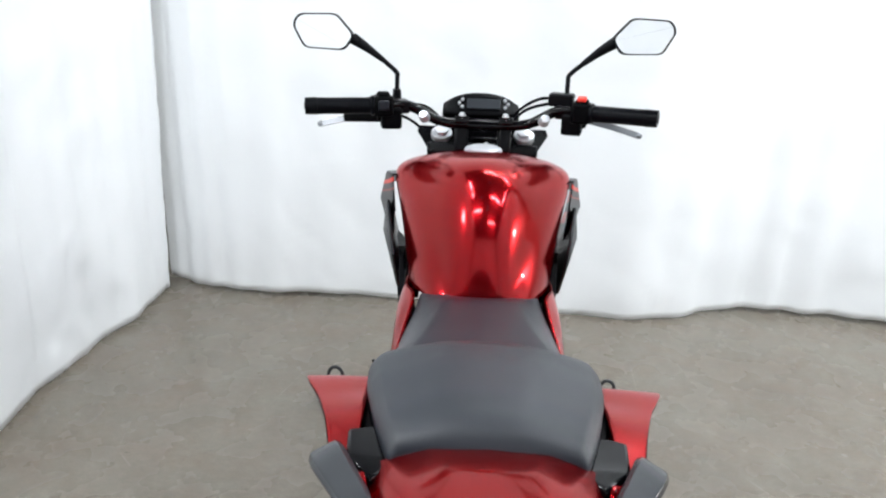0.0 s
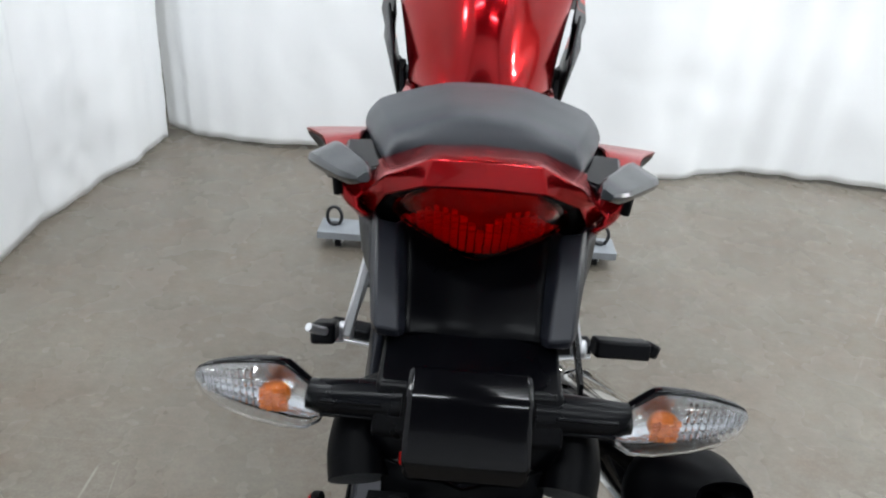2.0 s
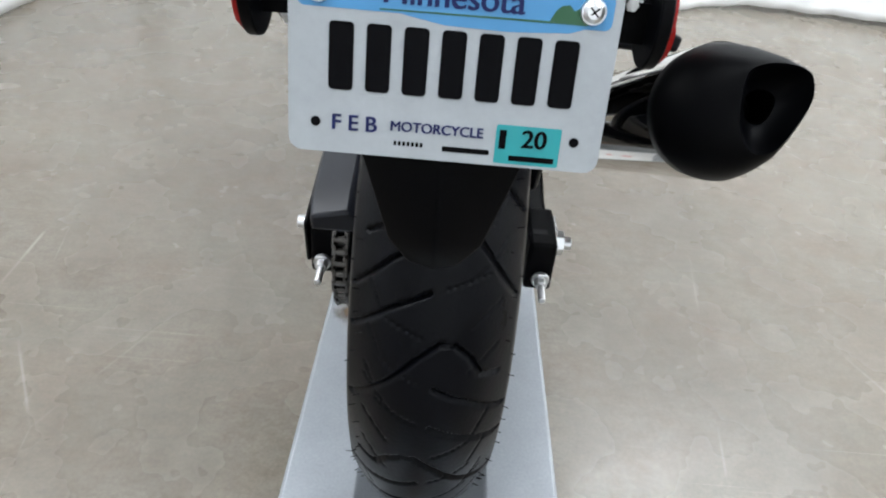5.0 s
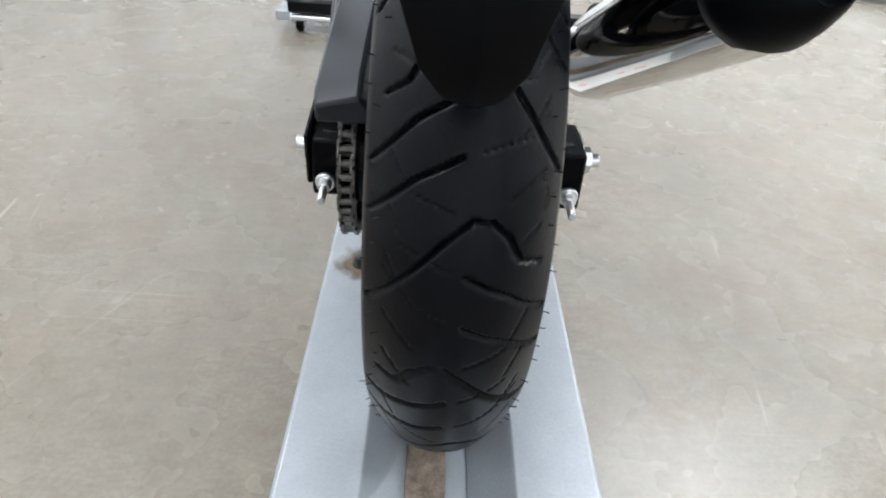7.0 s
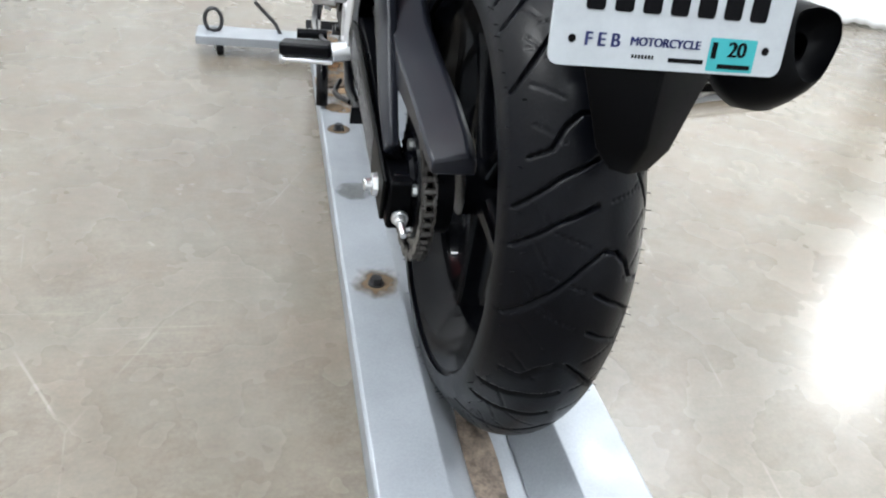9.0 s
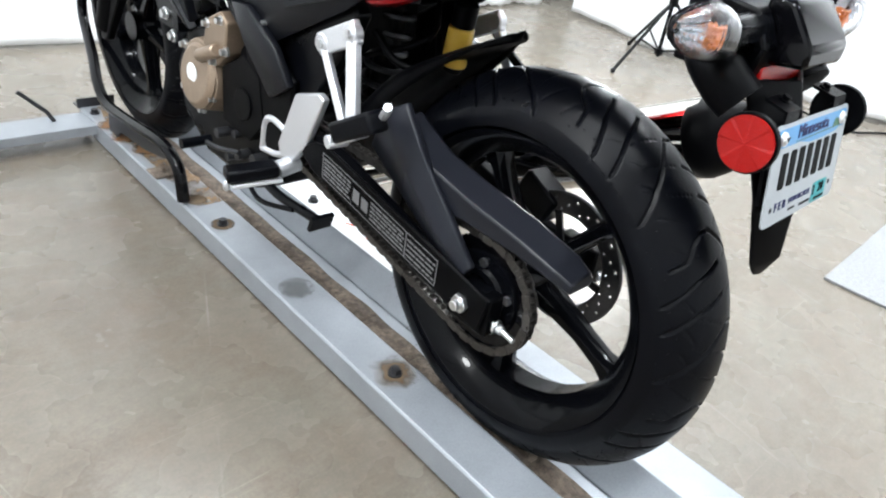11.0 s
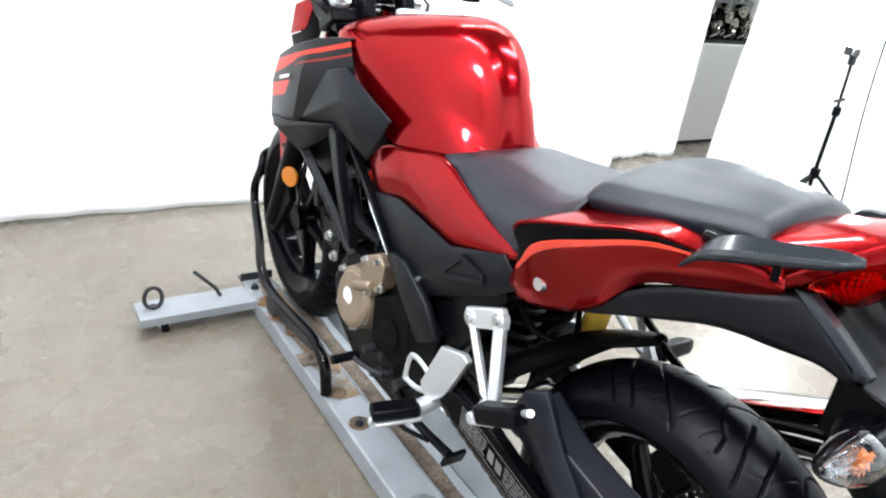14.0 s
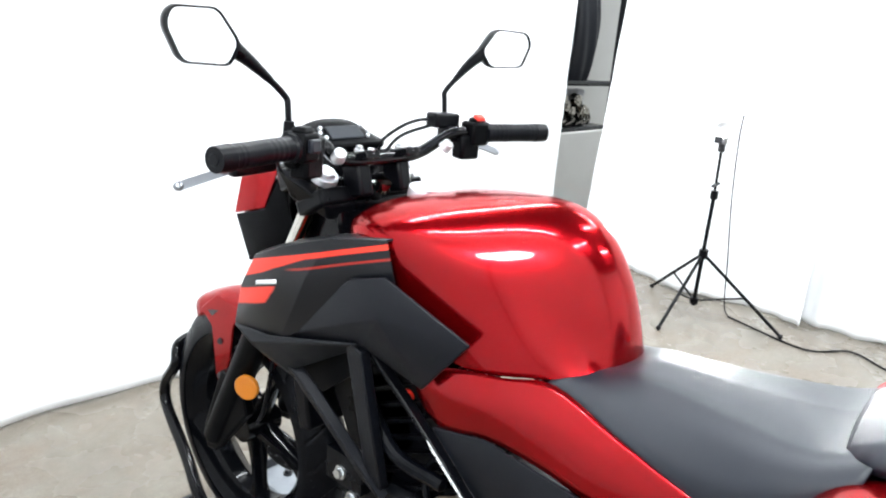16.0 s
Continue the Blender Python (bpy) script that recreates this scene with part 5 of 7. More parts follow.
for sx in (-1, 1):
    sweep_flat(b, [(sx * 0.055, -0.262, 0.700), (sx * 0.058, -0.286, 0.695), (sx * 0.062, -0.290, 0.668)], (1, 0, 0), 0.03, 0.003)
    bolt(b, (sx * 0.050, -0.272, 0.700), (0, -0.4, 1), 0.0045, 0.005)
box(b, (0, -0.288, 0.640), (0.16, 0.004, 0.075), (-12, 0, 0))
part("plate_bracket", b, BLACK, bike, "black steel plate bracket")



def ringed(bm, p0, p1, steps, seg=18):
    """A turned bar between two points, from steps of (share of the length, radius)."""
    p0, p1 = Vector(p0), Vector(p1)
    u, v = frame_of(p1 - p0)
    rings = [[bm.verts.new(p0 + (p1 - p0) * f + r * (math.cos(a) * u + math.sin(a) * v)) for a in (2 * math.pi * i / seg for i in range(seg))] for f, r in steps]
    for p, q in zip(rings, rings[1:]):
        for i in range(seg):
            bm.faces.new((p[i], p[(i + 1) % seg], q[(i + 1) % seg], q[i]))
    bm.faces.new(rings[0][::-1]), bm.faces.new(rings[-1])
    return bm


# shrouds, side panels, frame
for s in (-1, 1):
    b = B()
    facets(b, [(0.1780, 0.7930, 0.9320), (0.2000, 0.8886, 0.9149), (0.2140, 0.9794, 0.8842), (0.2140, 1.0562, 0.8501), (0.2140, 1.0964, 0.7874), (0.2020, 1.1346, 0.7033),
               (0.2000, 1.0104, 0.7049), (0.1800, 0.8350, 0.8380), (0.1720, 0.7750, 0.8620), (0.150, 0.782, 0.936), (0.170, 0.886, 0.918), (0.178, 0.985, 0.886), (0.180, 1.070, 0.850), (0.2180, 0.9234, 0.8459)],
           [(0, 1, 7, 8), (1, 13, 7), (1, 2, 13), (2, 6, 13), (13, 6, 7), (2, 3, 4, 6), (4, 5, 6), (9, 10, 1, 0), (10, 11, 2, 1), (11, 12, 3, 2)], s)
    shroud = part("shroud", b, SHROUD, bike, "black plastic radiator shroud with red graphics", thick=0.004, bevel=0.003)
    b = B()
    facets(b, [(0.2150, 1.0542, 0.8063), (0.2150, 1.0006, 0.8228), (0.2150, 0.9996, 0.8160), (0.2150, 1.0552, 0.7985)], [(0, 1, 2, 3)], s)
    part("grey_badge", b, WHITELABEL, shroud, "small pale grey badge shape", thick=0.001)
    # two plain black plates, added to keep the gaps behind the shroud dark
    b = B()
    prism(b, [(1.12, 0.70), (1.02, 0.82), (0.86, 0.86), (0.70, 0.80), (0.72, 0.70), (0.86, 0.70), (0.98, 0.60), (1.10, 0.62)], 0.118, 0.128, s)
    part("gap_filler", b, BLACK, shroud)
    b = B()
    prism(b, [(1.04, 0.66), (0.84, 0.70), (0.80, 0.56), (0.86, 0.47), (0.95, 0.50)], 0.070, 0.085, s)
    part("dark_backing", b, SATIN, shroud)
    b = B()
    facets(b, [(0.1860, 0.7850, 0.8820), (0.1940, 0.8460, 0.8640), (0.1940, 1.0400, 0.7060), (0.1700, 0.8400, 0.7510), (0.1580, 0.7240, 0.7190), (0.1600, 0.6430, 0.8180), (0.1940, 0.7880, 0.8180)],
           [(0, 1, 6), (1, 2, 6), (2, 3, 6), (3, 4, 6), (4, 5, 6), (5, 0, 6)], s)
    part("knee_panel", b, PANEL, bike, "matt black knee panel", thick=0.006, bevel=0.006)
    # lower shroud with its two legs
    b = B()
    facets(b, [(0.2020, 1.1366, 0.7013), (0.2140, 1.0712, 0.6902), (0.2070, 1.0256, 0.7150), (0.1810, 0.8440, 0.7560), (0.1660, 0.8500, 0.7440), (0.1730, 1.0140, 0.6440), (0.128, 1.060, 0.600), (0.128, 1.150, 0.610)],
           [(0, 1, 2), (1, 3, 2), (1, 5, 4, 3), (0, 7, 6, 5, 1)], s)
    low = part("lower_shroud", b, PANEL, bike, "black lower shroud with two struts", thick=0.006, bevel=0.003)
    for pts, wd in (([(0.1720, 1.0050, 0.6560), (0.150, 0.930, 0.575), (0.130, 0.835, 0.480)], 0.050), ([(0.1680, 0.8560, 0.7480), (0.1580, 0.8400, 0.6460), (0.124, 0.838, 0.490)], 0.040)):
        b = B()
        sweep_flat(b, [(s * x, y, z) for x, y, z in pts], (0, 1, 0.35), wd, 0.020)
        part("strut", b, PANEL, low, bevel=0.003)
    b = B()
    box(b, (s * 0.125, 0.905, 0.482), (0.03, 0.09, 0.06))
    bolt(b, (s * 0.133, 0.911, 0.477), (s, 0, 0), 0.009, 0.012)
    bolt(b, (s * 0.120, 0.930, 0.53), (s, 0, 0), 0.007, 0.012)
    part("engine_hanger", b, SATIN, bike)
    for y, z in ((0.911, 0.477), (0.880, 0.440)):
        b = B()
        bolt(b, (s * 0.141, y, z), (s, 0, 0), 0.0095, 0.010)
        part("hanger_bolt", b, ZINC, bike, "zinc engine hanger bolt")
    # sloping frame tube with white label
    b = B()
    sweep_flat(b, [(s * 0.142, 0.850, 0.735), (s * 0.146, 0.700, 0.632), (s * 0.146, 0.600, 0.552), (s * 0.142, 0.470, 0.478)], (0, 0.55, 0.83), 0.024, 0.020, n=12)
    tubeframe = part("frame_tube", b, SATIN, bike, "satin black frame tube", bevel=0.006)
    b = B()
    facets(b, [(0.150, 0.610, 0.578), (0.152, 0.556, 0.584), (0.150, 0.470, 0.538), (0.146, 0.432, 0.484), (0.144, 0.492, 0.446), (0.152, 0.566, 0.522)], [(0, 1, 5), (1, 2, 5), (2, 3, 4, 5)], s)
    part("gusset", b, PANEL, tubeframe, "broad black lower end of the frame tube", thick=0.016, bevel=0.004)
    if s < 0:
        b = B()
        sweep_flat(b, [(-0.1575, 0.705, 0.637), (-0.1575, 0.622, 0.570)], (0, 0.55, 0.83), 0.013, 0.001)
        lab = part("frame_label", b, WHITELABEL, tubeframe, "white label with unreadable print")
        b = B()
        for k in range(7):
            y = 0.70 - 0.0115 * k
            box(b, (-0.1582, y, 0.633 - 0.0093 * k), (0.0006, 0.004, 0.0012), (39, 0, 0))
        part("label_bar", b, PRINT, lab)
    # red middle panel
    b = B()
    MID = [
        [(0.134, 0.760, 0.712), (0.136, 0.752, 0.700), (0.134, 0.735, 0.672)],
        [(0.136, 0.700, 0.756), (0.143, 0.700, 0.715), (0.141, 0.690, 0.664)],
        [(0.130, 0.610, 0.774), (0.144, 0.620, 0.735), (0.144, 0.612, 0.684)],
        [(0.112, 0.535, 0.786), (0.140, 0.540, 0.745), (0.145, 0.525, 0.682)],
        [(0.122, 0.440, 0.760), (0.139, 0.445, 0.725), (0.143, 0.435, 0.670)],
        [(0.133, 0.350, 0.738), (0.138, 0.350, 0.716), (0.139, 0.350, 0.694)],
        [(0.134, 0.270, 0.722), (0.136, 0.275, 0.718), (0.136, 0.282, 0.712)],
    ]
    skin(b, [[(s * x, y, z) for x, y, z in r] for r in MID], 30, 10)
    part("side_panel", b, RED, bike, "candy red side panel below the tank", thick=0.004, sharp=60)
    # black side cover with embossed triangle
    b = B()
    facets(b, [(0.140, 0.715, 0.655), (0.147, 0.612, 0.683), (0.148, 0.435, 0.668), (0.141, 0.300, 0.713), (0.132, 0.262, 0.672), (0.136, 0.311, 0.637), (0.140, 0.493, 0.540), (0.142, 0.610, 0.570), (0.150, 0.500, 0.620),
               (0.150, 0.445, 0.612), (0.142, 0.390, 0.668), (0.146, 0.330, 0.660)],
           [(0, 1, 8), (1, 2, 8), (8, 2, 10, 9), (2, 3, 11, 10), (3, 4, 5, 11), (9, 10, 11), (9, 11, 5, 6), (8, 9, 6), (8, 6, 7), (0, 8, 7)], s)
    cov = part("side_cover", b, PANEL, bike, "black plastic side cover with embossed triangle", thick=0.005, bevel=0.003)
    b = B()
    cyl(b, (s * 0.143, 0.517, 0.564), (s * 0.152, 0.517, 0.564), 0.0055, 0.0045, seg=14)
    part("cover_screw", b, ZINC, cov)
    b = B()
    for p, q in (((0.448, 0.611), (0.392, 0.668)), ((0.392, 0.668), (0.330, 0.660)), ((0.448, 0.611), (0.330, 0.652))):
        sweep_flat(b, [(s * 0.1525, *p), (s * 0.1505, *q)], (0, q[1] - p[1], p[0] - q[0]), 0.008, 0.004)
    part("emblem", b, PANEL, cov, "embossed triangular frame")
    # black frame plates below
    b = B()
    prism(b, [(0.60, 0.555), (0.46, 0.575), (0.32, 0.650), (0.30, 0.630), (0.335, 0.565), (0.40, 0.470), (0.46, 0.36), (0.53, 0.330), (0.56, 0.40), (0.60, 0.50)], 0.095, 0.124, s)
    frame_plate = part("frame_plate", b, SATIN, bike, "satin black frame plate", bevel=0.006)
    b = B()
    prism(b, [(0.56, 0.53), (0.44, 0.49), (0.45, 0.36), (0.52, 0.33), (0.60, 0.50)], 0.124, 0.138, s)
    part("pivot_cover", b, BLACK, frame_plate, bevel=0.005)
    # passenger peg hanger
    b = B()
    for p, q in (((0.348, 0.580), (0.248, 0.492)), ((0.278, 0.612), (0.228, 0.494))):
        sweep_flat(b, [(s * 0.146, *p), (s * 0.174, *q)], (0, 0.95, 0.3), 0.026, 0.014)
    sweep_flat(b, [(s * 0.146, 0.355, 0.577), (s * 0.146, 0.268, 0.620)], (0, 0.43, 0.9), 0.034, 0.014)
    for y, z in ((0.345, 0.582), (0.279, 0.614)):
        cyl(b, (s * 0.138, y, z), (s * 0.155, y, z), 0.0155, seg=18)
    cyl(b, (s * 0.166, 0.236, 0.488), (s * 0.188, 0.236, 0.488), 0.014, seg=16)
    hang = part("peg_hanger", b, ALU, bike, "cast aluminium passenger peg hanger", bevel=0.003)
    for y, z in ((0.345, 0.582), (0.279, 0.614)):
        b = B()
        bolt(b, (s * 0.154, y, z), (s, 0, 0), 0.007, 0.006)
        part("hanger_screw", b, ZINC, hang)
    b = B()
    if s < 0:
        box(b, (s * 0.198, 0.186, 0.520), (0.034, 0.086, 0.030), (-30, 0, 6))
    else:
        box(b, (0.240, 0.240, 0.492), (0.086, 0.034, 0.028), (-20, 4, 6))
        box(b, (0.287, 0.245, 0.490), (0.018, 0.028, 0.022), (-20, 24, 6))
    part("passenger_peg", b, RUBBER, hang, "folded black rubber passenger peg" if s < 0 else "black rubber passenger peg folded out", bevel=0.005)
    if s < 0:
        b = B()
        box(b, (s * 0.196, 0.206, 0.492), (0.034, 0.050, 0.005), (-30, 0, 6))
        cyl(b, (s * 0.180, 0.232, 0.480), (s * 0.212, 0.236, 0.480), 0.010, seg=14)
        part("peg_tray", b, ALU, hang, "bare aluminium peg tray", bevel=0.002)
        b = B()
        tube(b, [(s * 0.190, 0.146, 0.548), (s * 0.200, 0.127, 0.564), (s * 0.206, 0.120, 0.572)], 0.006, seg=8, n=6)
        part("peg_tip", b, ALU, hang)
    # rider peg, heel plate
    b = B()
    prism(b, [(0.425, 0.476), (0.362, 0.498), (0.345, 0.492), (0.395, 0.390), (0.43, 0.352), (0.465, 0.348), (0.475, 0.37)], 0.130, 0.144, s)
    plate2 = part("heel_plate", b, ALU, bike, "bare aluminium heel plate", bevel=0.003)
    b = B()
    tube(b, [(s * 0.137, 0.535, 0.335), (s * 0.137, 0.520, 0.396), (s * 0.137, 0.47, 0.40), (s * 0.137, 0.44, 0.375), (s * 0.137, 0.48, 0.345), (s * 0.137, 0.535, 0.335)], 0.0065, seg=10, n=24)
    cyl(b, (s * 0.125, 0.44, 0.345), (s * 0.165, 0.44, 0.338), 0.016, seg=16)
    part("peg_bracket", b, ALU, plate2)
    b = B()
    box(b, (s * 0.207, 0.452, 0.339), (0.088, 0.036, 0.022), (0, s * 4, s * 16))
    peg = part("rider_peg", b, RUBBER, plate2, "black rubber rider peg", bevel=0.005)
    b = B()
    box(b, (s * 0.202, 0.448, 0.3235), (0.086, 0.038, 0.006), (0, s * 4, s * 16))
    ellipsoid(b, (s * 0.247, 0.463, 0.316), (0.006, 0.006, 0.010), 10, 8)
    part("peg_plate", b, ALU, plate2, "bare aluminium peg plate", bevel=0.002)
b = B()
tube(b, [(-0.150, 0.60, 0.300), (-0.165, 0.66, 0.290), (-0.168, 0.72, 0.285)], 0.005, seg=10, n=8)
lever = part("shift_lever", b, DARKSTEEL, bike, "black gear shift lever")
b = B()
cyl(b, (-0.155, 0.705, 0.287), (-0.215, 0.705, 0.287), 0.010, seg=14)
part("shift_rubber", b, RUBBER, lever)
b = B()
tube(b, [(-0.12, 0.60, 0.265), (-0.125, 0.50, 0.252), (-0.118, 0.385, 0.255)], 0.009, seg=12, n=8)
tube(b, [(-0.135, 0.59, 0.235), (-0.15, 0.52, 0.236), (-0.13, 0.44, 0.25)], 0.005, seg=8, n=8)
box(b, (-0.113, 0.378, 0.252), (0.045, 0.008, 0.03), (20, 0, 0))
part("side_stand", b, SATIN, bike, "folded black side stand")

# engine
b = B()
prism(b, [(0.93, 0.36), (0.90, 0.27), (0.80, 0.215), (0.60, 0.215), (0.50, 0.27), (0.48, 0.40), (0.56, 0.47), (0.70, 0.50), (0.86, 0.48)], -0.118, 0.130)
engine = part("engine", b, SATIN, bike, "black single-cylinder engine with bronze cover", bevel=0.012)
b = B()
box(b, (0, 0.80, 0.58), (0.17, 0.15, 0.22), (-25, 0, 0))
part("cylinder", b, SATIN, engine, bevel=0.003)
for k in range(7):
    b = B()
    box(b, (0, 0.795 + 0.012 * k - 0.03, 0.50 + 0.026 * k), (0.20, 0.175, 0.006), (-25, 0, 0))
    part("cooling_fin", b, SATIN, engine)
b = B()
cyl(b, (-0.112, 0.753, 0.400), (-0.150, 0.753, 0.402), 0.074, 0.068, seg=40)
cyl(b, (-0.150, 0.753, 0.402), (-0.161, 0.753, 0.404), 0.068, 0.056, seg=40)
cover = part("generator_cover", b, BRONZE, engine, "bronze painted round generator cover", bevel=0.003)
b = B()
cyl(b, (-0.161, 0.760, 0.404), (-0.1635, 0.760, 0.404), 0.020, 0.0185, seg=28)
part("cover_cap", b, WHITELABEL, cover, "pale round cap")
b = B()
prism(b, [(0.735, 0.47), (0.715, 0.52), (0.665, 0.545), (0.640, 0.53), (0.648, 0.47), (0.68, 0.44)], -0.150, -0.11)
cyl(b, (-0.157, 0.735, 0.445), (-0.157, 0.665, 0.475), 0.013, seg=16)
part("starter_cover", b, BRONZE, engine, "bronze painted upper cover", bevel=0.004)
for y, z in ((0.700, 0.372), (0.690, 0.448), (0.742, 0.335), (0.660, 0.530), (0.712, 0.512), (0.81, 0.445), (0.812, 0.362), (0.645, 0.478)):
    b = B()
    bolt(b, (-0.148, y, z), (-1, 0, 0), 0.0065, 0.012)
    part("cover_bolt", b, ZINC, engine)
b = B()
prism(b, [(0.68, 0.44), (0.60, 0.485), (0.545, 0.46), (0.53, 0.38), (0.58, 0.33), (0.68, 0.335)], -0.140, -0.11)
cyl(b, (-0.140, 0.60, 0.395), (-0.144, 0.60, 0.395), 0.030, seg=28)
part("sprocket_cover", b, BLACK, engine, bevel=0.006)
for k, (y, z, r) in enumerate(((0.56, 0.30, 0.012), (0.62, 0.285, 0.010), (0.66, 0.265, 0.008), (0.70, 0.30, 0.010), (0.63, 0.325, 0.008))):
    b = B()
    cyl(b, (-0.10, y, z), (-0.145, y, z), r, seg=14)
    part("linkage_pin", b, DARKSTEEL, engine)
for z0, y0 in ((0.56, 0.66), (0.60, 0.70), (0.52, 0.62)):
    b = B()
    tube(b, [(-0.06, y0, z0), (-0.10, y0 + 0.05, z0 - 0.05), (-0.115, y0 + 0.02, z0 - 0.12), (-0.11, y0 - 0.03, z0 - 0.16)], 0.006, seg=8, n=14)
    part("hose", b, RUBBER, engine, "black rubber hose")
b = B()
tube(b, [(-0.11, 0.88, 0.62), (-0.125, 0.80, 0.56), (-0.12, 0.70, 0.55)], 0.012, seg=10, n=10)
part("hose", b, RUBBER, engine, "black rubber hose")
b = B()
cyl(b, (-0.10, 0.80, 0.66), (-0.114, 0.80, 0.655), 0.011, seg=16)
part("red_cap", b, KILL, engine, "small red cap")
b = B()
cyl(b, (-0.10, 0.97, 0.645), (-0.118, 0.97, 0.64), 0.011, seg=16)
part("red_cap", b, KILL, engine, "small red cap")
b = B()
tube(b, [(0.03, 0.90, 0.56), (0.04, 0.99, 0.45), (0.05, 0.96, 0.28), (0.07, 0.80, 0.17), (0.12, 0.60, 0.19), (0.15, 0.48, 0.25)], 0.021, seg=16, n=30)
pipe = part("exhaust_pipe", b, CHROME, bike, "steel exhaust header")
# radiator
b = B()
box(b, (0, 1.055, 0.60), (0.25, 0.035, 0.21), (-12, 0, 0))
rad = part("radiator", b, SATIN, bike, bevel=0.006)
b = B()
for k in range(26):
    box(b, (0, 1.036 + 0.0016 * (k - 13) * -0.9, 0.60 + 0.0075 * (k - 13)), (0.22, 0.006, 0.002), (-12, 0, 0))
tagged(part("fins", b, DARKSTEEL, rad), kind="stuff")

# muffler
axis = Vector((0.02, -0.905, 0.425)).normalized()
m0 = Vector((0.192, 0.40, 0.282))
tip = Vector((0.241, -0.130, 0.559))
b = B()
d = (tip - m0)
rings = []
u, v = frame_of(d)
for f, r in ((0.0, 0.024), (0.06, 0.028), (0.16, 0.050), (0.26, 0.057), (0.93, 0.057)):
    rings.append([b.verts.new(m0 + d * f + u * r * 0.92 * math.cos(a) + v * r * 1.06 * math.sin(a)) for a in (2 * math.pi * i / 36 for i in range(36))])
for p, q in zip(rings, rings[1:]):
    for i in range(36):
        b.faces.new((p[i], p[(i + 1) % 36], q[(i + 1) % 36], q[i]))
muffler = part("muffler", b, CHROME, bike, "polished steel muffler with matt black end cap")
along = d.normalized()
right = (Vector((1, 0, 0)) - along * along.x).normalized()
up = right.cross(along) * (1 if right.cross(along).z > 0 else -1)
# outline of the cap seen from behind, and of the hollow in its end
RIM = [(0.95, 0.52), (0.76, 0.76), (0.35, 0.93), (-0.2, 0.96), (-0.72, 0.68), (-0.97, 0.1), (-0.82, -0.55), (-0.35, -0.93), (0.2, -0.98), (0.62, -0.74), (0.86, -0.30), (0.99, 0.18)]
HOLLOW = [(0.88, 0.50), (0.72, 0.62), (0.40, 0.66), (0.08, 0.60), (-0.08, 0.46), (-0.12, 0.1), (-0.08, -0.28), (0.04, -0.52), (0.22, -0.62), (0.50, -0.52), (0.76, -0.15), (0.92, 0.22)]


def closed(points, n=48):
    out = np.array(spline([(x, y, 0) for x, y in points * 3], 3 * n))
    return out[n:2 * n, :2]


outer, inner_rim, round_rim = closed(RIM), closed(HOLLOW), closed([(math.cos(radians(a)), math.sin(radians(a))) for a in (26, -4 + 47, 70, 101, 137, 174, 214, 250, 281, 311, 344, 372)])
b = B()
rings = []
for f, r, shape, shift in ((0.90, 0.0560, round_rim, 0), (0.905, 0.0590, round_rim * 0.6 + outer * 0.4, 0), (0.935, 0.0605, outer, 0), (0.968, 0.0585, outer * 0.86 + inner_rim * 0.14, 0), (0.995, 0.0580, outer * 0.55 + inner_rim * 0.45, 0),
                           (1.015, 0.0580, outer * 0.12 + inner_rim * 0.88, 0), (1.018, 0.0575, inner_rim, 0), (1.012, 0.0545, inner_rim, 0.002), (0.985, 0.0400, inner_rim, 0.008), (0.975, 0.0330, inner_rim * 0.4 + round_rim * 0.2, 0.017), (0.955, 0.0140, round_rim, 0.024), (0.90, 0.0130, round_rim, 0.024)):
    rings.append([b.verts.new(m0 + d * f + right * (x * r + shift) + up * (y * r + shift * 0.25)) for x, y in shape])
for p, q in zip(rings, rings[1:]):
    for i in range(len(p)):
        b.faces.new((p[i], p[(i + 1) % len(p)], q[(i + 1) % len(p)], q[i]))
b.faces.new(rings[-1])
part("end_cap", b, BLACK, muffler, "matt black end cap with a hollow round the outlet", sharp=45)
b = B()
tube(b, [(0.15, 0.48, 0.25), (0.175, 0.44, 0.295), tuple(m0 + d * 0.02)], 0.0235, seg=16, n=10)
part("link_pipe", b, CHROME, muffler)
b = B()
sweep_flat(b, [(0.165, 0.12, 0.50), (0.160, 0.20, 0.54), (0.150, 0.29, 0.60)], (0, 0.3, 1), 0.02, 0.006, n=6)
part("muffler_stay", b, SATIN, muffler)
# right caliper and master
b = B()
box(b, (0.095, 0.075, 0.40), (0.045, 0.075, 0.055), (25, 0, 0))
part("rear_caliper", b, SATIN, bike, "black rear brake caliper", bevel=0.006)

# rear shock with yellow body
b = B()
cyl(b, (0.03, 0.395, 0.66), (0.03, 0.43, 0.42), 0.022, seg=20)
shock = part("rear_shock", b, SATIN, bike, "rear shock with yellow reservoir")
b = B()
helix = [(0.03 + 0.033 * math.cos(a), 0.395 + 0.035 * a / 44 + 0.033 * math.sin(a), 0.655 - 0.22 * a / 44) for a in np.linspace(0, 44, 150)]
tube(b, helix, 0.0058, seg=8)
part("spring", b, DARKSTEEL, shock, "dark coil spring")
b = B()
cyl(b, (0.045, 0.266, 0.555), (0.045, 0.258, 0.618), 0.021, seg=20)
part("reservoir", b, GOLD, shock, "yellow reservoir", bevel=0.003)
b = B()
cyl(b, (0.045, 0.258, 0.618), (0.045, 0.253, 0.655), 0.019, seg=20)
part("reservoir_cap", b, BLACK, shock, "black reservoir cap", bevel=0.003)
b = B()
cyl(b, (0.045, 0.268, 0.545), (0.045, 0.266, 0.555), 0.016, seg=20)
part("reservoir_foot", b, BLACK, shock, bevel=0.003)
b = B()
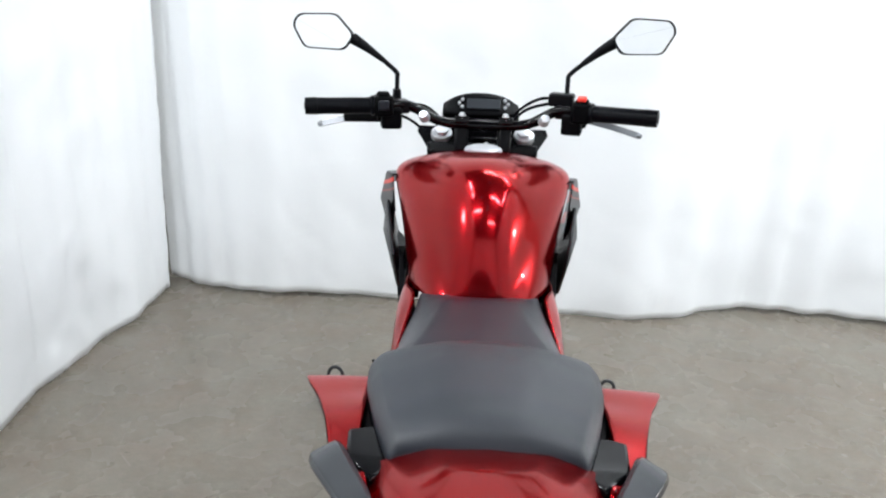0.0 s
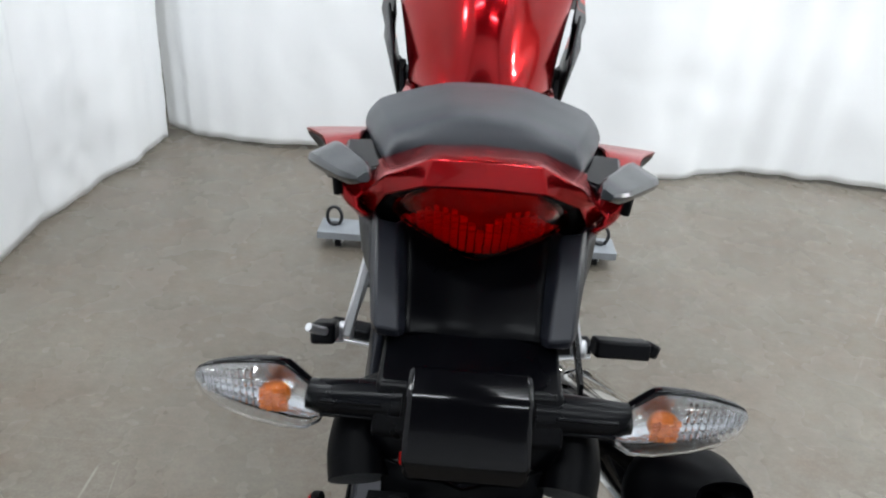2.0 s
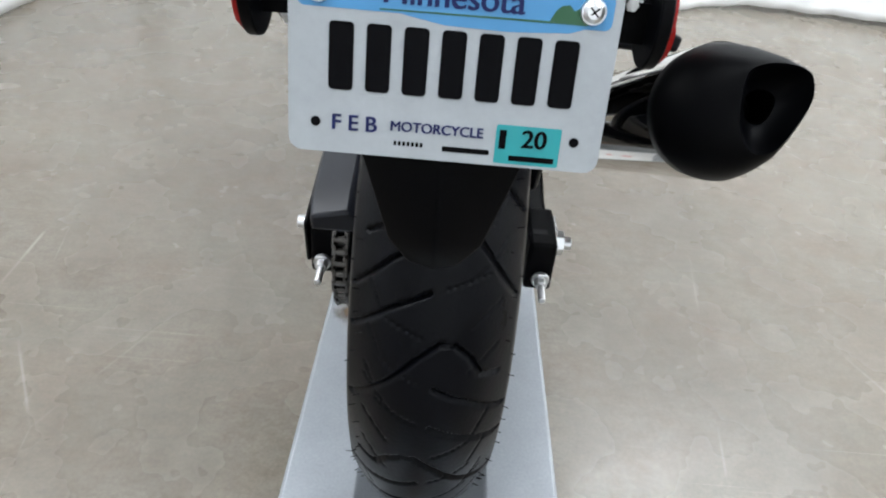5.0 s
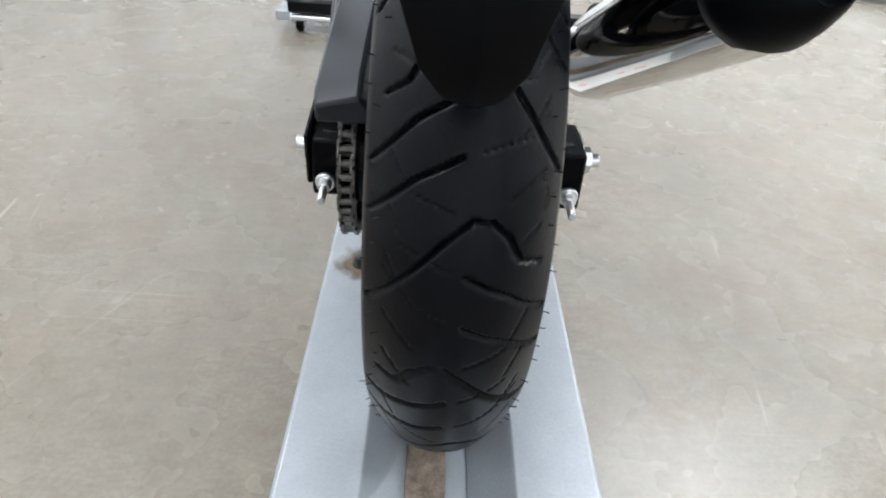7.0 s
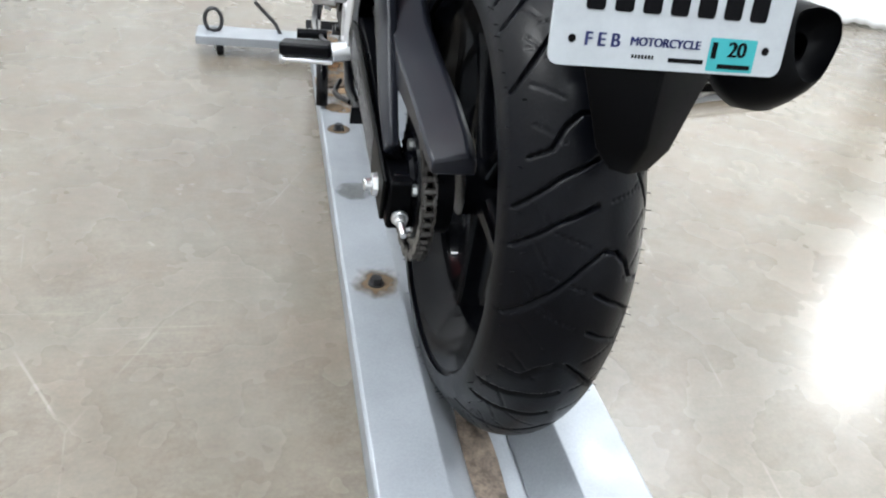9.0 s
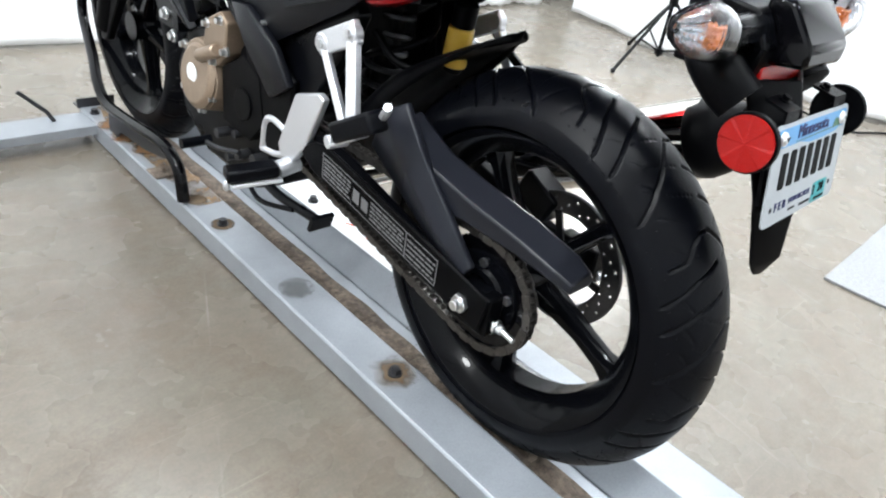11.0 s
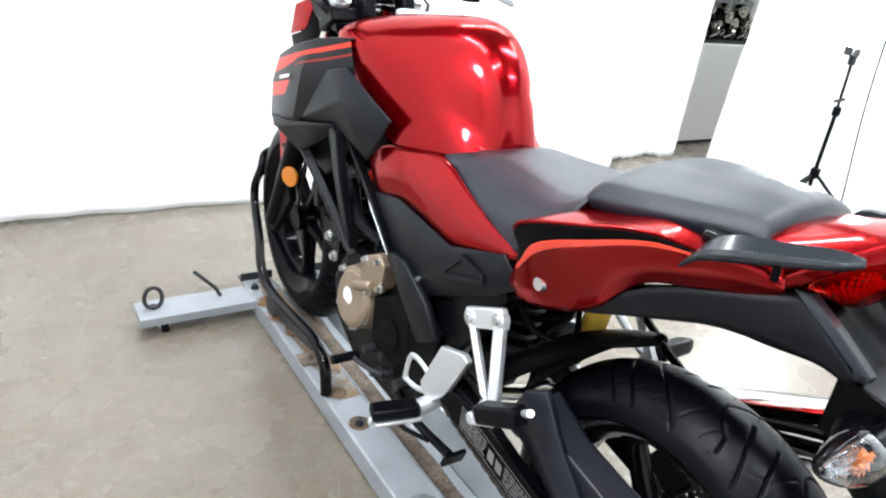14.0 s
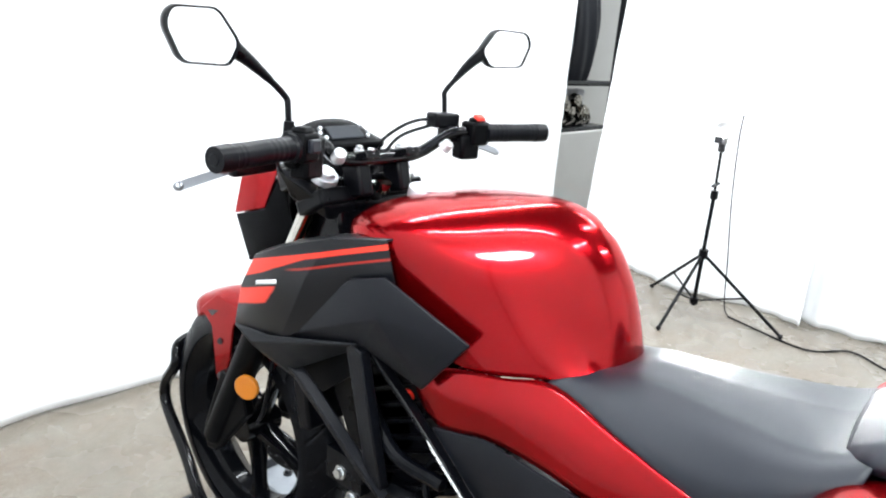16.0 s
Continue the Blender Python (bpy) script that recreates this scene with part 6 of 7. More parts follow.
tube(b, [(0.02, 0.28, 0.60), (-0.02, 0.24, 0.565), (-0.05, 0.29, 0.56), (-0.07, 0.33, 0.60)], 0.006, seg=8, n=14)
tube(b, [(0.05, 0.32, 0.64), (-0.01, 0.27, 0.60), (-0.06, 0.36, 0.55)], 0.005, seg=8, n=14)
box(b, (0, 0.43, 0.61), (0.14, 0.08, 0.12))
part("airbox", b, BLACK, bike, bevel=0.01)
b = B()
for s in (-1, 1):
    tube(b, [(s * 0.10, 0.42, 0.62), (s * 0.10, 0.20, 0.70), (s * 0.09, -0.02, 0.80)], 0.014, seg=10, n=10)
box(b, (0, 0.09, 0.800), (0.18, 0.34, 0.03), (-18, 0, 0))
part("rear_subframe", b, SATIN, bike, bevel=0.004)

# front fork, steering
steer = Matrix.Rotation(radians(-2.0), 4, "Z")
for s in (-1, 1):
    top, low = Vector((s * 0.094, 1.036, 0.966)), Vector((s * 0.100, 1.385, 0.300))
    dd = low - top
    b = B()
    cyl(b, top, top + dd * 0.62, 0.0195, seg=24)
    fork = part("fork_leg", b, CHROME, bike, "front fork leg with black slider")
    b = B()
    cyl(b, top + dd * 0.40, top + dd * 0.97, 0.030, 0.027, seg=24)
    prism(b, [(1.262, 0.50), (1.335, 0.50), (1.405, 0.335), (1.395, 0.285), (1.36, 0.290), (1.24, 0.43)], 0.088, 0.110, s)
    part("slider", b, BLACK, fork, "black fork slider", bevel=0.004)
    b = B()
    cyl(b, top, top - dd.normalized() * 0.014, 0.024, seg=24)
    cyl(b, top - dd.normalized() * 0.014, top - dd.normalized() * 0.022, 0.017, seg=6)
    part("fork_cap", b, ALU, fork, "aluminium fork cap", bevel=0.002)
    b = B()
    cyl(b, (s * 0.1105, 1.232, 0.503), (s * 0.1195, 1.228, 0.503), 0.027, seg=30)
    orange = part("side_reflector", b, ORANGE, fork, "round amber reflector", bevel=0.002)
    b = B()
    bolt(b, (s * 0.108, 1.368, 0.325), (s, 0, 0), 0.010, 0.014)
    part("axle_end", b, ZINC, fork)
b = B()
box(b, (0, 1.035, 0.93), (0.25, 0.075, 0.03), (-28, 0, 0))
box(b, (0, 1.15, 0.72), (0.25, 0.08, 0.035), (-28, 0, 0))
cyl(b, (0, 1.02, 0.95), (0, 1.13, 0.74), 0.03, seg=20)
for s in (-1, 1):
    box(b, (s * 0.048, 1.000, 0.972), (0.030, 0.045, 0.065), (-15, 0, 0))
for s in (-1, 1):
    facets(b, [(0, 1.075, 0.985), (0.150, 1.085, 0.985), (0.158, 1.060, 0.972), (0.112, 1.000, 0.930), (0, 0.995, 0.928), (0, 1.08, 0.93), (0.13, 1.08, 0.93), (0.10, 1.01, 0.90), (0, 1.0, 0.90)],
           [(0, 1, 2, 3, 4), (8, 7, 6, 5), (1, 6, 7, 3, 2), (4, 3, 7, 8), (0, 5, 6, 1)], s)
part("triple_clamp", b, SATIN, bike, "black triple clamp", bevel=0.006)
for s in (-1, 1):
    b = B()
    box(b, (s * 0.048, 0.985, 1.013), (0.032, 0.046, 0.016), (-15, 0, 0))
    clamp = part("bar_clamp", b, GLOSS, bike, "black bar clamp", bevel=0.003)
    for dy in (-0.014, 0.014):
        b = B()
        bolt(b, (s * 0.048, 0.985 + dy, 1.020), (0, -0.2, 1), 0.006, 0.008)
        part("clamp_bolt", b, ZINC, clamp)
b = B()
cyl(b, (0, 1.03, 0.945), (0, 1.025, 0.962), 0.018, seg=6)
part("stem_nut", b, ZINC, bike, "hexagonal steering stem nut", bevel=0.002)
b = B()
cyl(b, (-0.010, 0.980, 0.952), (-0.010, 0.972, 0.968), 0.014, seg=20)
part("ignition_switch", b, CHROME, bike)
b = B()
BAR = [(-0.37, 0.912, 1.043), (-0.235, 0.940, 1.045), (-0.165, 0.962, 1.044), (-0.105, 0.990, 1.012), (-0.060, 0.990, 1.004), (0, 0.990, 1.003), (0.060, 0.990, 1.004), (0.105, 0.990, 1.012), (0.160, 0.968, 1.044), (0.225, 0.945, 1.045), (0.345, 0.896, 1.047)]
tube(b, BAR, 0.011, seg=16, n=60)
bar = part("handlebar", b, GLOSS, bike, "black steel handlebar")
for s, end, inner in ((-1, Vector((-0.372, 0.910, 1.043)), Vector((-0.238, 0.937, 1.045))), (1, Vector((0.348, 0.893, 1.047)), Vector((0.226, 0.944, 1.045)))):
    ax = (end - inner).normalized()
    b = B()
    ringed(b, inner - ax * 0.002, end - ax * 0.018, [(0.0, 0.0215), (0.05, 0.0215), (0.07, 0.0178)] + [(0.12 + 0.34 * k / 16, 0.0176 if k % 4 < 2 else 0.0172) for k in range(17)]
           + [(0.50, 0.0172), (0.80, 0.0172)] + [(0.82 + 0.14 * k / 8, 0.0176 if k % 4 < 2 else 0.0172) for k in range(9)] + [(1.0, 0.0165)], 28)
    part("grip", b, RUBBER, bar, "ribbed black rubber grip")
    b = B()
    cyl(b, end - ax * 0.020, end + ax * 0.006, 0.0185, 0.0175, seg=28)
    cyl(b, end - ax * 0.024, end - ax * 0.020, 0.0155, seg=20)
    cyl(b, end + ax * 0.006, end + ax * 0.0075, 0.0085, seg=16)
    part("bar_end", b, SATIN, bar, "black bar end weight", bevel=0.002)
    b = B()
    q = inner - ax * 0.022
    box(b, q, (0.040, 0.042, 0.044), (0, 0, s * -14))
    box(b, q + Vector((0, -0.004, 0.024)), (0.028, 0.026, 0.012), (0, 0, s * -14))
    box(b, q + Vector((0, 0.012, -0.025)), (0.032, 0.024, 0.018), (0, 0, s * -14))
    box(b, q + Vector((s * -0.016, 0.006, -0.026)), (0.044, 0.034, 0.046), (0, 0, s * -14))
    sw = part("switch_gear", b, BLACK, bar, "black switch housing", bevel=0.006)
    b = B()
    if s > 0:
        box(b, q + Vector((-0.002, -0.010, 0.030)), (0.020, 0.016, 0.009), (20, 0, -14))
        part("kill_switch", b, KILL, sw, "red kill switch", bevel=0.003)
    else:
        box(b, q + Vector((0.004, -0.026, 0.004)), (0.022, 0.010, 0.020), (0, 0, 14))
        part("dip_switch", b, GREYBLACK, sw, bevel=0.003)
    b = B()
    cyl(b, (s * 0.128, 0.962, 1.018), (s * 0.132, 0.950, 1.030), 0.0125, 0.010, seg=18)
    part("perch_clamp", b, ALU, bar, "bright perch clamp", bevel=0.002)
    # lever and its perch
    b = B()
    lv = [inner - ax * 0.045 + Vector((0, 0.030, -0.010)), inner - ax * 0.010 + Vector((0, 0.058, -0.022)), inner + ax * 0.06 + Vector((0, 0.075, -0.036)), end + Vector((s * -0.004, 0.105, -0.055))]
    sweep_flat(b, lv, (0, 0.25, 1), 0.013, 0.008, n=14)
    ball = lv[-1]
    ellipsoid(b, ball, (0.008, 0.007, 0.007), 12, 8)
    part("lever", b, LEVER, bar, "bare aluminium lever")
    b = B()
    box(b, inner - ax * 0.052 + Vector((0, 0.020, -0.004)), (0.045, 0.045, 0.028), (0, 0, s * -14))
    if s > 0:
        box(b, inner - ax * 0.062 + Vector((0, 0.035, 0.020)), (0.055, 0.040, 0.028), (0, 0, -14))
    else:
        box(b, inner + ax * 0.03 + Vector((0, 0.055, -0.03)), (0.085, 0.018, 0.026), (0, 0, 10))
    part("lever_perch", b, SATIN, bar, bevel=0.005)
    # mirror
    base = Vector((-0.194, 1.000, 1.062)) if s < 0 else Vector((0.180, 1.008, 1.062))
    b = B()
    if s < 0:
        stem = [base, base + Vector((0, 0.003, 0.035)), Vector((-0.196, 1.006, 1.109)), Vector((-0.225, 1.005, 1.134)), Vector((-0.262, 1.003, 1.160)), Vector((-0.292, 1.000, 1.178))]
    else:
        stem = [base, base + Vector((0, 0.004, 0.038)), Vector((0.182, 1.014, 1.116)), Vector((0.208, 1.012, 1.140)), Vector((0.240, 1.010, 1.166)), Vector((0.272, 1.006, 1.188))]
    tube(b, stem, 0.0052, seg=12, n=24)
    cyl(b, base - Vector((0, 0, 0.02)), base + Vector((0, 0, 0.012)), 0.011, 0.009, seg=6)
    tube(b, [stem[-3], stem[-2], stem[-1]], 0.006, seg=12, n=8, r_end=0.013)
    mir = part("mirror", b, SATIN, bike, "black rear-view mirror on a bent stem")
    HEX = [(-0.412, 1.204), (-0.400, 1.226), (-0.322, 1.228), (-0.284, 1.184), (-0.306, 1.153), (-0.388, 1.157)]

    def on_mirror(x, z, back):
        if s < 0:
            return Vector((x, 0.975 + 0.24 * (x + 0.348) + 0.08 * (z - 1.19) + back, z))
        return Vector((-x - 0.0225, 0.983 + 0.24 * (x + 0.348) + 0.08 * (z - 1.19) + back, z + 0.011))

    def hexagon(scale, n=6):
        cx, cz = -0.350, 1.192
        pts = [(cx + (x - cx) * scale, cz + (z - cz) * scale) for x, z in HEX]
        out = []
        for i in range(6):
            p, a, q = Vector(pts[i - 1]), Vector(pts[i]), Vector(pts[(i + 1) % 6])
            p, q = a + (p - a).normalized() * 0.012, a + (q - a).normalized() * 0.012
            for k in range(n + 1):
                t = k / n
                out.append(tuple((1 - t) ** 2 * p + 2 * t * (1 - t) * a + t * t * q))
        return out
    b = B()
    rings = []
    for sc, back in ((0.93, -0.001), (1.0, -0.002), (1.02, 0.004), (0.96, 0.016), (0.7, 0.026), (0.25, 0.030)):
        rings.append([b.verts.new(on_mirror(x, z, back)) for x, z in hexagon(sc)])
    for p, q in zip(rings, rings[1:]):
        for i in range(len(p)):
            b.faces.new((p[i], p[(i + 1) % len(p)], q[(i + 1) % len(p)], q[i]))
    b.faces.new(rings[-1])
    part("housing", b, SATIN, mir, sharp=50)
    b = B()
    f = [b.verts.new(on_mirror(x, z, 0.0)) for x, z in hexagon(0.94)]
    g = [b.verts.new(on_mirror(x, z, 0.003)) for x, z in hexagon(0.94)]
    b.faces.new(f)
    b.faces.new(g[::-1])
    for i in range(len(f)):
        b.faces.new((f[i], f[(i + 1) % len(f)], g[(i + 1) % len(f)], g[i]))
    part("mirror_glass", b, MIRROR, mir, "silvered mirror glass", sharp=20)

# dash
b = B()
rows = []
for sx in np.linspace(-1, 1, 9):
    w = 0.089 * sx - 0.006
    top = 1.055 - 0.026 * abs(sx) ** 2.5
    bot = 1.018 - 0.0 * abs(sx)
    rows.append([(w, 1.075, bot - 0.012), (w, 1.072, bot), (w, 1.098, (top + bot) / 2 + 0.002), (w, 1.118, top), (w, 1.132, top - 0.002), (w, 1.140, top - 0.03), (w, 1.11, bot - 0.03)])
skin(b, rows, 24, 18, close_ends=True)
dash = part("instrument_panel", b, BLACK, bike, "black instrument panel with grey display")
b = B()
box(b, (0, 1.0905, 1.036), (0.078, 0.003, 0.030), (-52, 0, 0))
part("display", b, LCD, dash, "grey liquid crystal display", bevel=0.002)
for sx in (-1, 1):
    b = B()
    for k in range(3):
        cyl(b, (sx * (0.050 + 0.007 * (k % 2)), 1.084 + 0.009 * k, 1.028 + 0.007 * k), (sx * (0.050 + 0.007 * (k % 2)), 1.081 + 0.009 * k, 1.031 + 0.007 * k), 0.0038, seg=12)
    part("dash_button", b, ALU, dash)

# cables
for run in ([(0.19, 0.99, 1.055), (0.13, 1.03, 1.062), (0.075, 1.07, 1.02), (0.05, 1.10, 0.95)], [(0.16, 1.0, 1.06), (0.09, 1.04, 1.03), (0.05, 1.06, 0.97)],
            [(-0.20, 0.98, 1.04), (-0.13, 1.05, 1.03), (-0.07, 1.08, 0.96), (-0.05, 1.02, 0.90)], [(-0.22, 0.985, 1.03), (-0.16, 1.07, 0.99), (-0.10, 1.10, 0.92)]):
    b = B()
    tube(b, run, 0.0035, seg=8, n=22)
    part("control_cable", b, RUBBER, bike, "black control cable")

# headlight cowl
for s in (-1, 1):
    b = B()
    facets(b, [(0.090, 1.165, 0.964), (0.100, 1.265, 0.930), (0.105, 1.280, 0.858), (0.102, 1.190, 0.886), (0.045, 1.30, 0.94), (0.05, 1.335, 0.86)],
           [(0, 1, 2, 3), (1, 4, 5, 2), (0, 4, 1)], s)
    cowl = part("headlight_cowl", b, RED, bike, "candy red headlight side cowl", thick=0.004, bevel=0.004)
    b = B()
    facets(b, [(0.101, 1.190, 0.884), (0.104, 1.279, 0.856), (0.090, 1.255, 0.765), (0.082, 1.150, 0.800), (0.084, 1.130, 0.87), (0.088, 1.160, 0.955)], [(0, 1, 2), (0, 2, 3), (0, 3, 4), (0, 4, 5)], s)
    part("inner_cowl", b, BLACK, cowl, thick=0.005, bevel=0.003)
b = B()
ellipsoid(b, (0, 1.27, 0.84), (0.085, 0.06, 0.085))
box(b, (0, 1.195, 0.865), (0.165, 0.10, 0.15))
box(b, (0, 1.10, 0.965), (0.22, 0.10, 0.055), (-20, 0, 0))
box(b, (0, 1.05, 0.90), (0.17, 0.10, 0.12), (-20, 0, 0))
part("headlight", b, GLOSS, bike, "black headlight body", bevel=0.01)

# front fender
b = B()
rows = []
for a in (62, 78, 95, 112, 126):
    r = 0.318
    rows.append([(-0.068, FRONT.y + (r - 0.045) * math.cos(radians(a)), FRONT.z + (r - 0.045) * math.sin(radians(a))), (-0.062, FRONT.y + (r - 0.015) * math.cos(radians(a)), FRONT.z + (r - 0.015) * math.sin(radians(a))),
                 (-0.040, FRONT.y + r * math.cos(radians(a)), FRONT.z + r * math.sin(radians(a))), (0, FRONT.y + (r + 0.006) * math.cos(radians(a)), FRONT.z + (r + 0.006) * math.sin(radians(a)))])
skin(b, rows, 20, 8, mirror=True)
fend = part("front_fender", b, RED, bike, "candy red front fender", thick=0.004)
for s in (-1, 1):
    b = B()
    prism(b, [(1.30, 0.640), (1.41, 0.640), (1.475, 0.590), (1.43, 0.560), (1.415, 0.44), (1.395, 0.425), (1.36, 0.50), (1.345, 0.585)], 0.066, 0.072, s)
    part("fender_stay", b, RED, fend, bevel=0.003)
    b = B()
    bolt(b, (s * 0.072, 1.395, 0.535), (s, 0, 0), 0.006, 0.005)
    bolt(b, (s * 0.072, 1.398, 0.450), (s, 0, 0), 0.006, 0.005)
    prism(b, [(1.40, 0.607), (1.445, 0.595), (1.425, 0.585)], 0.072, 0.0728, s)
    part("stay_bolt", b, DARKSTEEL, fend)
b = B()
box(b, (0.075, 1.255, 0.375), (0.05, 0.07, 0.10), (-28, 0, 0))
for k in range(2):
    cyl(b, (0.10, 1.262 - 0.022 * k, 0.395 - 0.045 * k), (0.106, 1.262 - 0.022 * k, 0.395 - 0.045 * k), 0.014, seg=16)
tube(b, [(-0.09, 1.23, 0.41), (-0.10, 1.19, 0.47), (-0.09, 1.17, 0.60), (-0.08, 1.14, 0.72)], 0.005, seg=8, n=16)
part("front_caliper", b, SATIN, bike, "black front brake caliper", bevel=0.005)

# ---------------------------------------------------------------- the dolly under the motorcycle
DX = 0.009
dolly = thing("motorcycle_dolly", 0, 0.5, 0, "grey painted steel motorcycle dolly with wheel chock and casters", "dolly")
TOP = 0.066
Y0, Y1 = -0.62, 1.50
for s in (-1, 1):
    b = B()
    # folded rail: outer lip, flat flange, sloping inner side
    sec = [(0.160, 0.010), (0.163, 0.010), (0.164, TOP - 0.004), (0.160, TOP), (0.078, TOP), (0.074, TOP - 0.003), (0.034, 0.014), (0.034, 0.010), (0.0755, TOP - 0.007), (0.159, TOP - 0.005)]
    a = [b.verts.new((s * x, Y0, z)) for x, z in sec]
    c = [b.verts.new((s * x, Y1, z)) for x, z in sec]
    k = len(sec)
    for i in range(k):
        b.faces.new((a[i], a[(i + 1) % k], c[(i + 1) % k], c[i]))
    b.faces.new(a[::-1]), b.faces.new(c)
    rail = part("side_rail", b, STEELPAINT, dolly, "grey painted folded steel rail", bevel=0.0015)
    b = B()
    box(b, (s * 0.325, 1.425, 0.056), (0.325, 0.105, 0.006))
    box(b, (s * 0.325, 1.374, 0.046), (0.325, 0.004, 0.024))
    box(b, (s * 0.325, 1.476, 0.046), (0.325, 0.004, 0.024))
    box(b, (s * 0.4865, 1.425, 0.046), (0.004, 0.105, 0.024))
    arm = part("outrigger", b, STEELPAINT, dolly, "grey painted outrigger channel", bevel=0.001)
    b = B()
    ring = [(s * 0.441 + 0.024 * math.cos(t), 1.432, 0.090 + 0.034 * math.sin(t)) for t in np.linspace(0, 2 * math.pi, 25)]
    tube(b, ring, 0.0058, seg=10, caps=False)
    cyl(b, (s * 0.441, 1.432, 0.056), (s * 0.441, 1.432, 0.066), 0.012, seg=14)
    part("tie_down_ring", b, DARKSTEEL, arm, "dark steel tie-down ring")
    b = B()
    cyl(b, (s * 0.412, 1.395, 0.023), (s * 0.432, 1.395, 0.023), 0.0225, seg=24)
    wheel_c = part("caster", b, RUBBER, arm, "black rubber caster wheel", bevel=0.003)
    b = B()
    for dx in (-0.013, 0.013):
        prism(b, [(1.383, 0.018), (1.407, 0.018), (1.412, 0.054), (1.378, 0.054)], 0.422 + dx - 0.0012, 0.422 + dx + 0.0012, s)
    cyl(b, (s * 0.405, 1.395, 0.023), (s * 0.439, 1.395, 0.023), 0.005, seg=12)
    part("caster_fork", b, ZINC, wheel_c)
    b = B()
    box(b, (s * 0.120, 1.497, 0.078), (0.10, 0.006, 0.026))
    box(b, (s * 0.120, 1.515, 0.068), (0.10, 0.03, 0.005))
    part("end_stop", b, DARKSTEEL, rail, "dark angle iron end stop")
    b = B()
    tube(b, [(s * 0.245, 1.44, 0.050), (s * 0.262, 1.445, 0.085), (s * 0.322, 1.455, 0.145)], 0.0055, seg=10)
    part("lock_rod", b, DARKSTEEL, arm, "dark steel locking rod")
    # flange bolts
    for y, x in ((0.147, 0.115), (0.734, 0.128 if s < 0 else 0.106), (1.44, 0.144), (1.349, 0.128), (1.289, 0.132)):
        b = B()
        bolt(b, (s * x, y, TOP), (0, 0, 1), 0.0095, 0.014)
        part("flange_bolt", b, DARKSTEEL, rail)
b = B()
box(b, (0, (Y0 + Y1) / 2, 0.007), (0.086, Y1 - Y0, 0.006))
part("centre_plate", b, STEELPAINT, dolly)
b = B()
n = 160
for i in range(n):
    y = Y0 + 0.005 + (Y1 - Y0 - 0.01) * i / n
    w0 = 0.020 + 0.008 * noise.noise(Vector((y * 9, 0, 0)))
    w1 = 0.020 + 0.008 * noise.noise(Vector(((y + (Y1 - Y0) / n) * 9, 0, 0)))
    y2 = y + (Y1 - Y0 - 0.01) / n
    vs = [b.verts.new(p) for p in ((-0.012 - w0, y, 0.0118), (-0.012 + w0, y, 0.0118), (-0.012 + w1, y2, 0.0118), (-0.012 - w1, y2, 0.0118))]
    b.faces.new(vs)
bmesh.ops.remove_doubles(b, verts=b.verts, dist=0.00001)
part("rust_strip", b, RUST, dolly, "rusty worn strip along the channel", thick=0.002)


def stain_material(name, colour, scale, strength=0.85):
    m = material(name, colour, 0.7, blotch=0.4, blotch_scale=30)
    n, l = m.node_tree.nodes, m.node_tree.links
    bs = n["Principled BSDF"]
    co, tex, ln = n.new("ShaderNodeTexCoord"), n.new("ShaderNodeTexNoise"), n.new("ShaderNodeVectorMath")
    tex.inputs["Scale"].default_value, tex.inputs["Detail"].default_value = scale, 4
    l.new(co.outputs["Object"], tex.inputs["Vector"])
    ln.operation = "LENGTH"
    l.new(co.outputs["Object"], ln.inputs[0])
    a = n.new("ShaderNodeMath")
    a.operation = "MULTIPLY_ADD"
    l.new(tex.outputs["Fac"], a.inputs[0])
    a.inputs[1].default_value = 0.05
    l.new(ln.outputs["Value"], a.inputs[2])
    r = n.new("ShaderNodeMapRange")
    r.inputs["From Min"].default_value, r.inputs["From Max"].default_value = 0.046, 0.066
    r.inputs["To Min"].default_value, r.inputs["To Max"].default_value = strength, 0.0
    l.new(a.outputs["Value"], r.inputs["Value"])
    l.new(r.outputs["Result"], bs.inputs["Alpha"])
    return m


def patchy_rust():
    m = material("thin patchy rust", (0.27, 0.175, 0.095), 0.65, blotch=0.35, blotch_scale=30, grain=0.3, grain_scale=150)
    n, l = m.node_tree.nodes, m.node_tree.links
    co, tex, r = n.new("ShaderNodeTexCoord"), n.new("ShaderNodeTexNoise"), n.new("ShaderNodeMapRange")
    tex.inputs["Scale"].default_value, tex.inputs["Detail"].default_value, tex.inputs["Roughness"].default_value = 22, 6, 0.65
    l.new(co.outputs["Object"], tex.inputs["Vector"])
    r.inputs["From Min"].default_value, r.inputs["From Max"].default_value = 0.30, 0.66
    l.new(tex.outputs["Fac"], r.inputs["Value"])
    l.new(r.outputs["Result"], n["Principled BSDF"].inputs["Alpha"])
    return m


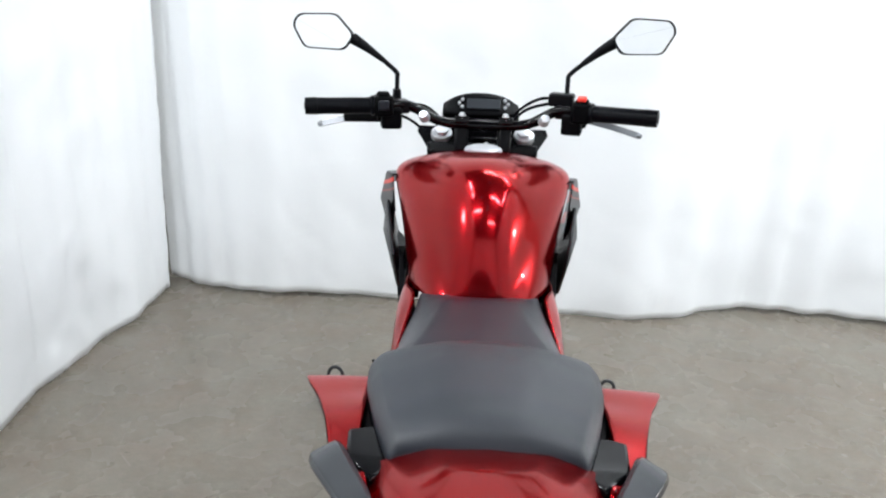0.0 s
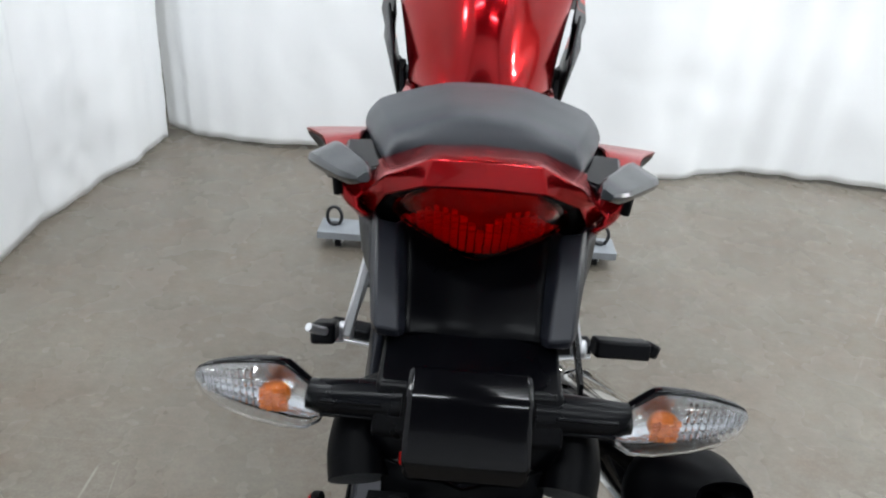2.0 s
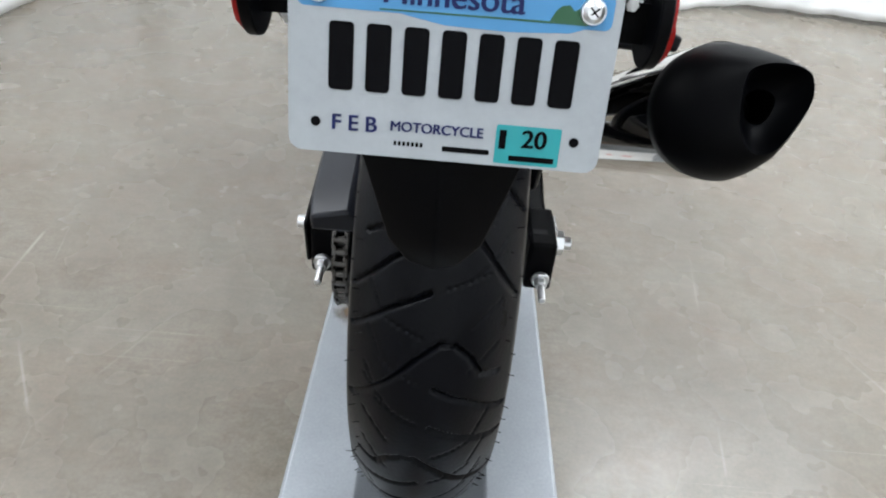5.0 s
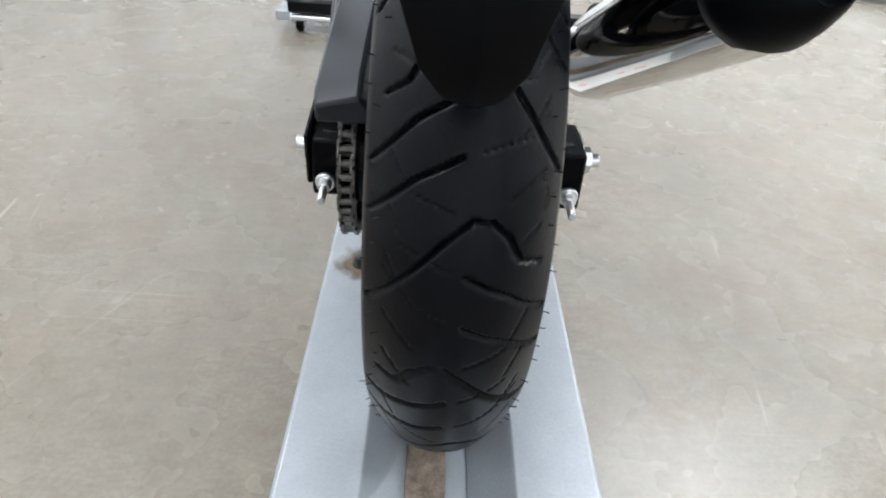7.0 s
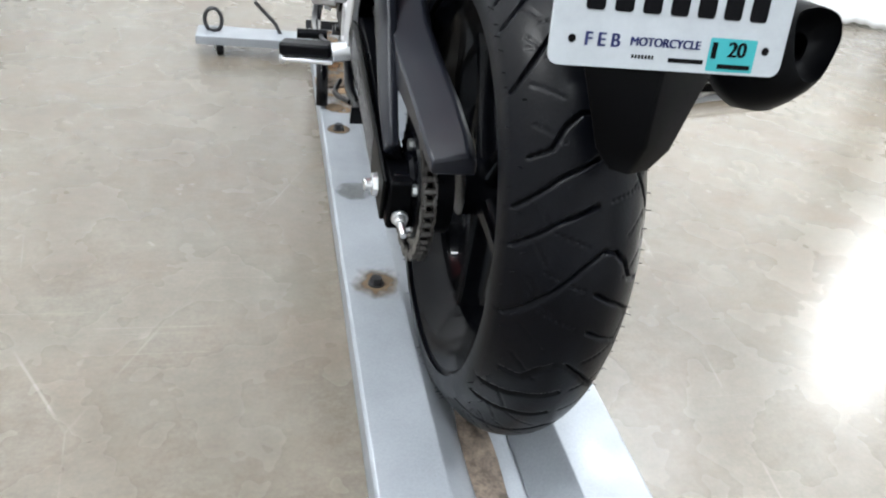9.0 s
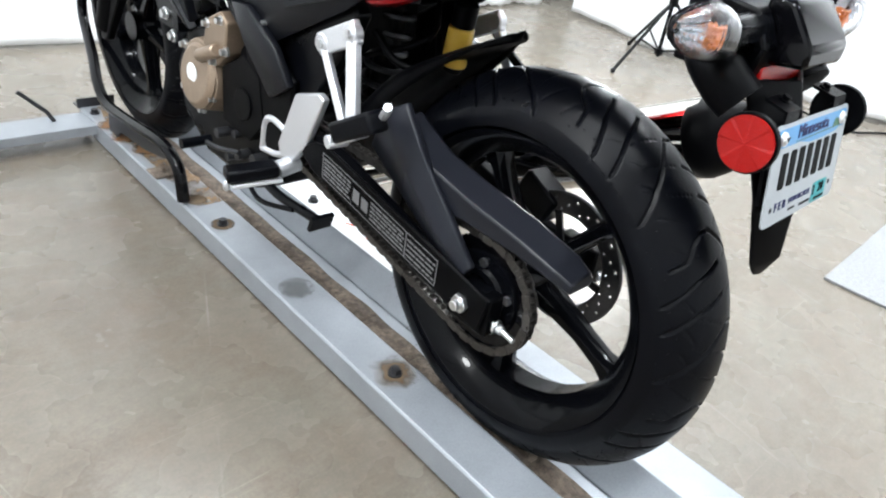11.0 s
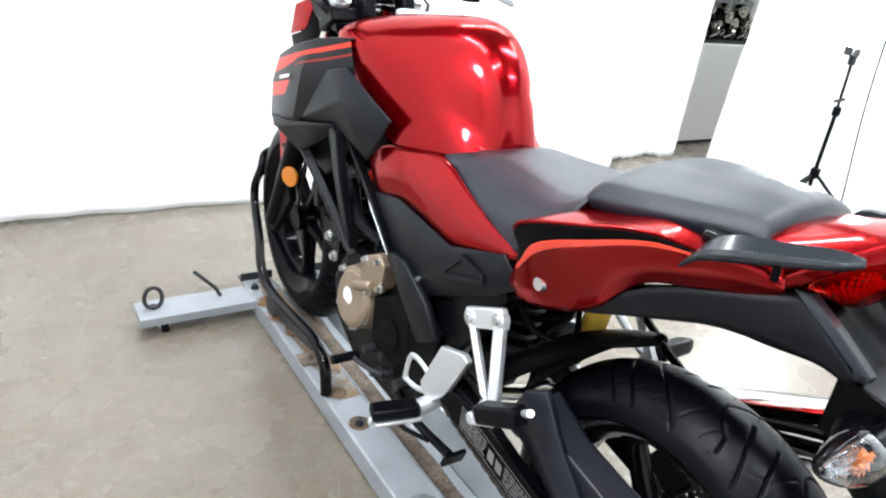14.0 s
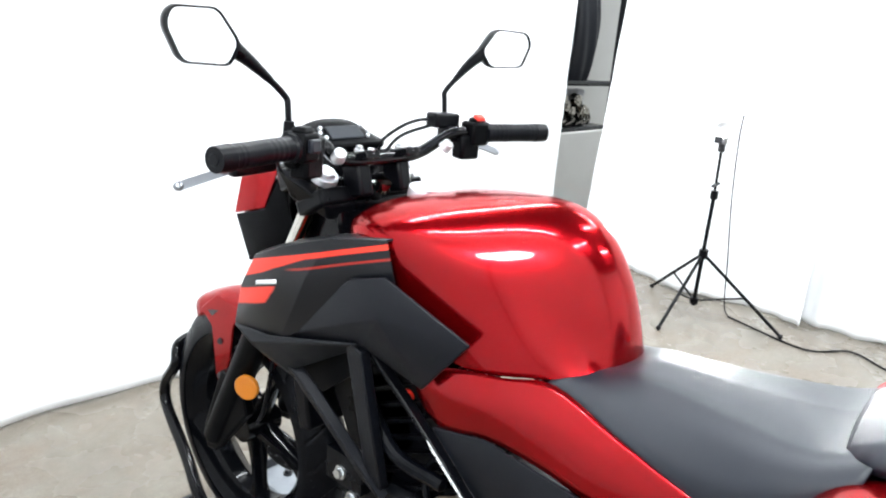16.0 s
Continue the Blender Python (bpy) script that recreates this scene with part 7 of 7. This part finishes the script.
STAIN = stain_material("brown rust stain", (0.120, 0.082, 0.048), 38)
SMUDGE = stain_material("dark smudge", (0.10, 0.10, 0.095), 60, 0.5)
RUSTY = stain_material("orange rust stain", (0.21, 0.105, 0.042), 46)
for mat, x, y, r in ((STAIN, -0.112, 0.150, 0.050), (SMUDGE, -0.121, 0.448, 0.036), (STAIN, -0.128, 0.86, 0.024), (SMUDGE, -0.12, 1.02, 0.04), (RUSTY, -0.132, 1.255, 0.050), (RUSTY, -0.118, 1.165, 0.034), (RUSTY, -0.136, 1.345, 0.036), (STAIN, -0.128, 0.735, 0.026)):
    b = B()
    bmesh.ops.create_circle(b, cap_ends=True, segments=24, radius=r)
    st = part("stain", b, mat, dolly, "brown rust stain" if mat == STAIN else "dark smudge")
    st.matrix_parent_inverse = Matrix.Translation((-dolly.location.x, -dolly.location.y, -dolly.location.z))
    st.location = (x, y, TOP + 0.0012)
b = B()
rim_l, rim_r = [], []
for i in range(26):
    y0 = 0.83 + 0.026 * i
    w = 0.036 + 0.012 * noise.noise(Vector((i * 0.7, 3, 0)))
    if i > 22:
        w *= 0.5
    x0 = -0.108 + 0.01 * noise.noise(Vector((i * 0.9, 8, 0)))
    rim_l.append(b.verts.new((x0 - w / 1.2, y0, TOP + 0.0008)))
    rim_r.append(b.verts.new((x0 + w / 1.2, y0, TOP + 0.0008)))
for i in range(25):
    b.faces.new((rim_l[i], rim_r[i], rim_r[i + 1], rim_l[i + 1]))
part("rust_patch", b, patchy_rust(), dolly, "brown rusted patch on the flange")

# wheel chock: bent tubes both sides joined over the front, foot plates
for s in (-1, 1):
    b = B()
    tube(b, [(s * 0.158, 0.862, 0.072), (s * 0.158, 0.869, 0.118), (s * 0.158, 0.885, 0.150), (s * 0.158, 0.930, 0.170), (s * 0.158, 1.00, 0.172), (s * 0.157, 1.124, 0.157), (s * 0.150, 1.310, 0.138), (s * 0.140, 1.40, 0.165), (s * 0.112, 1.50, 0.205), (s * 0.075, 1.655, 0.262), (s * 0.068, 1.67, 0.32), (s * 0.066, 1.62, 0.39), (s * 0.05, 1.635, 0.43), (0, 1.65, 0.44)], 0.0140, seg=14, n=60)
    hoop = part("chock_tube", b, GLOSS, dolly, "bent black tube of the wheel chock")
    b = B()
    prism(b, [(0.905, 0.150), (0.960, 0.166), (1.124, 0.152), (1.300, 0.134), (1.300, 0.070), (1.255, 0.070), (1.225, 0.095), (1.060, 0.112), (0.955, 0.135)], 0.150, 0.155, s)
    part("web_plate", b, DARKSTEEL, hoop, "dark steel web under the bent tube", bevel=0.001)
    b = B()
    box(b, (s * 0.128, 1.02, TOP + 0.004), (0.075, 0.055, 0.006))
    bolt(b, (s * 0.135, 1.022, TOP + 0.007), (0, 0, 1), 0.008, 0.010)
    part("foot_plate", b, RUST, hoop, bevel=0.002)
b = B()
for k, (y, w) in enumerate(((0.52, 0.03), (0.56, 0.02), (0.60, 0.025), (0.36, 0.03), (0.41, 0.02))):
    box(b, (0.118 + 0.006 * (k % 2), y, TOP + 0.0006), (0.006, w, 0.0006), (0, 0, 20))
part("red_marks", b, material("red marker", (0.65, 0.12, 0.08), 0.6), dolly, "faint red marker strokes")
# thin white sheet laid on the flange in place of the lamp's glare
b = B()
box(b, (0.119, 0.60, TOP + 0.0003), (0.080, 0.62, 0.0004))
part("glare_patch", b, WHITELABEL, dolly, "white patch on the flange standing for lamp glare")

dolly.location.x = DX
# grey mat on the floor
b = B()
box(b, (1.14 + 0.30, -0.13 - 0.25, 0.004), (0.60, 0.50, 0.008), (0, 0, 2))
mat_ob = tagged(mesh_object("floor_mat", b, material("grey ribbed rubber", (0.24, 0.245, 0.25), 0.7, grain=0.2, grain_scale=120, bump=0.5, bump_scale=140), bevel=0.002), "thin grey ribbed mat lying on the concrete floor", "mat")
# ---------------------------------------------------------------- light stand with an added lamp head
stand = thing("light_stand", 2.44, 1.232, 0, "black folding tripod light stand on the concrete floor", "light stand")
b = B()
cyl(b, (2.44, 1.232, 0.06), (2.44, 1.232, 0.62), 0.0095, seg=14)
cyl(b, (2.44, 1.232, 0.60), (2.42, 1.232, 0.84), 0.0065, seg=14)
cyl(b, (2.44, 1.232, 0.595), (2.44, 1.232, 0.635), 0.018, seg=14)
col = part("column", b, SATIN, stand, "black telescopic column")
hub0, hub1 = Vector((2.447, 1.233, 0.325)), Vector((2.44, 1.232, 0.085))
for fx, fy in ((2.690, 1.554), (2.130, 1.265), (2.50, 0.83)):
    foot = Vector((fx, fy, 0.012))
    b = B()
    tube(b, [hub0, hub0 + (foot - hub0) * 1.0], 0.008, seg=10)
    ellipsoid(b, foot, (0.012, 0.012, 0.012), 10, 8)
    leg = part("leg", b, SATIN, stand, "black tubular leg")
    b = B()
    tube(b, [hub1, hub0 + (foot - hub0) * 0.55], 0.005, seg=8)
    part("brace", b, SATIN, leg)
b = B()
cyl(b, (2.447, 1.233, 0.30), (2.447, 1.233, 0.345), 0.022, seg=14)
part("hub", b, SATIN, stand)
b = B()
cyl(b, (2.44, 1.232, 0.07), (2.44, 1.232, 0.10), 0.020, seg=14)
part("hub", b, SATIN, stand)
b = B()
cyl(b, (2.40, 1.235, 0.66), (2.455, 1.225, 0.67), 0.007, seg=10)
part("clamp_knob", b, DARKSTEEL, stand)
b = B()
cyl(b, (2.42, 1.232, 0.82), (2.415, 1.232, 0.86), 0.016, seg=12)
box(b, (2.40, 1.235, 0.875), (0.075, 0.035, 0.035), (0, 8, 0))
part("clamp", b, DARKSTEEL, stand, "dark clamp head", bevel=0.004)


# shade added to hold the lamp; the stand itself ends in the clamp
b = B()
back = look((2.400, 1.234, 0.92), (0.0, 0.45, 0.75))
rings = [[b.verts.new(back @ Vector((r * math.cos(a), r * math.sin(a), z))) for a in (2 * math.pi * i / 32 for i in range(32))] for r, z in ((0.038, 0.0), (0.030, 0.02), (0.012, 0.03))]
for p, q in zip(rings, rings[1:]):
    for i in range(32):
        b.faces.new((p[i], p[(i + 1) % 32], q[(i + 1) % 32], q[i]))
part("lamp_shade", b, LAMPWHITE, stand, "small white shade added round the inferred lamp", thick=0.002)

side = thing("light_stand", -1.25, 0.25, 0, "black stand with a round white lamp beside the curtain", "light stand", "light stands")
b = B()
cyl(b, (-1.26, 0.25, 0.0), (-1.26, 0.25, 1.55), 0.011, seg=12)
part("column", b, SATIN, side)
for k in range(3):
    a = radians(120 * k + 40)
    b = B()
    tube(b, [(-1.26, 0.25, 0.30), (-1.26 + 0.06 * math.cos(a), 0.25 + 0.22 * math.sin(a), 0.01)], 0.008, seg=8)
    part("leg", b, SATIN, side)
b = B()
back = look((-1.22, 0.25, 1.55), (0.0, 0.45, 0.75))
rings = [[b.verts.new(back @ Vector((r * math.cos(a), r * math.sin(a), z))) for a in (2 * math.pi * i / 32 for i in range(32))] for r, z in ((0.125, 0.0), (0.09, 0.05), (0.02, 0.07))]
for p, q in zip(rings, rings[1:]):
    for i in range(32):
        b.faces.new((p[i], p[(i + 1) % 32], q[(i + 1) % 32], q[i]))
part("lamp_shade", b, LAMPWHITE, side, "white round lamp shade", thick=0.002)


def cable(name, pts, r, label):
    b = B()
    tube(b, pts, r, seg=8, n=60)
    return tagged(mesh_object(name, b, RUBBER), label, "cable", kind="")


cable("hanging_cable", [(2.65, 1.235, 0.98), (2.65, 1.235, 0.86), (2.65, 1.215, 0.58), (2.65, 1.175, 0.26), (2.64, 1.14, 0.02), (2.55, 1.05, 0.006)], 0.0035, "thin dark power cable hanging beside the light stand")
cable("floor_cable", [(2.58, 1.1, 0.006), (2.45, 0.72, 0.006), (2.6, 0.55, 0.006), (2.5, 0.35, 0.006), (2.75, 0.2, 0.006)], 0.0045, "thin dark power cable lying on concrete floor")

# ---------------------------------------------------------------- beyond the gap in the curtains
b = B()
box(b, (3.45, 2.62, 0.335), (1.5, 0.05, 0.67))
tagged(mesh_object("partition", b, WALLPAINT, bevel=0.004), "low off-white painted partition board behind the curtains", "partition", kind="structure")
b = B()
box(b, (3.45, 2.592, 0.012), (1.5, 0.006, 0.02))
tagged(mesh_object("baseboard", b, DARKSTEEL), "thin dark strip along the partition foot", "baseboard", kind="structure")
shelf = thing("parts_rack", 3.45, 3.0, 0, "dark steel rack holding engines and black bags", "rack")
for z in (0.66, 0.995):
    b = B()
    box(b, (3.45, 3.0, z), (1.6, 0.50, 0.016))
    part("shelf_board", b, DARKSTEEL, shelf, bevel=0.003)
    b = B()
    tube(b, [(2.66, 2.735, z), (4.24, 2.735, z)], 0.020, seg=14)
    part("shelf_rail", b, RAILGREY, shelf, "grey tubular shelf edge")
# black sheet added so that the space behind the rack stays dark
b = B()
box(b, (3.45, 3.27, 1.1), (1.6, 0.03, 2.2))
part("dark_rack_backing", b, BLACK, shelf, "matt black sheet added to darken the space behind the rack")
for x in (2.66, 4.24):
    for y in (2.76, 3.23):
        b = B()
        box(b, (x, y, 1.1), (0.045, 0.045, 2.2))
        part("post", b, DARKSTEEL, shelf)


def spare_engine(x, y, z, seed):
    rnd = random.Random(seed)
    t = thing("spare_engine", x, y, z, "polished chrome motorcycle engine on a dark rack", "engine", "spare engines")
    b = B()
    box(b, (x, y, z + 0.045), (0.26, 0.20, 0.09))
    for k in range(6):
        px, pz = x + rnd.uniform(-0.11, 0.11), z + rnd.uniform(0.07, 0.19)
        cyl(b, (px, y - 0.08, pz), (px, y + 0.09, pz), rnd.uniform(0.03, 0.05), seg=20)
    part("crankcase", b, GLOSS, t, bevel=0.006)
    for k in range(6):
        b = B()
        cx, cz, r = x - 0.11 + 0.044 * k + rnd.uniform(-0.01, 0.01), z + 0.07 + 0.16 * rnd.random(), rnd.uniform(0.03, 0.055)
        cyl(b, (cx, y - 0.07, cz), (cx, y - 0.125, cz), r, r * 0.82, seg=28)
        cyl(b, (cx, y - 0.125, cz), (cx, y - 0.132, cz), r * 0.45, seg=20)
        part("cover", b, CHROME, t, bevel=0.005)
    for k in range(3):
        b = B()
        cx = x - 0.10 + 0.10 * k
        cyl(b, (cx, y - 0.02, z + 0.13), (cx + 0.02, y - 0.03, z + 0.27), 0.04, 0.036, seg=24)
        for j in range(5):
            cyl(b, (cx + 0.003 * j, y - 0.022, z + 0.15 + 0.024 * j), (cx + 0.003 * j, y - 0.022, z + 0.156 + 0.024 * j), 0.055, seg=24)
        part("finned_cylinder", b, ALU, t, "bare finned cylinder")
    for k in range(4):
        b = B()
        x0 = x - 0.12 + 0.075 * k
        tube(b, [(x0, y - 0.13, z + 0.02), (x0 + rnd.uniform(-0.05, 0.05), y - 0.15, z + 0.06), (x0 + 0.06, y - 0.10, z + 0.11)], 0.012, seg=10, n=12)
        part("pipe", b, CHROME, t)


for k, x in enumerate((2.94, 3.24, 3.54, 3.84)):
    spare_engine(x, 2.92, 0.669, 3 + k)


def bag(x, y, z, seed):
    """A soft standing bag with long slanting folds."""
    rnd = random.Random(seed)
    b = B()
    n = 44
    folds = [(rnd.uniform(0, 6.28), rnd.uniform(0.5, 1.4), rnd.choice((5, 7, 9, 11)), rnd.uniform(0.02, 0.05)) for _ in range(5)]
    rows = []
    for k in range(15):
        f = k / 14
        w = math.sin(math.pi * (0.14 + 0.72 * f)) ** 0.35
        row = []
        for a in np.linspace(0, 2 * math.pi, n + 1):
            r = w * (1 + sum(g * math.sin(m * a + ph + sl * 3 * f) for ph, sl, m, g in folds))
            row.append((x + 0.19 * r * math.cos(a), y + 0.17 * r * math.sin(a), z + 0.66 * f))
        rows.append(row)
    skin(b, rows, 40, 88)
    return tagged(mesh_object("black_bag", b, BAGVINYL, sharp=180), "soft creased dark grey bag standing on a dark rack", "bag", "black bags")


for k, x in enumerate((2.92, 3.24, 3.56, 3.90)):
    bag(x, 2.965, 1.006, k)
